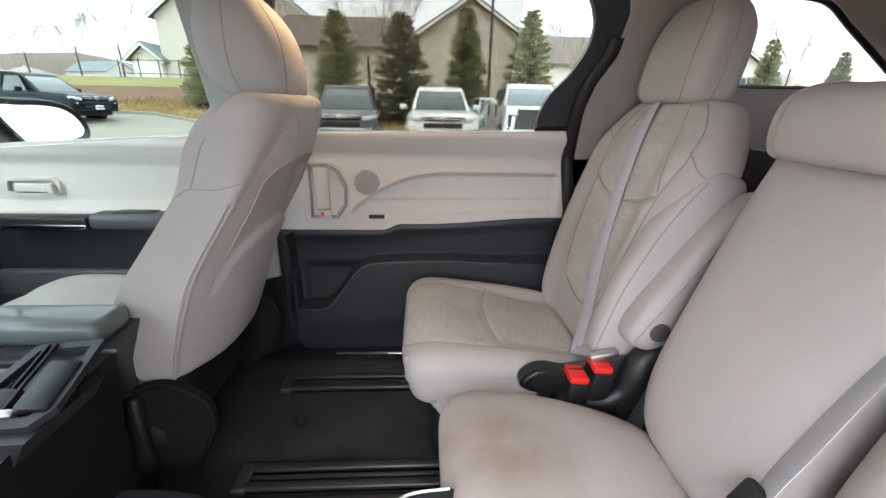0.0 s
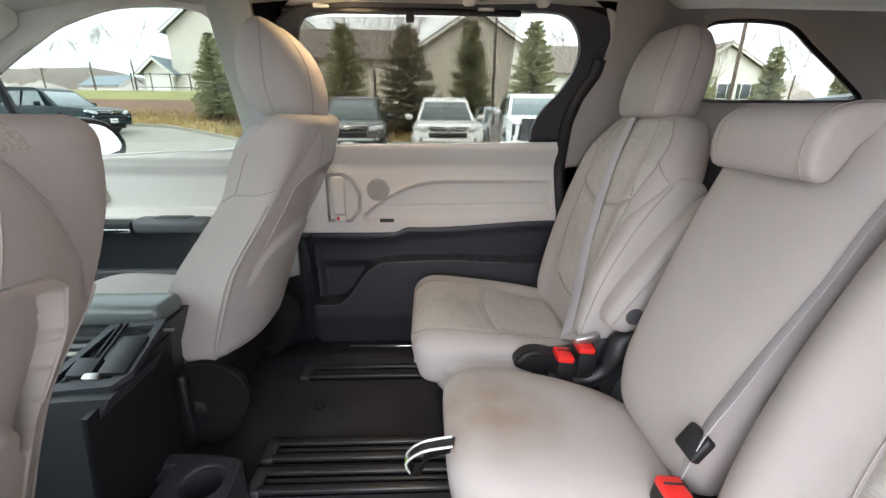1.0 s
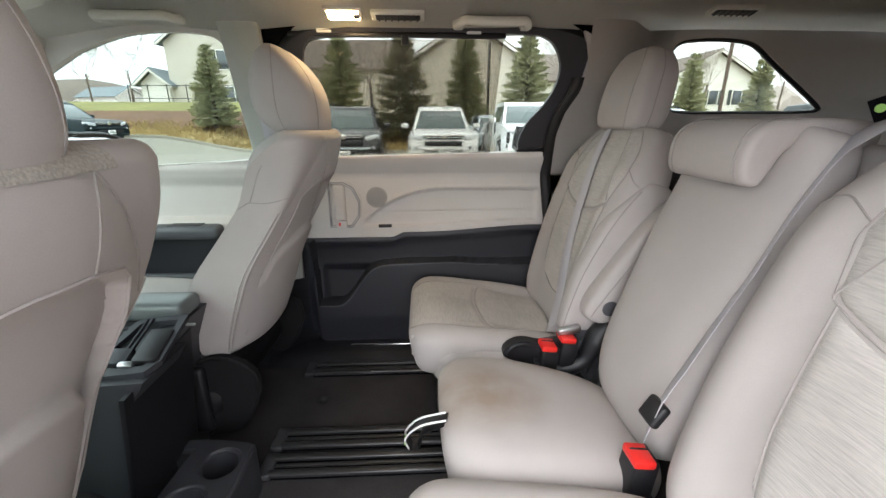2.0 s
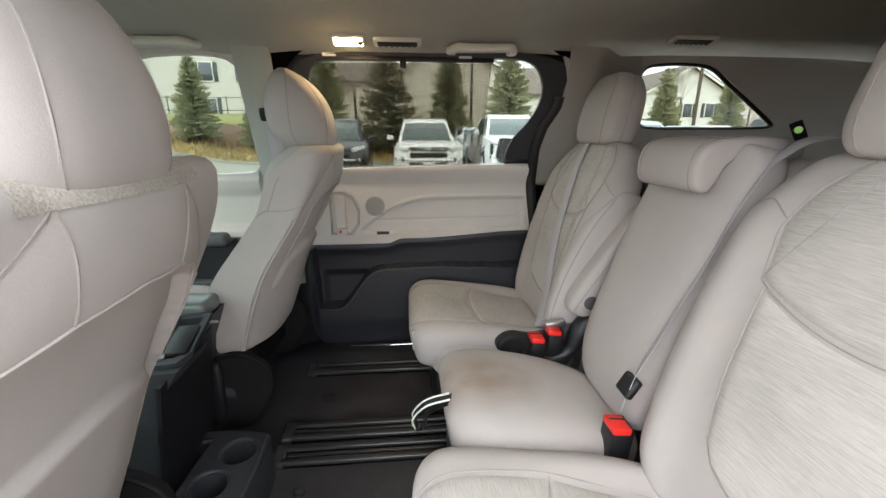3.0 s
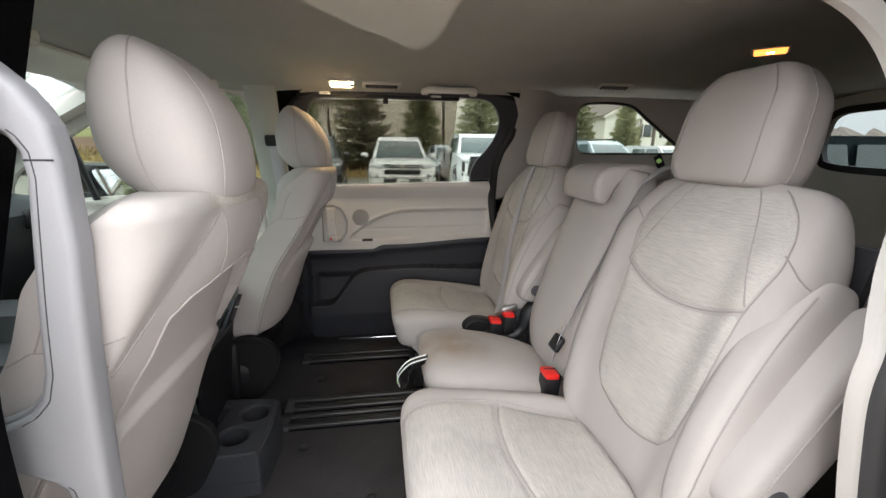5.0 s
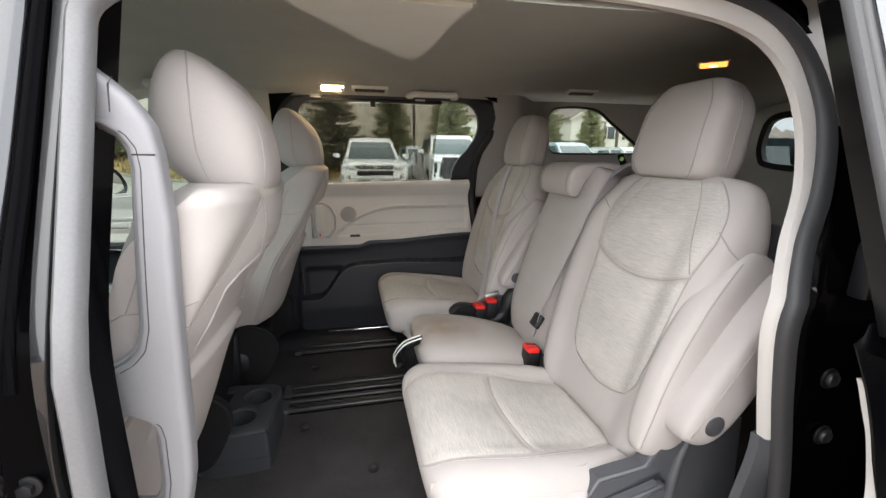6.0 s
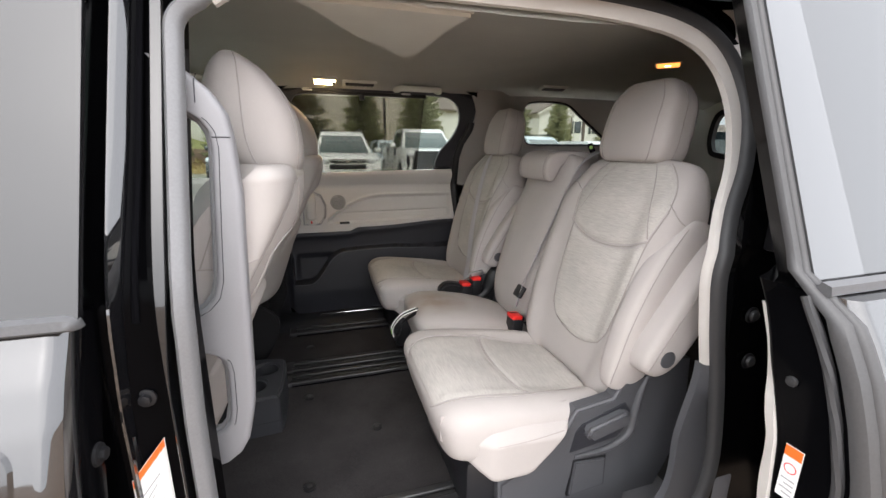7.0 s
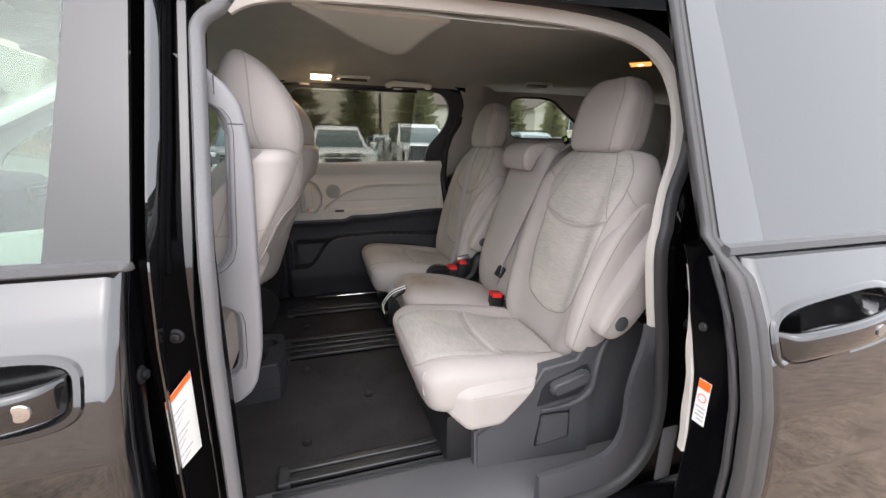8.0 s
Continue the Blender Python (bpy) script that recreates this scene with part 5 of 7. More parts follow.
    # side bolster behind the armrest
    bol = Body([(0.415, 0.765, 20, 0.045, 0.028, 3.0), (0.445, 0.83, 21, 0.062, 0.034, 3.4), (0.49, 0.93, 22, 0.080, 0.036, 3.4), (0.55, 1.06, 22, 0.078, 0.036, 3.4), (0.61, 1.18, 20, 0.055, 0.032, 3.0)], yc - 0.222, 4.0, None, 40, 36)
    bo = part("side_bolster", bol.mesh(), VINYL, t)
    part("bolster_seam", tube([bol.place(-0.80, (1 - 0.80 ** 3.4) ** (1 / 3.4), v) for v in np.linspace(0.08, 0.92, 30)], 0.0016, 5), STITCH, bo)
    # plastic base with lever and cover
    ys = yc - 0.225
    yb = yc - 0.25
    cover = plate([(0.12, 0.432), (0.115, 0.55), (0.20, 0.63), (0.272, 0.70), (0.296, 0.742), (0.40, 0.755), (0.425, 0.80), (0.51, 0.81), (0.475, 0.76), (0.462, 0.70), (0.464, 0.60), (0.475, 0.432)], [], lambda p, q: (p, yb + 0.03 * smooth01(0.20, 0.115, p), q), (0, 0.04, 0))
    bmesh.ops.bevel(cover, geom=[e for e in cover.edges if e.calc_face_angle(0) > 1.0], offset=0.008, segments=3, affect="EDGES")
    base = part("base_side", cover, BASEP, t, "charcoal plastic seat base cover")
    part("base_rear", plate([(0.45, 0.432), (0.45, 0.70), (0.465, 0.77), (0.50, 0.825), (0.64, 0.82), (0.66, 0.60), (0.58, 0.432)], [], lambda p, q: (p, yb + 0.016, q), (0, 0.04, 0), 1), BASEP, t, "charcoal rear part of the seat base")
    part("base_rib", tube(spline([(0.505, yb + 0.004, 0.812), (0.478, yb, 0.765), (0.463, yb - 0.002, 0.70), (0.456, yb - 0.003, 0.658), (0.43, yb - 0.004, 0.632), (0.38, yb - 0.004, 0.616), (0.30, yb - 0.002, 0.612)], 40), lambda s: 0.010 * math.sin(math.pi * min(0.97, 0.10 + 0.85 * s)) + 0.002, 10), BASEP, base)
    part("lever_recess", plate([(0.285, 0.628), (0.296, 0.682), (0.312, 0.700), (0.432, 0.738), (0.450, 0.712), (0.444, 0.672), (0.418, 0.645)], [], lambda p, q: (p, yb - 0.003, q), (0, 0.006, 0)), DARK, base)
    lev = plate([(0.312, 0.684), (0.324, 0.702), (0.425, 0.728), (0.440, 0.714), (0.432, 0.686), (0.330, 0.660)], [], lambda p, q: (p, yb - 0.026, q), (0, 0.03, 0))
    bmesh.ops.bevel(lev, geom=[e for e in lev.edges if e.calc_face_angle(0) > 1.0], offset=0.008, segments=3, affect="EDGES")
    part("recline_lever", lev, BASEP, t, "charcoal recline lever")
    part("cover_gap", plate([(0.288, 0.497), (0.297, 0.601), (0.393, 0.595), (0.396, 0.507)], [], lambda p, q: (p, yb - 0.002, q), (0, 0.006, 0)), DARKER, base)
    cov = plate([(0.292, 0.501), (0.300, 0.597), (0.389, 0.591), (0.392, 0.511)], [], lambda p, q: (p, yb - 0.007, q), (0, 0.008, 0))
    bmesh.ops.bevel(cov, geom=[e for e in cov.edges if e.calc_face_angle(0) > 1.0], offset=0.003, segments=2, affect="EDGES")
    part("base_cover", cov, BASEP, base, "charcoal access cover")
    # skirt of the cushion over the base
    zb = lambda p: float(np.interp(p, [-0.03, 0.01, 0.075, 0.09, 0.165, 0.18, 0.235, 0.275, 0.30], [0.695, 0.660, 0.606, 0.602, 0.602, 0.607, 0.657, 0.70, 0.722]))
    zt = lambda p: 0.757 - 0.012 * smooth01(0.12, 0.30, p)

    def skirt_y(p, q):
        """Proud of the base, rounded at its hem and rear edge, tucked in under the seat's edge."""
        low = max(0.0, 1 - (q - zb(p)) / 0.018)
        end = max(0.0, 1 - (0.30 - p) / 0.018)
        lip = 0.012 * (1 - math.sqrt(max(0.0, 1 - max(low, end) ** 2)))
        return min(yb + 0.048, yb - 0.014 - 0.004 * math.sin(math.pi * (p + 0.03) / 0.33) + 0.052 * smooth01(zt(p) - 0.062, zt(p), q) + 0.058 * smooth01(0.09, -0.02, p) + lip)

    sk = part("cushion_skirt", relief(-0.03, 0.30, zb, zt, skirt_y, yb + 0.05, 80, 50), VINYL, c)
    part("skirt_seam", tube([(0.052 + 0.01 * math.sin(3 * k), skirt_y(0.052, 0.625 + 0.08 * k) + 0.0006, 0.625 + 0.08 * k) for k in np.linspace(0, 1, 20)], 0.0014, 5), STITCH, sk)
    part("skirt_seam", tube([(p, skirt_y(p, 0.700) + 0.0006, 0.700) for p in np.linspace(0.085, 0.26, 24)], 0.0012, 5), STITCH, sk)
    part("base_frame", box(0.30, yc, 0.52, 0.52, 0.38, 0.16, 0.02), DARKER, t)
    part("inner_side", box(0.33, yc + 0.225, 0.60, 0.34, 0.03, 0.14, 0.012), DARKER, t)
    part("hinge_cover", box(0.50, yc + 0.21, 0.72, 0.14, 0.05, 0.16, 0.02, 3, rot("Y", 15)), DARKER, t)
    part("rear_shell", plate([(-0.20, 0.72), (0.20, 0.72), (0.20, 1.22), (-0.20, 1.22)], [], lambda p, q: (0.60 + 0.27 * (q - 0.8), yc + p, q), (0.02, 0, 0.0)), BASEP, t)
    return t, bk, cu


near_seat, near_back, near_cushion = second_row_seat("rear_seat", 0.0, "light grey cloth second-row seat with streaked woven inserts", "second row seats")
far_seat = copy_thing(near_seat, Matrix.Translation((0.3, 0.06 + 0.925, 0.42)))
part("hinge_cover", tube(spline([(0.560, 0.705, 0.800), (0.515, 0.703, 0.812), (0.478, 0.702, 0.792), (0.458, 0.700, 0.755), (0.438, 0.698, 0.716), (0.405, 0.698, 0.694), (0.36, 0.70, 0.690), (0.30, 0.705, 0.700)], 48), lambda q: 0.026 - 0.010 * smooth01(0.35, 0.6, q), 14, flat=1.25), DARKER, far_seat, "black curved hinge cover")
tray = plate(loop2([(0.222, 0.722), (0.238, 0.752), (0.275, 0.764), (0.33, 0.752), (0.40, 0.735), (0.43, 0.70), (0.36, 0.688), (0.27, 0.700)], 40), [], lambda a, b: (a, 0.712, b), (0, 0.05, 0))
bmesh.ops.bevel(tray, geom=[e for e in tray.edges if e.calc_face_angle(0) > 1.0], offset=0.010, segments=3, affect="EDGES")
part("side_tray", tray, DARKER, far_seat, "low black side cover")
part("seat_bracket", box(0.505, 0.672, 0.675, 0.075, 0.05, 0.13, 0.016, 3, rot("Y", 18)), BASEP, far_seat, "grey plastic bracket")
part("bracket_slot", box(0.482, 0.645, 0.668, 0.030, 0.006, 0.045, 0.004, 2, rot("Y", 18)), DARKER, far_seat)
far_seat["label"] = "light grey cloth second-row seat beside the closed door"

# narrow middle seat
ms = thing("middle_seat", (0.3, 0.51, 0.42), "narrow plain grey middle seat with folded headrest and a faint stain", "car seat", "second row seats")
mc = Body([(0.045, 0.692, 78, 0.072, 0.165, 3.0), (0.11, 0.702, 88, 0.078, 0.186, 3.4), (0.25, 0.690, 93, 0.072, 0.184, 3.4), (0.38, 0.664, 96, 0.065, 0.170, 3.2), (0.48, 0.636, 98, 0.055, 0.150, 3.0)], 0.495, 6.0, None)
part("cushion", mc.mesh(), STAINED, ms)
mb = Body([(0.465, 0.70, 12, 0.040, 0.145, 3.4), (0.485, 0.82, 13, 0.052, 0.156, 3.8), (0.54, 1.0, 15, 0.055, 0.160, 3.8), (0.58, 1.12, 15, 0.054, 0.162, 3.8), (0.615, 1.225, 14, 0.052, 0.158, 3.8), (0.640, 1.322, 12, 0.052, 0.150, 4.2)], 0.485, 7.0, None)
part("backrest", mb.mesh(), VINYL, ms)
FOLD = loop2([(0.520, 1.238), (0.512, 1.270), (0.520, 1.308), (0.548, 1.331), (0.60, 1.337), (0.66, 1.337), (0.725, 1.330), (0.725, 1.292), (0.66, 1.281), (0.622, 1.288), (0.594, 1.293), (0.575, 1.280), (0.562, 1.254), (0.545, 1.231)], 60)
fold_rows = []
for y0, d in ((0.383, 1), (0.594, -1)):
    ends = [(y0 + d * 0.012 * (1 - math.cos(radians(q))), 0.012 * (1 - math.sin(radians(q)))) for q in (0, 25, 50, 70, 90)]
    fold_rows += [[(a_, yy_, b_) for a_, b_ in offset_loop(FOLD, -cut)] for yy_, cut in (ends if d > 0 else ends[::-1])]
fold = loft(fold_rows)
fh = part("headrest", fold, VINYL, ms, "folded-over headrest flap")
for yy_ in (0.404, 0.573):
    part("headrest_seam", tube(spline([(0.545, yy_, 1.2305), (0.520, yy_, 1.2375), (0.5112, yy_, 1.270), (0.5193, yy_, 1.3085), (0.548, yy_, 1.332), (0.60, yy_, 1.338), (0.70, yy_, 1.3345)], 40), 0.0014, 5), STITCH, fh)
part("back_pad", box(0.688, 0.490, 1.10, 0.07, 0.30, 0.40, 0.025, 3, rot("Y", 12)), VINYL, ms)
part("base", box(0.26, 0.505, 0.54, 0.40, 0.26, 0.17, 0.03), DARKER, ms)
part("loop_bracket", box(0.015, 0.37, 0.625, 0.03, 0.02, 0.06, 0.006), DARKER, ms)


# front seats
FRONT_Z = [0.72, 0.78, 0.907, 0.970, 1.062, 1.135, 1.150, 1.234, 1.273, 1.310]
FRONT_X = [-0.606, -0.612, -0.612, -0.576, -0.504, -0.448, -0.441, -0.414, -0.368, -0.315]
CREASE_Z = [0.72, 0.758, 0.867, 0.958, 1.005, 1.095, 1.148, 1.204, 1.264, 1.310]
CREASE_X = [-0.516, -0.506, -0.467, -0.431, -0.404, -0.344, -0.312, -0.280, -0.250, -0.243]
REAR_Z = [0.72, 0.75, 0.858, 0.941, 1.057, 1.144, 1.20, 1.25, 1.310]
REAR_X = [-0.455, -0.440, -0.400, -0.372, -0.318, -0.280, -0.250, -0.236, -0.236]


def soft(z, zs, xs):
    """A table read with its corners rounded off."""
    return sum(float(np.interp(z + d, zs, xs)) for d in (-0.02, -0.01, 0.0, 0.01, 0.02)) / 5


def pocket_top(w):
    return float(np.interp(abs(w), [0, 0.33, 0.58, 0.70, 0.77, 0.81, 0.83], [1.188, 1.182, 1.168, 1.148, 1.08, 0.94, 0.60]))


def pocket_foot(w):
    return float(np.interp(abs(w), [0, 0.3, 0.55, 0.66, 0.72, 0.80], [1.035, 1.028, 1.008, 0.985, 0.940, 0.925]))


def crease_w(z):
    """Where the seam runs across the rear: at the edge below, drawing in over the rounded shoulders."""
    return float(np.interp(z, [1.10, 1.17, 1.24, 1.285], [0.95, 0.80, 0.58, 0.40]))


def boxy(z):
    """How square the side turns into the rear: tight below, well rounded at the shoulder."""
    return float(np.interp(z, [1.05, 1.15, 1.22, 1.30], [6.0, 5.5, 5.0, 3.2]))


class SeatBack:
    """The upholstered back of a front seat: flat sides, a crease, and a rear panel with a map pocket."""

    def __init__(self, dx, yc, hw):
        self.dx, self.yc, self.hw = dx, yc, hw

    def half(self, z):
        return self.hw * float(np.interp(z, [0.72, 0.80, 0.95, 1.15, 1.22, 1.27, 1.31], [0.90, 0.97, 1.0, 1.0, 0.99, 0.97, 0.955]))

    def inset(self, z):
        """Rounds off the upper and lower ends."""
        q = max(0.0, min(1.0, (z - 1.284) / 0.028))
        p = max(0.0, min(1.0, (0.755 - z) / 0.035))
        return 0.028 * (1 - math.sqrt(1 - q * q)) + 0.02 * (1 - math.sqrt(1 - p * p))

    def side(self, sgn, f, z, off=0.0):
        """On the side face: f from 0 at its front to 1 at the seam."""
        i = self.inset(z)
        xc = soft(z, CREASE_Z, CREASE_X) - i
        xf = min(soft(z, FRONT_Z, FRONT_X) + 0.02, xc - 0.03)
        c, n = crease_w(z), boxy(z)
        # equal steps along a rounded corner: p runs from the front to the seam
        p = max(0.0, min(1.0, f))
        u = p if p < 0.999 else 0.999
        w = c + (1 - c) * (1 - u ** n) ** (1 / n)
        return Vector((self.dx + xf + (xc - xf) * u, self.yc + sgn * (w * (self.half(z) - i) + off), z))

    def rear(self, w, z, off=0.0):
        i = self.inset(z)
        c = crease_w(z)
        xc, xr = soft(z, CREASE_Z, CREASE_X), soft(z, REAR_Z, REAR_X)
        x = xc + (xr - xc) * (1 - min(1.0, abs(w) / c) ** 2.6)
        under = smooth01(pocket_top(w) + 0.001, pocket_top(w) - 0.009, z)
        low = smooth01(pocket_foot(w) + 0.010, pocket_foot(w) - 0.012, z)
        x -= (0.026 - 0.010 * smooth01(0.06, 0.22, pocket_top(w) - z)) * under * (1 - low)
        x -= 0.004 * low * under
        return Vector((self.dx + x - i + off, self.yc + w * (self.half(z) - i), z))

    def mesh(self):
        bm = bmesh.new()
        rings = []
        for z in list(np.linspace(0.721, 0.75, 8)) + list(np.linspace(0.755, 1.275, 100)) + list(np.linspace(1.279, 1.3115, 12)):
            fs = [0.0, 0.15, 0.3, 0.45, 0.58, 0.70, 0.80, 0.87, 0.92, 0.955, 0.98, 0.993]
            c = crease_w(z)
            ring = [self.side(-1, f, z) for f in fs]
            ring += [self.rear(w * c, z) for w in np.concatenate((np.linspace(-1.0, -0.6, 30), np.linspace(-0.57, 0.57, 16), np.linspace(0.6, 1.0, 30)))]
            ring += [self.side(1, f, z) for f in fs[::-1]]
            xf, i = soft(z, FRONT_Z, FRONT_X), self.inset(z)
            ring += [Vector((self.dx + xf + i + 0.02 * abs(w) ** 5 + (0.018 - 0.075 * smooth01(1.18, 1.28, z)) * (1 - w * w), self.yc + w * (self.half(z) - i), z)) for w in np.linspace(0.95, -0.95, 18)]
            rings.append(ring)
        V = grid_faces(bm, rings, wrap=True)
        bm.faces.new(V[0])
        bm.faces.new(V[-1])
        return bm


def teardrop_headrest(t, dx, y, material, size=1.0):
    """A headrest with an upright front, cut back below, and a long sloping rear; two seams on each side."""
    prof = ((1.292, -0.365, -0.262, 0.098), (1.318, -0.408, -0.254, 0.114), (1.355, -0.436, -0.252, 0.122), (1.40, -0.444, -0.260, 0.123), (1.44, -0.441, -0.278, 0.119), (1.475, -0.430, -0.306, 0.108), (1.500, -0.415, -0.336, 0.092), (1.518, -0.396, -0.366, 0.066))
    b = Body([((xf + xr) / 2 + dx, z, 0, (xr - xf) / 2 * size, hw * size, 3.0) for z, xf, xr, hw in prof], y, 14.0, None, 72, 60)
    o = part("headrest", b.mesh(), material, t)

    def on_side(s, c, v):
        return b.place(s * (1 - abs(c) ** 3.0) ** (1 / 3.0), c, v)

    for s in (-1, 1):
        part("headrest_seam", tube([on_side(s, c, v) for c, v in spline([(0.26, 0.015), (0.16, 0.2), (0.05, 0.45), (-0.12, 0.7), (-0.42, 0.92), (-0.6, 0.985)], 40)], 0.0013, 5), STITCH, o)
        part("headrest_seam", tube([on_side(s, c, v) for c, v in spline([(-0.84, 0.015), (-0.88, 0.2), (-0.925, 0.45), (-0.95, 0.68), (-0.965, 0.84), (-0.975, 0.93)], 40)], 0.0013, 5), STITCH, o)
        part("headrest_post", cyl((-0.315 + dx, y + s * 0.06, 1.30), 0.006, 0.05, seg=10), STEEL, t)
    return o


def front_seat(name, dx, yc, hw, label, group, rest=(0.0, 0.0, 1.0)):
    t = thing(name, (-0.75 + dx, yc, 0.42), label, "car seat", group)
    b = SeatBack(dx, yc, hw)
    o = part("backrest", b.mesh(), VINYL_F, t)
    for s in (-1, 1):
        for f in (0.975, 0.905):
            part("piping", tube([b.side(s, f, z, 0.001) for z in np.linspace(0.735, 1.122, 50)], 0.0028, 6), VINYL_F, o)
        part("piping_groove", tube([b.side(s, 0.942, z, 0.0004) for z in np.linspace(0.735, 1.126, 50)], 0.0012, 5), STITCH, o)
        part("crease_seam", tube([b.rear(s * crease_w(z), z, 0.0006) for z in np.linspace(1.105, 1.287, 36)], 0.0015, 5), STITCH, o)
        part("side_seam", tube([b.side(s, f, z, 0.0002) for f, z in spline([(0.02, 1.134), (0.12, 1.143), (0.22, 1.149), (0.6, 1.148), (0.95, 1.158)], 30)], 0.0011, 5), STITCH, o)
        part("side_seam", tube([b.side(s, f, z, 0.0002) for f, z in spline([(0.22, 1.149), (0.222, 1.19), (0.225, 1.236)], 20)], 0.0011, 5), STITCH, o)
        part("back_seam", tube([b.rear(s * w, z, 0.0004) for w, z in spline([(0.385, 1.285), (0.36, 1.26), (0.34, 1.215), (0.335, 1.186)], 24)], 0.0013, 5), STITCH, o)
    part("pocket_edge", tube([b.rear(w, pocket_top(w) + 0.003, 0.001) for w in np.concatenate((np.linspace(-0.795, -0.58, 30), np.linspace(-0.5, 0.5, 12), np.linspace(0.58, 0.795, 30)))], 0.0020, 6), VINYL_F, o)
    knit = bmesh.new()
    grid_faces(knit, [[b.rear(w, z, 0.0015) for z in np.concatenate((np.linspace(1.286, 1.30, 5), np.linspace(1.302, 1.3112, 8)))] + [b.rear(w, 1.3114, -0.012 * k) + Vector((0, 0, 0.0016)) for k in range(1, 4)] for w in np.linspace(-0.52, 0.52, 30)])
    part("top_panel", knit, KNIT, t, "rough knitted strip behind the headrest")
    teardrop_headrest(t, dx + rest[0], yc + rest[1], VINYL_F, rest[2])
    cu = Body([(-1.12, 0.70, 80, 0.07, 0.22, 3.0), (-1.0, 0.72, 88, 0.08, 0.25, 3.2), (-0.8, 0.705, 95, 0.08, 0.255, 3.2), (-0.60, 0.68, 96, 0.075, 0.23, 3.0)], yc, 6.0, lambda w, v, s: 0.02 * smooth01(0.6, 0.9, abs(w)) if s > 0 else 0)
    for r in cu.table:
        r[0] += dx
    part("cushion", cu.mesh(), VINYL_F, t)
    for s in (-1, 1):
        shield = loop2([(-0.618, 0.69), (-0.575, 0.732), (-0.51, 0.735), (-0.452, 0.695), (-0.442, 0.635), (-0.468, 0.565), (-0.51, 0.505), (-0.575, 0.495), (-0.612, 0.55)], 54)
        hc = plate(shield, [], lambda p, q: (p + dx, yc + s * (hw + 0.004), q), (0, -s * 0.03, 0))
        bmesh.ops.bevel(hc, geom=[e for e in hc.edges if e.calc_face_angle(0) > 1.0], offset=0.007, segments=3, affect="EDGES")
        part("hinge_cover", hc, HINGEM, t, "rounded black plastic hinge cover")
    part("base", box(-0.85 + dx, yc, 0.52, 0.46, 0.40, 0.18, 0.03), DARKER, t)
    for s in (-1, 1):
        part("side_shield", box(-0.80 + dx, yc + s * 0.243, 0.62, 0.46, 0.028, 0.20, 0.012, 3), DARKER, t, "black plastic side shield")
    part("side_skirt", box(-0.78 + dx, yc, 0.60, 0.5, 0.48, 0.10, 0.03), DARKER, t)
    return t


driver = front_seat("front_seat", -0.055, 0.068, 0.252, "grey cloth driver seat seen from behind", "front seats", (0.027, -0.008, 0.94))
passenger = front_seat("front_seat", 0.0, 0.95, 0.230, "grey cloth front passenger seat seen from behind", "front seats", (0.006, 0.0, 0.95))

# ---------- console ----------
con = thing("center_console", (-0.7, YC, 0.42), "dark centre console with padded lid and rear cup holders", "console")
part("lid", box(-0.770, 0.662, 0.917, 0.46, 0.088, 0.042, 0.014, 3), LIDM, con, "padded dark console lid")
part("body", plate([(-1.45, 0.42), (-0.62, 0.42), (-0.60, 0.62), (-0.605, 0.68), (-0.578, 0.80), (-0.540, 0.895), (-1.0, 0.90), (-1.45, 0.90)], [], lambda a, b: (a, 0.60, b), (0, 0.145, 0)), CUPM, con)
part("side_wall", plate([(-1.45, 0.42), (-0.62, 0.42), (-0.60, 0.62), (-0.605, 0.68), (-0.578, 0.78), (-0.535, 0.865), (-0.62, 0.86), (-0.80, 0.835), (-1.45, 0.83)], [], lambda a, b: (a, 0.455, b - 0.30 * max(0, 0.05) * (1 if b > 0.8 else 0)), (0, 0.15, 0)), CUPM, con)


def tray_z(a, b):
    return 0.872 + 0.40 * (b - 0.49) + 0.10 * (a + 0.5)


TRAY = [(-0.690, 0.475), (-0.545, 0.475), (-0.522, 0.50), (-0.522, 0.612), (-0.630, 0.612)]
TIN = [(-0.665, 0.490), (-0.555, 0.490), (-0.537, 0.508), (-0.537, 0.600), (-0.618, 0.600)]
tr = part("tray", plate(TRAY, [TIN], lambda a, b: (a, b, tray_z(a, b)), (0, 0, -0.012)), DARK, con, "dark grey side tray rim")
part("tray_floor", plate(TIN, [], lambda a, b: (a, b, tray_z(a, b) - 0.016), (0, 0, -0.006)), DARKER, tr)
part("tray_latch", box(-0.555, 0.535, tray_z(-0.555, 0.535) - 0.002, 0.05, 0.085, 0.02, 0.006, 2, rot("X", 21)), DARKER, tr)
part("tray_latch", box(-0.615, 0.515, tray_z(-0.615, 0.515), 0.045, 0.04, 0.016, 0.004, 2, rot("X", 21)), DARK, tr)
part("latch_clip", box(-0.590, 0.495, tray_z(-0.590, 0.495), 0.03, 0.014, 0.014, 0.004, 2, rot("X", 21)), STEEL, tr)
for rx in (-0.606, -0.594):
    part("tray_rail", box(rx, 0.553, tray_z(rx, 0.553) + 0.004, 0.004, 0.115, 0.006, 0.0015, 2, rot("X", 21)), DARK, tr)
for k in range(3):
    part("wood_strip", box(-0.80, 0.598 - 0.012 * k, 0.884 - 0.010 * k, 0.30, 0.010, 0.006, 0.002), (BASEP, TRIM_G, TRIM)[k], con)
part("trim_line", box(-0.72, 0.612, 0.893, 0.42, 0.006, 0.006, 0.002), STEEL, con, "thin bright trim line")
CX = -0.035
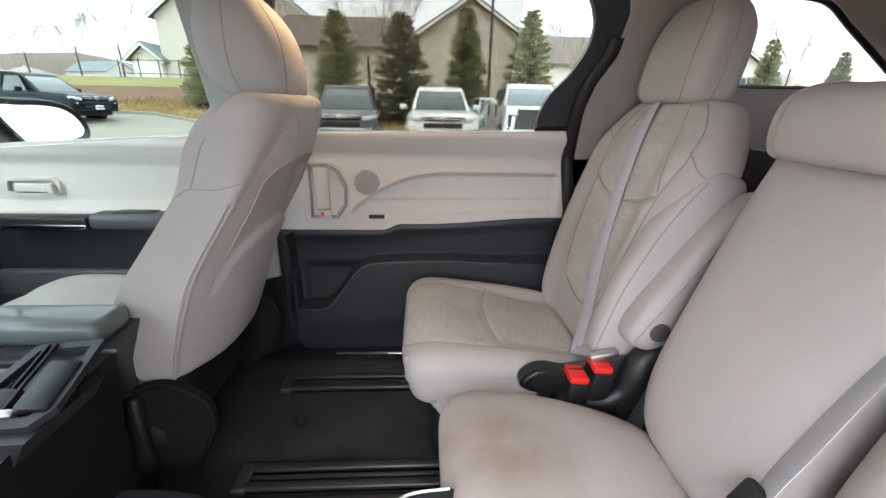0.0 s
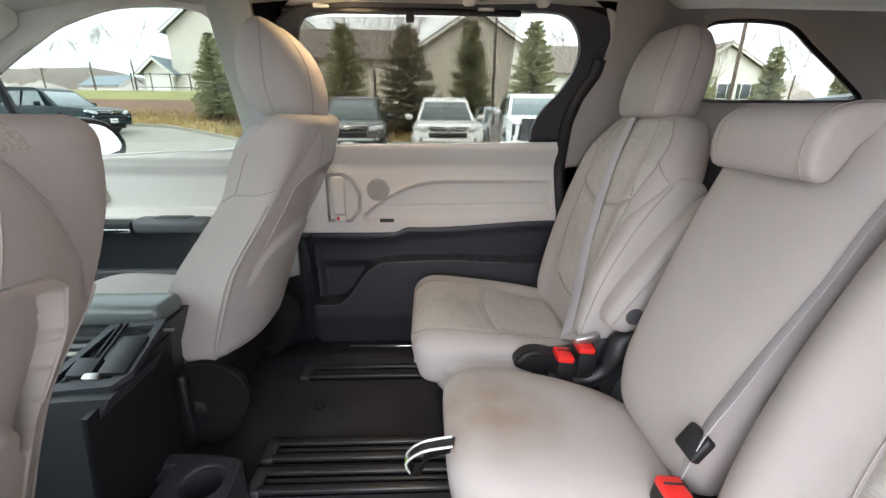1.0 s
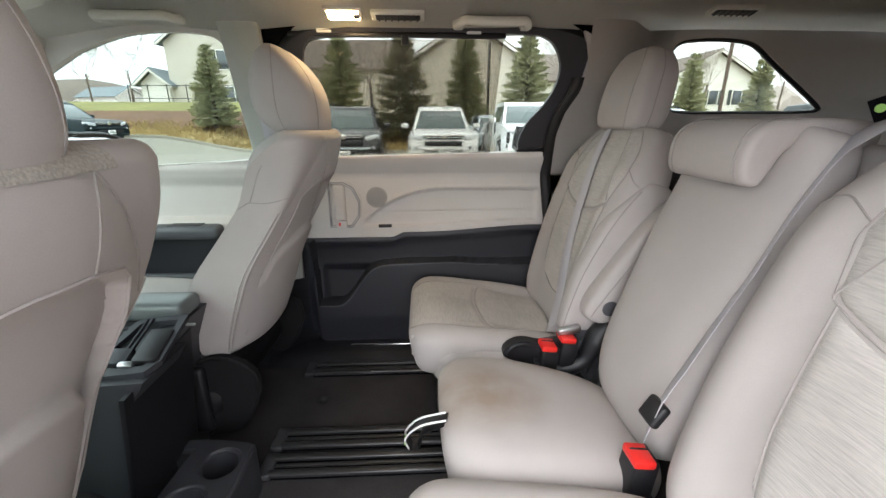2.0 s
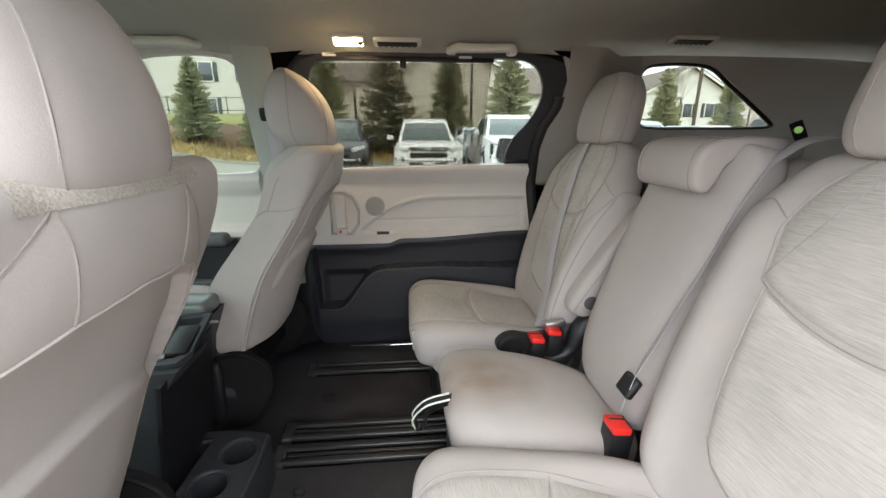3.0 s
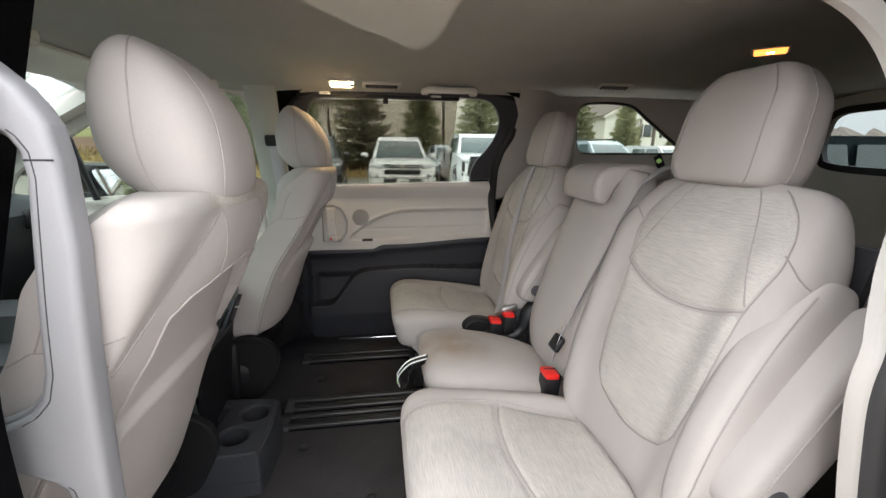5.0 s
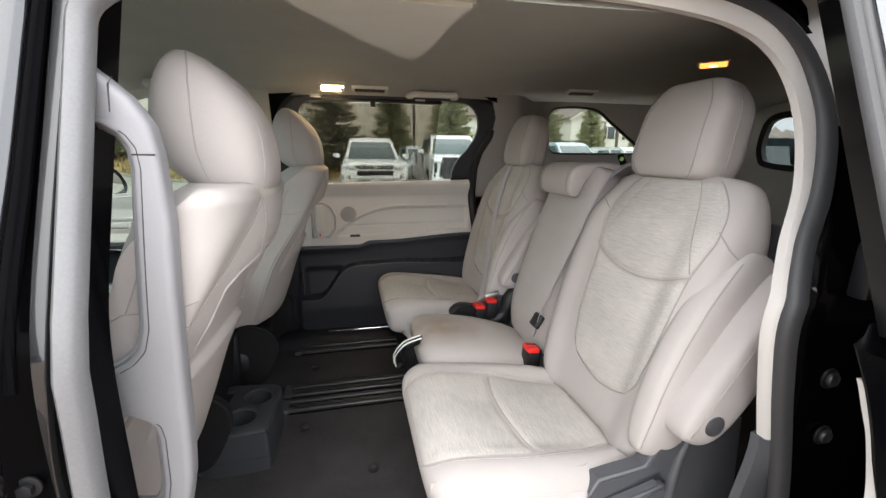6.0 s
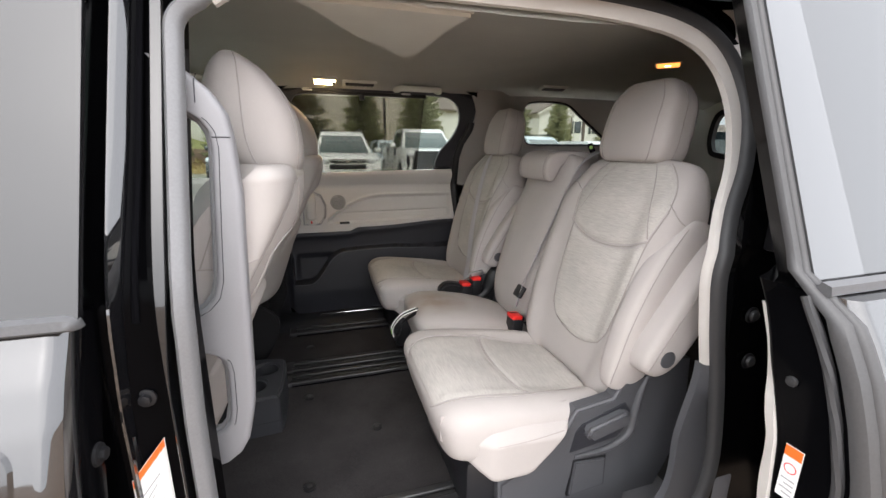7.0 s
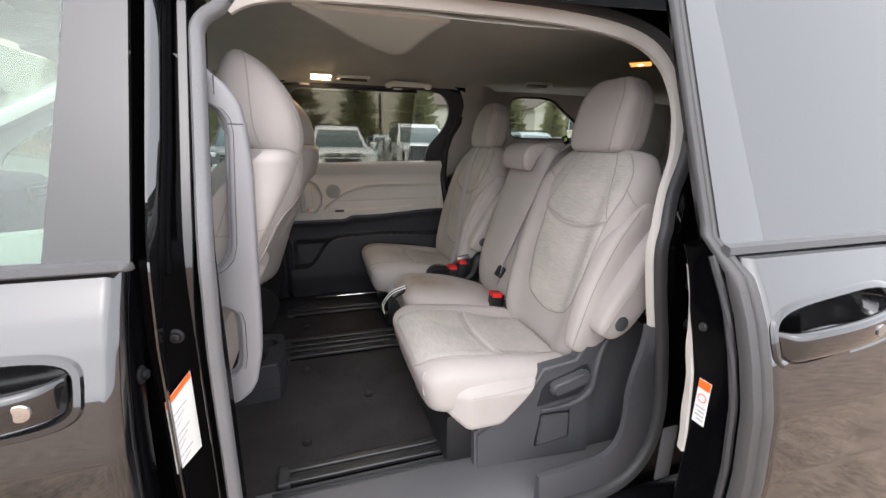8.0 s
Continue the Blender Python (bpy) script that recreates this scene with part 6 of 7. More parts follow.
cu_out = loop2([(-0.585 + CX, 0.37), (-0.42 + CX, 0.36), (-0.385 + CX, 0.39), (-0.382 + CX, 0.57), (-0.41 + CX, 0.62), (-0.585 + CX, 0.625), (-0.60 + CX, 0.5)], 60)
h1 = [(-0.475 + CX + 0.040 * math.cos(a), 0.445 + 0.040 * math.sin(a)) for a in np.linspace(0, 2 * math.pi, 28, endpoint=False)]
h2 = [(-0.445 + CX + 0.040 * math.cos(a), 0.550 + 0.040 * math.sin(a)) for a in np.linspace(0, 2 * math.pi, 28, endpoint=False)]
h3 = [(-0.575 + CX, 0.42), (-0.545 + CX, 0.42), (-0.535 + CX, 0.59), (-0.575 + CX, 0.59)]
cb = plate(cu_out, [h1, h2, h3], lambda a, b: (a, b, 0.560), (0, 0, -0.138))
bmesh.ops.bevel(cb, geom=[e for e in cb.edges if e.calc_face_angle(0) > 1.1 and (e.verts[0].co.z + e.verts[1].co.z) > 1.10], offset=0.008, segments=3, affect="EDGES")
cup = part("cup_unit", cb, CUPM, con, "charcoal rear cup holder unit with two wells")
part("well_floor", plate(cu_out, [], lambda a, b: (a, b, 0.47), (0, 0, -0.004)), DARKER, cup)
part("rear_panel", plate([(0.43, 0.55), (0.66, 0.55), (0.66, 0.86), (0.43, 0.83)], [], lambda a, b: (-0.592 + 0.20 * max(0, b - 0.66), a, b), (-0.01, 0, 0)), DARKER, con)

# ---------- ceiling fittings ----------
def lit_lamp(x, y, z, sx, sy, lens, label, turn):
    t = thing("ceiling_lamp", (x, y, z), label, "ceiling lamp")
    part("housing", box(x, y, z, sx + 0.018, sy + 0.018, 0.016, 0.005, 2, turn), TRIM, t)
    part("lens", box(x, y, z - 0.006, sx, sy, 0.012, 0.003, 2, turn), lens, t, "lit warm lens")
    if sx > sy:
        part("switch", box(x + sx / 2 - 0.007, y - 0.002, z - 0.010, 0.016, sy * 0.5, 0.012, 0.003, 2, turn), DARK, t, "dark rocker switch")
    return t


lit_lamp(-0.205, 1.035, ceil_z(-0.2, 1.035) - 0.004, 0.085, 0.045, LAMP, "small lit rectangular ceiling lamp", rot("X", -14))
RL = (1.16, 0.565)
rl = lit_lamp(RL[0], RL[1], ceil_z(*RL) + 0.005, 0.085, 0.085, LAMP_R, "amber lit rear ceiling lamp", rot("Z", 45))
part("bulb_cover", box(RL[0], RL[1], ceil_z(*RL) - 0.006, 0.022, 0.022, 0.004, 0.003, 2, rot("Z", 45)), LAMP_C, rl, "bright centre of the lamp")


def roof_vent(x, y, label):
    z = ceil_z(x, y) - 0.004
    tm = rot("X", -14)
    t = thing("ceiling_vent", (x, y, z), label, "ceiling vent", "ceiling vents")
    part("frame", box(x, y, z, 0.15, 0.05, 0.014, 0.005, 2, tm), LINING, t)
    part("backing", box(x, y, z - 0.004, 0.125, 0.028, 0.010, 0.002, 1, tm), DARKER, t)
    for k in range(7):
        part("slat", box(x - 0.054 + 0.018 * k, y, z - 0.009, 0.004, 0.028, 0.006, 0.001, 1, tm), DARK, t)


roof_vent(-0.055, 1.05, "slatted air vent in the headliner")
roof_vent(0.93, 1.06, "slatted air vent in the rear headliner")


def grab_handle(x, y, label, s=1):
    z = ceil_z(x, y)
    t = thing("grab_handle", (x, y, z), label, "grab handle", "grab handles")
    yi = y - s * 0.05
    path = [(x - 0.105, y, ceil_z(x, y) - 0.010), (x - 0.100, y - s * 0.02, ceil_z(x, y - s * 0.02) - 0.016), (x - 0.085, yi, ceil_z(x, yi) - 0.020), (x - 0.05, yi - s * 0.004, ceil_z(x, yi) - 0.022), (x + 0.05, yi - s * 0.004, ceil_z(x, yi) - 0.022), (x + 0.085, yi, ceil_z(x, yi) - 0.020), (x + 0.100, y - s * 0.02, ceil_z(x, y - s * 0.02) - 0.016), (x + 0.105, y, ceil_z(x, y) - 0.010)]
    part("bar", tube(spline(path, 48), 0.013, 10), LINING, t)
    for e in (-1, 1):
        part("mount", box(x + e * 0.100, y + s * 0.004, z - 0.008, 0.034, 0.034, 0.026, 0.009, 3), LINING, t)
    # no hollow here: the darker grey plate stands in for shade behind the bar
    part("recess", box(x, y - s * 0.012, z - 0.001, 0.15, 0.045, 0.008, 0.003, 2, rot("X", -s * 14)), TRIM_G, t, "flat grey plate with the recess shade put into its colour")


grab_handle(0.22, 1.09, "grey fold-up grab handle above the door window")
grab_handle(-0.78, 1.08, "grey fold-up grab handle above the front window")

# assist grip on the near pillar
gp = thing("assist_grip", (-0.42, -0.26, 0.8), "long grey plastic assist grip on the door pillar", "grab handle")
def grip_y(a, b):
    return -0.222 + 0.10 * 0.04 * math.log(1 + math.exp((b - 1.15) / 0.04)) + 0.3 * max(0, -0.44 - a)


def grip_rear(z):
    """The bar's edge towards the cabin."""
    return float(np.interp(z, [0.785, 0.796, 0.808, 0.823, 0.845, 0.875, 0.91, 0.96, 1.06, 1.18, 1.27, 1.355, 1.39, 1.408, 1.425, 1.447, 1.465, 1.478], [-0.50, -0.465, -0.437, -0.417, -0.404, -0.397, -0.390, -0.386, -0.382, -0.378, -0.375, -0.380, -0.386, -0.396, -0.408, -0.432, -0.455, -0.50]))


def grip_front(z):
    """Its edge along the two windows; between and beyond them it runs on as webs to the pillar."""
    return float(np.interp(z, [0.855, 0.859, 0.863, 0.870, 0.885, 0.91, 0.98, 1.0, 1.012, 1.018, 1.021, 1.024, 1.050, 1.065, 1.080, 1.093, 1.11, 1.14, 1.25, 1.34, 1.365, 1.382, 1.393, 1.399, 1.402], [-0.54, -0.48, -0.457, -0.443, -0.432, -0.427, -0.4245, -0.4275, -0.438, -0.455, -0.48, -0.54, -0.54, -0.50, -0.468, -0.446, -0.431, -0.423, -0.4165, -0.411, -0.414, -0.425, -0.443, -0.475, -0.54]))


grip_rows = []
for z in np.linspace(0.786, 1.477, 360):
    lo, hi = min(grip_front(z), grip_rear(z) - 0.012), grip_rear(z)
    xs = [lo + (hi - lo) * (0.5 - 0.5 * math.cos(math.pi * k / 17)) for k in range(18)]
    ease = [0.009 * (1 - math.sqrt(1 - max(0.0, 1 - min(x - lo, hi - x) / 0.009) ** 2)) for x in xs]
    grip_rows.append([(x, grip_y(x, z) + e, z) for x, e in zip(xs, ease)] + [(x, grip_y(x, z) + 0.034 - e, z) for x, e in zip(xs[::-1], ease[::-1])])
gb = bmesh.new()
gv = grid_faces(gb, grip_rows, wrap=True)
gb.faces.new(gv[0])
gb.faces.new(gv[-1])
bar = part("bar", gb, GRIPM, gp)
for z0, z1 in ((1.062, 1.397), (0.862, 1.017)):
    part("inner_rim", tube([(grip_front(z) - 0.001, grip_y(grip_front(z), z) + 0.018, z) for z in np.linspace(z0, z1, 70)], 0.006, 8), GRIPM, gp)
    part("joint_line", tube([(grip_front(z) + 0.011, grip_y(grip_front(z) + 0.011, z) + 0.0004, z) for z in np.linspace(z0 + 0.02, z1 - 0.012, 60)], 0.0009, 5), DARK, gp)
part("joint_line", tube([(-0.408, grip_y(-0.388, 1.357) + 0.0002, 1.357), (-0.383, grip_y(-0.37, 1.357) + 0.0002, 1.357), (-0.3835, grip_y(-0.37, 1.357) + 0.0005, 1.357)], 0.0011, 6), DARK, gp)
part("joint_line", tube([(-0.425, grip_y(-0.42, 1.41) + 0.0002, 1.405), (-0.424, grip_y(-0.42, 1.44) + 0.0002, 1.437), (-0.422, grip_y(-0.42, 1.45) + 0.006, 1.446)], 0.0011, 6), DARK, gp)

# ---------- belts and buckles ----------
def buckle(x, y, z, label, turn):
    t = thing("buckle", (x, y, z - 0.06), label, "seat belt buckle", "belt buckles")
    part("case", box(x, y, z - 0.035, 0.046, 0.055, 0.085, 0.007, 3, turn), DARKER, t)
    part("button", box(x - 0.003, y - 0.004, z + 0.004, 0.040, 0.050, 0.016, 0.004, 2, turn), RED, t, "red release button")
    part("slot", box(x - 0.001, y + 0.004, z + 0.012, 0.034, 0.004, 0.003, 0.001, 1, turn), DARKER, t)
    part("stalk", tube(spline([(x + 0.01, y, z - 0.07), (x + 0.04, y, z - 0.12), (x + 0.07, y, z - 0.15)], 10), 0.012, 8), DARKER, t)


buckle(0.395, 0.333, 0.752, "black belt buckle with red button beside the middle seat", rot("Y", 6))
buckle(0.391, 0.716, 0.776, "black belt buckle with red button on the far seat", rot("Y", 6))
buckle(0.340, 0.710, 0.756, "second black belt buckle with red button", rot("Y", 6))
fb = thing("seat_belt", (0.6, 0.96, 1.30), "grey seat belt fastened across the far seat", "seat belt", "seat belts")
bw = []
for v, y in spline([(0.985, 1.03), (0.93, 1.01), (0.8, 0.975), (0.6, 0.935), (0.4, 0.895), (0.2, 0.845), (0.09, 0.815)], 40):
    bw.append(near_back.point((y - 0.985) / 0.24, v, 1, 0.008) + Vector((0, 0.925, 0)))
part("webbing", strap(bw + [Vector((0.397, 0.725, 0.800))], 0.046, 0.0016, [(-0.15, 0.87, -0.47)] * 41), BELT, fb)
part("tongue", box(0.396, 0.718, 0.797, 0.062, 0.020, 0.022, 0.005, 3, rot("Y", -12)), STEEL, fb, "steel latch tongue")
nb = thing("seat_belt", (0.7, 0.3, 1.28), "grey seat belt over the shoulder of the middle seat", "seat belt", "seat belts")
part("webbing", strap(spline([(0.80, 0.20, 1.295), (0.73, 0.275, 1.335), (0.67, 0.315, 1.335), (0.626, 0.330, 1.304), (0.601, 0.333, 1.272), (0.563, 0.335, 1.195), (0.530, 0.336, 1.11), (0.490, 0.338, 1.02), (0.455, 0.338, 0.94), (0.423, 0.338, 0.87), (0.402, 0.337, 0.79)], 60), 0.048, 0.0016, [(0.1 + 0.50 * min(1.0, 2.4 * q), 1.0 - 0.21 * min(1.0, 2.4 * q), 0.1 - 0.15 * q) for q in np.linspace(0, 1, 60)]), BELT, nb)
part("tongue", box(0.410, 0.337, 0.845, 0.018, 0.046, 0.045, 0.006, 3, rot("Y", 30)), DARKER, nb, "black latch tongue")
part("belt_clip", box(0.468, 0.39, 0.83, 0.02, 0.05, 0.05, 0.006, 2), DARKER, nb, "black belt clip")

# belt and anchor on the far pillar
pb = thing("seat_belt", (-0.5, 1.19, 1.0), "grey front seat belt hanging on the far pillar", "seat belt", "seat belts")
part("webbing", strap([(-0.50, far_y(z) - 0.034, z) for z in np.linspace(0.95, 1.40, 16)], 0.046, 0.0016, (1, 0, 0)), BELT, pb)
part("guide", box(-0.50, far_y(1.40) - 0.030, 1.405, 0.07, 0.02, 0.045, 0.008, 2, rot("X", 20)), DARKER, pb, "black belt guide")
# overhead console at the front
oc = thing("overhead_console", (-0.98, YC, 1.55), "pale overhead console with map lamps", "overhead console")
part("body", box(-0.98, YC, ceil_z(-0.98, YC) - 0.014, 0.20, 0.16, 0.035, 0.012, 3), LINING, oc)
for s_ in (-1, 1):
    part("map_lamp", box(-0.95, YC + s_ * 0.05, ceil_z(-0.95, YC) - 0.033, 0.06, 0.03, 0.006, 0.002), LAMP_OFF, oc)
    vz = thing("sun_visor", (-1.05, YC + s_ * 0.33, 1.55), "pale cloth sun visor folded against the headliner", "sun visor", "sun visors")
    part("panel", box(-1.02, YC + s_ * 0.33, ceil_z(-1.02, YC + s_ * 0.33) - 0.016, 0.17, 0.36, 0.016, 0.007, 3, rot("Y", -14)), LINING, vz)
# pull strap with a tag on the middle seat
ps = thing("pull_strap", (0.01, 0.46, 0.70), "black and white pull strap with a small green tag", "pull strap")
part("loop", strap(spline([(0.05, 0.405, 0.79), (0.0, 0.42, 0.765), (-0.03, 0.45, 0.71), (-0.025, 0.47, 0.665), (-0.005, 0.46, 0.675), (0.0, 0.435, 0.73), (0.045, 0.41, 0.775)], 36), 0.022, 0.002, (0.3, 0.9, 0.2)), DARKER, ps)
for k_ in (-1, 1):
    part("edge_line", tube([Vector(q_) + Vector((-0.004, 0.011 * k_, 0.002)) for q_ in spline([(0.05, 0.405, 0.79), (0.0, 0.42, 0.765), (-0.03, 0.45, 0.71), (-0.025, 0.47, 0.665)], 20)], 0.0022, 5), WHITE, ps)
part("tag", cyl((-0.036, 0.458, 0.69), 0.010, 0.003, "X", 16), GREENTAG, ps, "round green tag")

# printed tag sewn on the shoulder belt
tag = part("belt_tag", box(0.648, 0.328, 1.349, 0.003, 0.019, 0.032, 0.001, 1, rot("Z", 48) @ rot("X", -25)), GAPBLACK, nb, "black sewn belt tag")
mark = cyl((0, 0, 0), 0.0060, 0.002, "X", 18)
mark.transform(Matrix.Translation((0.6465, 0.3265, 1.350)) @ rot("Z", 48))
part("tag_mark", mark, GREENTAG, tag, "green oval print")

# ---------- outside ----------
def ground_z(x, y):
    """The lot lies level; beyond the verge, and towards the van's front, the land climbs."""
    rise = 0.68 * smooth01(9, 18.7, y) + 0.6 * smooth01(24, 32, y)
    return 0.9 * smooth01(19.5, 25, y) + 0.6 * smooth01(24, 34, y) + rise * smooth01(-7, -12, x)


def strip(name, y0, y1, material, label, lift=0.0, nx=240, ny=16, x0=-120, x1=140):
    bm = bmesh.new()
    grid_faces(bm, [[(x, y, ground_z(x, y) + lift) for y in np.linspace(y0, y1, ny)] for x in np.linspace(x0, x1, nx)])
    return tagged(part(name, bm, material), label, "ground", kind="structure")


gs = bmesh.new()
ys_ = [-400, -100, -40, -10, 0, 6, 12, 16, 19.5, 21, 22.5, 24, 26, 28, 31, 34, 40, 60, 120, 400]
grid_faces(gs, [[(x, y, ground_z(x, y) - 0.004 - 0.15 * smooth01(5.2, 7, y) * smooth01(130, 100, abs(x)) * smooth01(60, 50, y)) for y in ys_] for x in list(np.linspace(-400, -40, 12)) + list(np.linspace(-38, 20, 59)) + list(np.linspace(30, 400, 14))])
tagged(part("ground", gs, ASPHALT), "brown-grey asphalt parking lot", "ground", kind="structure")
strip("lot_far", 5.0, 18.6, LOT, "pale worn concrete of the far lot", 0.004)
strip("verge", 18.75, 21.5, DRYGRASS, "strip of dry tan grass", 0.05)
strip("mulch_bank", 21.5, 27.5, MULCH, "brown mulch bank under the spruces", 0.01)
strip("lawn", 27.5, 60, LAWN, "faded green-yellow lawn", 0.01)
tagged(part("kerb", sweep([(-0.08, -0.03), (-0.08, 0.11), (-0.06, 0.13), (0.08, 0.13), (0.08, -0.03)], [(x, 18.68, ground_z(x, 18.68)) for x in np.linspace(-120, 140, 240)], [((0, 1, 0), (0, 0, 1))] * 240), LOT), "pale concrete kerb along the verge", "kerb", kind="structure")


# ---------- parked cars ----------
def parked_car(name, label, paint, m, kind="suv", group="parked cars"):
    """Built with its front at y = 0 facing -y, then set down at m."""
    t = thing(name, (0, 0, 0), label, "car", group)
    L, W, H, belt, hood = {"suv": (4.8, 1.92, 1.80, 1.18, 1.12), "pickup": (5.9, 2.04, 1.97, 1.34, 1.26), "cross": (4.6, 1.86, 1.66, 1.05, 1.00)}[kind]
    arch, tyre = (0.93, 0.42) if kind == "pickup" else (0.79, 0.38)
    body = plate([(0.04, 0.42), (0.0, 0.62), (0.02, 0.85), (0.10, hood - 0.10), (0.28, hood - 0.03), (1.25, belt - 0.02), (L - 0.2, belt), (L - 0.02, belt - 0.12), (L, 0.6), (L - 0.1, 0.42), (L - 0.50, 0.40), (L - 0.58, arch - 0.14), (L - 0.95, arch), (L - 1.32, arch - 0.14), (L - 1.40, 0.38), (1.46, 0.38), (1.38, arch - 0.14), (1.0, arch), (0.62, arch - 0.14), (0.54, 0.40)], [], lambda a, b: (-W / 2 + (0.05 if b > 0.9 else 0), a, b), (W, 0, 0))
    bmesh.ops.bevel(body, geom=[e for e in body.edges if e.calc_face_angle(0) > 0.9], offset=0.06, segments=3, affect="EDGES")
    for v in body.verts:
        f = smooth01(0.7, 0.0, v.co.y)
        v.co.x *= 1 - 0.07 * f
        v.co.x *= 1 - 0.06 * smooth01(0.85, 1.2, v.co.z)
    part("body", body, paint, t)
    y0, y1 = 1.25, (L - 0.15 if kind != "pickup" else 3.9)
    cab = bmesh.new()
    wb, wt = W / 2 - 0.15, W / 2 - 0.32
    P = [(y0, belt - 0.05, wb), (y0 + 0.70, H - 0.10, wt), (y0 + 0.95, H - 0.02, wt - 0.02), (y1 - 0.7, H, wt - 0.02), (y1 - 0.22, H - 0.08, wt), (y1, belt - 0.05, wb)]
    grid_faces(cab, [[(-w, y, belt - 0.06), (-w * 1.0, y, z), (w * 1.0, y, z), (w, y, belt - 0.06)] for y, z, w in P])
    bmesh.ops.holes_fill(cab, edges=cab.edges[:])
    part("cabin", cab, paint, t)
    part("windscreen", plate([(-wb + 0.10, 0.06), (wb - 0.10, 0.06), (wt - 0.06, 0.92), (-wt + 0.06, 0.92)], [], lambda a, b: (a, y0 - 0.012 + 0.70 * b, belt - 0.05 + (H - 0.05 - belt) * b), (0, 0.01, 0.0)), CARGLASS, t, "pale reflecting windscreen")
    for s in (-1, 1):
        for q0, q1 in ((y0 + 0.42, y0 + 1.35), (y0 + 1.42, y0 + 2.15)) + (((y0 + 2.22, y1 - 0.35),) if kind == "suv" else ()):
            part("side_window", plate([(q0, belt), (q1, belt), (q1 - 0.05, H - 0.14), (q0 + (0.35 if q0 < y0 + 0.5 else 0.02), H - 0.14)], [], lambda a, b: (s * (wb + 0.012 - (wb - wt) * (b - belt) / (H - 0.1 - belt)), a, b), (-s * 0.01, 0, 0)), CARGLASS, t)
        mi = part("mirror", box(s * (W / 2 + 0.08), y0 + 0.45, belt + 0.06, 0.21, 0.10, 0.14, 0.049, 4), paint, t)
        part("headlight", box(s * (W / 2 - 0.26), 0.10, hood - 0.16, 0.38, 0.14, 0.12, 0.045, 3, rot("Z", s * 22) @ rot("Y", -s * 8)), HEADLAMP, t, "clear headlight")
        fog = part("fog_recess", box(s * (W / 2 - 0.20), 0.065, 0.70, 0.24, 0.10, 0.11, 0.035, 3, rot("Z", s * 16)), DARKER, t, "black fog lamp recess")
        part("fog_light", cyl((s * (W / 2 - 0.22), 0.010, 0.70), 0.035, 0.03, "Y", 16, bevel=0.006), HEADLAMP, fog)
        if kind == "suv":
            part("roof_rail", tube(spline([(s * (wt - 0.06), y0 + 1.0, H - 0.02), (s * (wt - 0.06), y0 + 1.15, H + 0.05), (s * (wt - 0.06), y1 - 0.9, H + 0.06), (s * (wt - 0.06), y1 - 0.7, H)], 20), 0.022, 8), DARKER, t)
        for wy in (1.0, L - 0.95):
            wh = part("wheel", cyl((s * (W / 2 - 0.12), wy, tyre), tyre, 0.24, "X", 30, bevel=0.03), TYRE, t, "black tyre")
            part("rim", cyl((s * (W / 2 - 0.005), wy, tyre), tyre * 0.66, 0.03, "X", 24, bevel=0.008), STEEL, wh)
            for k in range(5):
                a = k * 1.2566
                part("spoke_gap", box(s * (W / 2 + 0.012), wy + 0.15 * math.cos(a), tyre + 0.15 * math.sin(a), 0.008, 0.07, 0.07, 0.01), DARKER, wh)
    if kind == "pickup":
        for s in (-1, 1):
            part("corner_vent", box(s * (W / 2 - 0.13), 0.03, 0.93, 0.09, 0.10, 0.30, 0.02, 2, rot("Z", s * 14)), DARKER, t, "black corner vent")
            part("door_gap", box(s * (W / 2 - 0.045), 2.02, 0.92, 0.05, 0.012, 0.80, 0.002), DARKER, t)
            part("door_gap", box(s * (W / 2 - 0.045), 3.72, 0.92, 0.05, 0.016, 0.80, 0.002), DARKER, t)
        part("grille_frame", ring_band([(-0.66, 0.54), (0.66, 0.54), (0.79, 0.74), (0.71, hood - 0.03), (-0.71, hood - 0.03), (-0.79, 0.74)], [(-0.62, 0.57), (0.62, 0.57), (0.74, 0.74), (0.66, hood - 0.06), (-0.66, hood - 0.06), (-0.74, 0.74)], lambda a, b: (a, -0.05, b), lambda a, b: (a, 0.02, b)), STEEL, t, "silver grille frame")
        grl = part("grille", plate([(-0.62, 0.56), (0.62, 0.56), (0.74, 0.74), (0.66, hood - 0.05), (-0.66, hood - 0.05), (-0.74, 0.74)], [], lambda a, b: (a, -0.03, b), (0, 0.1, 0)), DARKER, t, "black mesh grille")
        for r_ in range(10):
            for c_ in range(9):
                part("mesh_cell", cyl((-0.56 + 0.14 * c_ + 0.07 * (r_ % 2) - 0.035, -0.034, 0.62 + 0.064 * r_), 0.027, 0.008, "Y", 6), BASEP, grl)
    else:
        gz = hood - 0.15
        grl = part("grille", plate([(-0.44, gz - 0.05), (0.44, gz - 0.05), (0.52, gz + 0.045), (-0.52, gz + 0.045)], [], lambda a, b: (a, -0.004, b), (0, 0.08, 0)), DARKER, t, "black upper grille")
        part("grille_bar", box(0, -0.012, gz + 0.045, 1.02, 0.03, 0.022, 0.008), CHROME, grl, "chrome bar")
        part("grille_bar", box(0, -0.012, gz - 0.005, 0.94, 0.03, 0.020, 0.008), CHROME, grl, "chrome bar")
        part("badge", cyl((0, -0.026, gz + 0.01), 0.07, 0.02, "Y", 24, bevel=0.004), CHROME, grl)
        part("middle_grille", box(0, -0.004, gz - 0.16, 0.96, 0.06, 0.12, 0.025, 3), DARKER, t, "black middle grille")
        part("bumper", box(0, 0.005, 0.685, 1.30, 0.12, 0.065, 0.03, 3), paint if paint is not CARBLACK else CARSILVER, t)
        part("lower_grille", box(0, -0.025, 0.575, 1.02, 0.06, 0.11, 0.03), DARKER, t, "black lower grille")
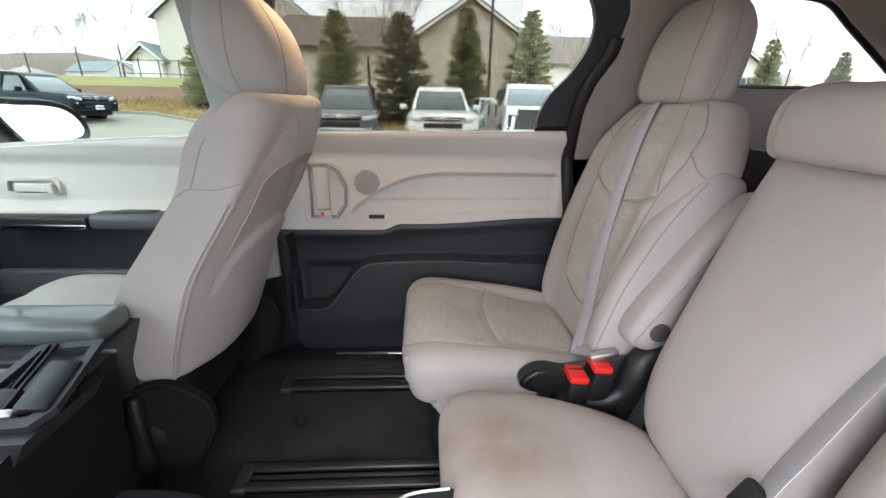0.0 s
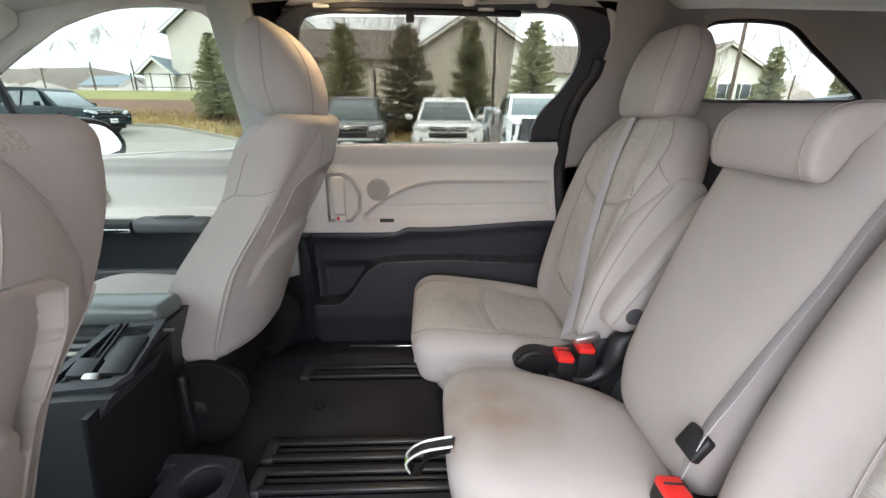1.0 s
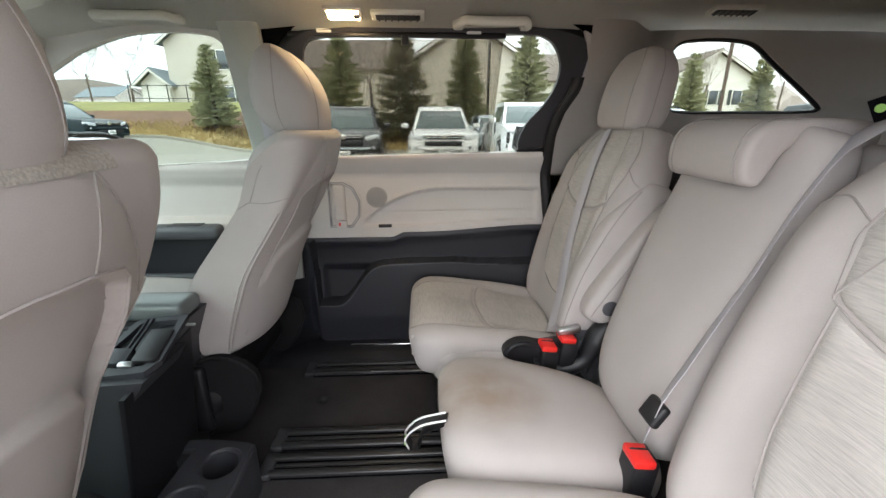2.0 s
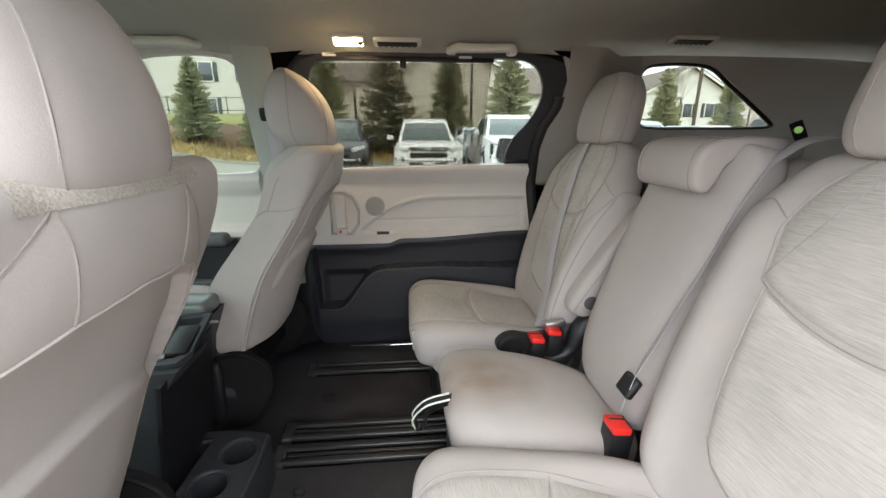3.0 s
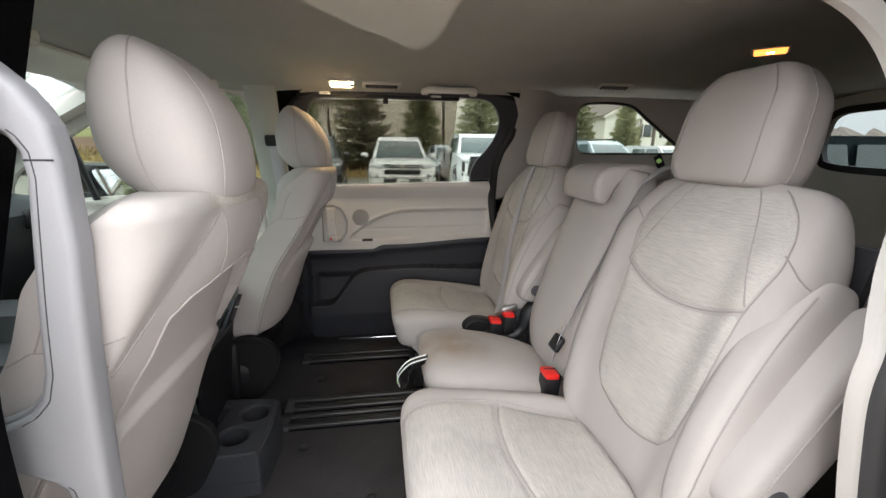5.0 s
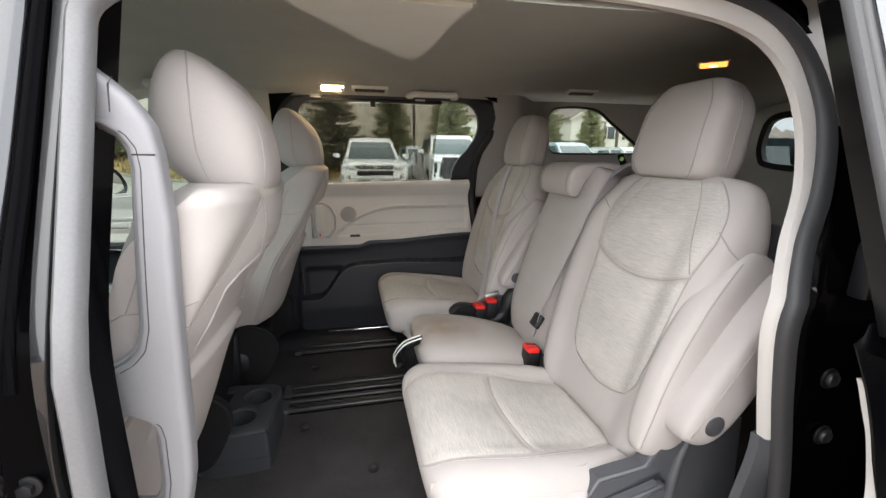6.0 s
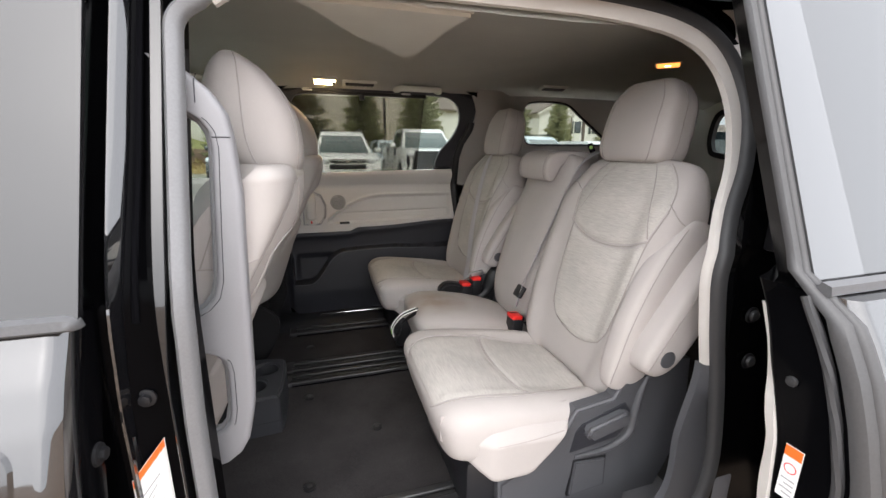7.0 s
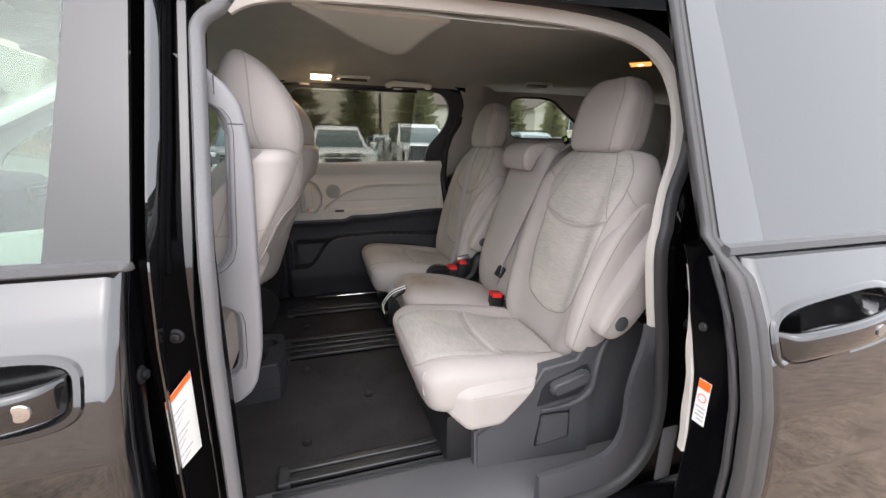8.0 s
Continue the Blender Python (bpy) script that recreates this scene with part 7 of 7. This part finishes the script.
        part("lower_lip", box(0, 0.02, 0.47, W - 0.35, 0.14, 0.09, 0.04, 3), paint if paint is not CARBLACK else CARSILVER, t)
    part("plate", box(0, -0.065, 0.56, 0.30, 0.02, 0.15, 0.006), WHITE, t, "white number plate")
    part("plate_bar", box(0, -0.077, 0.56, 0.22, 0.004, 0.05, 0.001), INKGREY, t)
    part("underbody", box(0, L / 2, 0.36, W - 0.3, L - 0.5, 0.16, 0.04), DARKER, t)
    if kind == "pickup":
        part("bed_gap", box(0, 4.9, belt + 0.004, W - 0.36, 1.7, 0.01, 0.002), DARKER, t)
    t.matrix_basis = m
    return t


parked_car("parked_suv", "white sport utility car parked facing the van", CARWHITE, pose(0.55, 10.4, 0, 0, 0, 0))
parked_car("parked_suv", "black sport utility car parked facing the van", CARBLACK, pose(-1.98, 10.5, 0, 0, 0, 3))
parked_car("pickup_truck", "large white pickup truck with black mesh grille", CARWHITE, pose(3.27, 11.2, 0, 0, 0, -1.5), "pickup")
parked_car("parked_car", "silver car parked behind the pickup truck", CARSILVER, pose(3.1, 16.2, 0, 0, 0, 0), "cross")
parked_car("parked_car", "dark teal crossover parked side on across the lot", CARTEAL, pose(-11.2, 15.5, 0.42, 0, 0, 80), "cross")
parked_car("parked_car", "silver sport utility car parked beyond the quarter window", CARSILVER, pose(8.1, 11.3, 0, 0, 0, 4), "suv")
parked_car("parked_car", "white crossover parked beyond the quarter window", CARWHITE, pose(10.9, 11.4, 0, 0, 0, 4), "cross")
parked_car("parked_car", "dark crossover parked behind the van", CARTEAL, pose(9.5, 4.2, 0, 0, 0, 70), "cross")


# ---------- trees ----------
def spruce(seed, H, R, material, name="spruce_tree"):
    rnd = random.Random(seed)
    t = thing(name, (0, 0, 0), "dark green spruce with drooping layered branches", "tree", "spruces")
    part("trunk", tube([(0, 0, 0), (0.02, 0, H * 0.5), (0, 0, H * 0.97)], lambda s: 0.16 * (1 - s) + 0.01, 8), BARK, t)
    bm = bmesh.new()
    levels = int(H * 6.0)
    for li in range(levels):
        f = ((li + rnd.random() * 0.6) / levels)
        z = 0.35 + (H - 0.35) * f
        reach = R * (1 - f) ** 0.62 * (0.88 + 0.24 * rnd.random()) + 0.10
        for bi in range(int(9 + 10 * (1 - f))):
            a = rnd.random() * 6.2832
            rad = Vector((math.cos(a), math.sin(a), 0))
            tan = Vector((-math.sin(a), math.cos(a), 0))
            ln = reach * (0.72 + 0.36 * rnd.random())
            lift = 0.10 - 0.30 * (1 - f)
            base = Vector((0, 0, z + 0.12 * (rnd.random() - 0.5)))
            for k in range(int(10 + 16 * (1 - f))):
                q = 0.10 + 0.90 * rnd.random() ** 0.85
                at = base + rad * (ln * q) + Vector((0, 0, lift * ln * q + 0.16 * ln * q * q))
                sw = (1.05 - q) * 0.34 * ln * (rnd.random() * 2 - 1)
                tip = at + rad * (0.16 + 0.10 * rnd.random()) + tan * (sw + 0.10 * (rnd.random() - 0.5)) + Vector((0, 0, -0.05 + 0.14 * (rnd.random() - 0.4)))
                side = tan * (0.030 + 0.035 * rnd.random()) + Vector((0, 0, 0.045 * (rnd.random() - 0.5)))
                o2 = at + tan * sw * 0.6
                bm.faces.new([bm.verts.new(o2 - side), bm.verts.new(o2 + side), bm.verts.new(tip)])
                d2 = Vector((0, 0, -0.12 - 0.10 * rnd.random()))
                bm.faces.new([bm.verts.new(o2 - rad * 0.05), bm.verts.new(o2 + rad * 0.07), bm.verts.new(o2 + d2 + tan * 0.06 * (rnd.random() - 0.5))])
    part("crown", bm, material, t, smooth=False)
    return t


sp_a, sp_b, sp_c = spruce(3, 5.0, 1.75, NEEDLE), spruce(11, 5.2, 1.2, NEEDLE_L), spruce(23, 5.2, 1.4, NEEDLE_L)
for ob, x, y, s, rz in ((sp_a, -0.9, 22.0, 1.0, 0), (sp_b, 2.24, 22.0, 1.0, 40), (sp_c, -10.5, 22.0, 0.76, 10)):
    ob.matrix_basis = pose(x, y, ground_z(x, y) + 0.1, 0, 0, rz) @ Matrix.Scale(s, 4)
for src, x, y, s, rz in ((sp_c, 5.4, 21.8, 1.02, 80), (sp_c, -4.1, 22.2, 0.96, 250), (sp_c, -7.4, 22.6, 0.85, 150), (sp_b, 14.2, 22.0, 0.82, 220), (sp_b, 19.2, 23.5, 0.80, 20), (sp_b, 24.0, 24.0, 0.7, 310), (sp_c, 11.6, 23.0, 0.95, 300), (sp_b, 31.0, 17.0, 1.0, 60)):
    copy_thing(src, pose(x, y, ground_z(x, y) + 0.1, 0, 0, rz) @ Matrix.Scale(s / src.scale[0], 4))


def bare_tree(seed, H, name="bare_tree"):
    rnd = random.Random(seed)
    t = thing(name, (0, 0, 0), "leafless tree with fine grey-brown twigs, paled in colour for haze", "tree", "bare trees")
    part("trunk", tube([(0, 0, 0), (0.03, 0.02, H * 0.25), (0.0, 0.05, H * 0.45)], lambda s: 0.10 * (1 - 0.5 * s), 7), BARK, t)
    bms = bmesh.new()

    def grow(p, d, ln, r, depth):
        q = p + d * ln
        u = d.orthogonal().normalized()
        w = d.cross(u)
        r2 = r * 0.65
        a = [bms.verts.new(p + (u * math.cos(k * 2.094) + w * math.sin(k * 2.094)) * r) for k in range(3)]
        b = [bms.verts.new(q + (u * math.cos(k * 2.094) + w * math.sin(k * 2.094)) * r2) for k in range(3)]
        for k in range(3):
            bms.faces.new((a[k], a[(k + 1) % 3], b[(k + 1) % 3], b[k]))
        if depth:
            for k in range(3 if depth > 1 else 4):
                nd = (d + Vector((rnd.uniform(-0.6, 0.6), rnd.uniform(-0.6, 0.6), rnd.uniform(-0.05, 0.5)))).normalized()
                grow(q, nd, ln * rnd.uniform(0.6, 0.85), r2, depth - 1)
    for k in range(5):
        a = k * 1.257 + rnd.random()
        grow(Vector((0, 0, H * (0.22 + 0.05 * k))), Vector((0.55 * math.cos(a), 0.55 * math.sin(a), 0.85)).normalized(), H * 0.2, 0.035, 4)
    part("limbs", bms, TWIG, t, smooth=False)
    return t


bt = bare_tree(5, 6.5)
bt.matrix_basis = pose(-3.0, 25.5, 0.9)
for x, y, s, rz in ((-1.6, 27, 1.1, 80), (8.8, 24.5, 0.8, 200), (-26, 40, 1.0, 30), (-34, 46, 1.1, 130), (-44, 52, 1.1, 220), (9.9, 28, 1.0, 300), (20.5, 30, 0.9, 15), (16.5, 33, 1.1, 100), (27.0, 31, 1.0, 210), (34, 20, 1.0, 20)):
    copy_thing(bt, pose(x, y, ground_z(x, y), 0, 0, rz) @ Matrix.Scale(s, 4))


# ---------- houses ----------
def house(label, m, w, d, eave, ridge, wall, roofm, rows=(), porch=False):
    """Gable towards -y; rows: windows on the front as (x, z, w, h)."""
    t = thing("house", (0, 0, 0), label, "house", "houses")
    wl_ = plate([(-w / 2, 0), (w / 2, 0), (w / 2, eave), (0, ridge), (-w / 2, eave)], [], lambda a, b: (a, 0, b), (0, d, 0))
    walls = part("wall", wl_, wall, t, smooth=False)
    for s in (-1, 1):
        sl = (ridge - eave) / (w / 2)
        part("roof", plate([(-0.02, -0.5), (w / 2 + 0.5, -0.5), (w / 2 + 0.5, d + 0.5), (-0.02, d + 0.5)], [], lambda a, b: (s * a, b, ridge + 0.12 - a * sl), (0, 0, 0.16)), roofm, t, smooth=False)
        part("fascia", plate([(0, 0), (w / 2 + 0.5, 0), (w / 2 + 0.5, 0.22), (0, 0.22)], [], lambda a, b: (s * a, -0.53, ridge - 0.06 - a * sl + b), (0, 0.05, 0)), SIDING_W, t, smooth=False)
    for (x, z, ww, hh) in rows:
        f = part("window", box(x, -0.03, z, ww + 0.16, 0.10, hh + 0.16, 0.02), SIDING_W, t)
        part("pane", box(x, -0.075, z, ww, 0.03, hh, 0.01), HOUSEGLASS, f)
        for s in (-1, 1):
            part("shutter", box(x + s * (ww / 2 + 0.28), -0.04, z, 0.32, 0.06, hh + 0.1, 0.01), SHUTTER, f)
    t.matrix_basis = m
    return t


house("cream sided house with a broad plain gable", pose(3.6, 33, 1.5), 7.6, 12, 4.6, 7.0, SIDING, SHINGLE)
house("low cream house wing with a brown shingle roof", pose(-1.2, 37, 1.5, 0, 0, 90), 9, 9, 3.6, 6.0, SIDING, SHINGLE)
house("tall cream house with a steep grey roof", pose(-16.0, 40, 1.4), 13, 14, 6.6, 11.5, SIDING, SHINGLE_G, [(-1.5, 5.2, 1.1, 1.5), (2.0, 5.2, 1.1, 1.5), (-1.5, 2.2, 1.1, 1.5)])
house("long white house far across the lawn", pose(-60, 92, 2.75, 0, 0, 70), 6, 11, 3.5, 5.3, SIDING_W, SHINGLE_G)
house("white sided house with dark window shutters", pose(28.5, 41, 1.4), 9.5, 12, 3.8, 6.4, SIDING_W, SHINGLE, [(-2.6, 2.3, 0.9, 1.3), (0.2, 2.3, 0.9, 1.3), (2.6, 2.3, 0.9, 1.3)])
house("white sided house behind bare trees", pose(18.5, 44, 1.4, 0, 0, 90), 9, 8, 3.6, 6.2, SIDING_W, SHINGLE)
house("cream apartment house beyond the rear window", pose(48, 22, 0.5, 0, 0, -60), 16, 16, 6.0, 9.0, SIDING, SHINGLE, [(-4, 4.5, 1.1, 1.4), (0, 4.5, 1.1, 1.4), (4, 4.5, 1.1, 1.4), (-4, 1.8, 1.1, 1.4), (0, 1.8, 1.1, 1.4), (4, 1.8, 1.1, 1.4)])
house("white porch beside the tall house", pose(-23.6, 39.5, 1.4), 2.4, 3, 3.2, 4.2, SIDING_W, SHINGLE_G)

# fence, lamp post, far woods
fe = thing("fence", (-20, 33, 1.3), "thin black metal fence along the lawn", "fence")
for k in range(8):
    x = -21.7 + k * 1.4
    part("post", box(x, 33, ground_z(x, 33) + 0.6, 0.06, 0.06, 1.3, 0.01), FENCE, fe)
for zz in (0.25, 1.15):
    part("rail", box(-16.8, 33, ground_z(-20, 33) + zz, 9.9, 0.04, 0.05, 0.01), FENCE, fe)
lp = thing("street_lamp", (3.75, 24, 0.8), "tall dark steel lamp post", "street lamp")
part("pole", cyl((3.75, 24, 5.3), 0.075, 9.0, seg=14), POLE, lp)
part("base", cyl((3.75, 24, 1.1), 0.22, 0.6, seg=18, bevel=0.03), LOT, lp)
part("lamp_head", box(3.75, 23.6, 9.8, 0.35, 0.8, 0.16, 0.05), POLE, lp)
lp2 = thing("utility_pole", (19.6, 27, 1.0), "brown wooden utility pole", "utility pole")
part("pole", cyl((19.6, 27, 5.5), 0.11, 10, seg=14), BARK, lp2)
part("cross_arm", box(19.6, 27, 9.8, 2.0, 0.12, 0.12, 0.01), BARK, lp2)
wd = bmesh.new()
rw = random.Random(8)
top = [3.5 + 2.2 * noise.noise((i * 0.21, 1.3, 0)) + 1.3 * rw.random() for i in range(240)]
grid_faces(wd, [[(-190 + i * 1.7, 118 + 3 * rw.random(), 0.5), (-190 + i * 1.7, 118 + 3 * rw.random(), top[i] * 1.5), (-190 + i * 1.7, 124 + 3 * rw.random(), top[i] * 1.9 + 1), (-190 + i * 1.7, 130, 0.5)] for i in range(240)])
tagged(part("far_woods", wd, TWIG, smooth=False), "line of brown leafless woods with haze put into their colour", "woods", kind="stuff")

# brown hill far beyond the lawn
hl = bmesh.new()
crest = lambda x: float(np.interp(x, [-340, -200, -138, -127, -117, -107, -96, -70, -40], [12, 15, 16.4, 16.9, 15.4, 13.2, 12.3, 8, 3])) + 0.5 * noise.noise((x * 0.11, 0.7, 0))
grid_faces(hl, [[(x, 150 + 40 * q, 0.5 + (crest(x) - 0.5) * math.sin(math.pi * q * 0.9 + 0.05) ** 0.8) for q in np.linspace(0, 1, 14)] for x in np.linspace(-340, -40, 150)])
tagged(part("hill", hl, HILLSIDE), "low brown brush-covered hill in the distance", "hill", kind="structure")

# clumps of dry grass along the verge
gb = bmesh.new()
rg_ = random.Random(4)
for i in range(2600):
    x, y = rg_.uniform(-30, 14), rg_.uniform(19.0, 22.6)
    z = ground_z(x, y) + 0.03
    for k in range(3):
        a = rg_.random() * 6.283
        h = 0.10 + 0.28 * rg_.random()
        dx, dy = 0.05 * math.cos(a), 0.05 * math.sin(a)
        gb.faces.new([gb.verts.new((x - dx, y - dy, z)), gb.verts.new((x + dx, y + dy, z)), gb.verts.new((x + dx * 3 + rg_.uniform(-0.1, 0.1), y + dy * 3, z + h))])
tagged(part("dry_grass", gb, DRYGRASS, smooth=False), "tufts of tall dry tan grass", "grass", kind="stuff")

# door mirror outside the passenger window
dm = thing("door_mirror", (-1.2, 1.5, 1.15), "black door mirror with a bright glass", "door mirror")
MG = loop2([(1.455, 1.262), (1.53, 1.268), (1.64, 1.264), (1.71, 1.243), (1.745, 1.195), (1.735, 1.160), (1.67, 1.142), (1.60, 1.137), (1.53, 1.133), (1.495, 1.165)], 60)


def mirror_at(a, b, depth):
    """Across the housing, its face turned a little towards the cabin; depth runs to its front."""
    return (-1.345 + 0.08 * (a - 1.6) - 0.17 * (b - 1.2) - depth, a + 0.08 * depth, b)


part("mirror_glass", plate(MG, [], lambda a, b: mirror_at(a, b, 0.006), (-0.004, 0, 0)), MIRROR, dm, "bright mirror glass")
rim = ring_band(offset_loop(MG, -0.001), offset_loop(MG, 0.013), lambda a, b: mirror_at(a, b, 0.010), lambda a, b: mirror_at(a, b, 0.0))
part("rim", rim, DARKER, dm)
shell = []
for depth, grow in ((0.012, 0.006), (0.0, 0.012), (-0.003, 0.016), (0.0, 0.020), (0.015, 0.024), (0.05, 0.022), (0.09, 0.010), (0.12, -0.012), (0.135, -0.035)):
    shell.append([mirror_at(a, b, depth) for a, b in offset_loop(MG, grow)])
part("shell", loft(shell), DARKER, dm)
part("foot", box(-1.40, 1.40, 1.145, 0.10, 0.12, 0.05, 0.02), DARKER, dm)
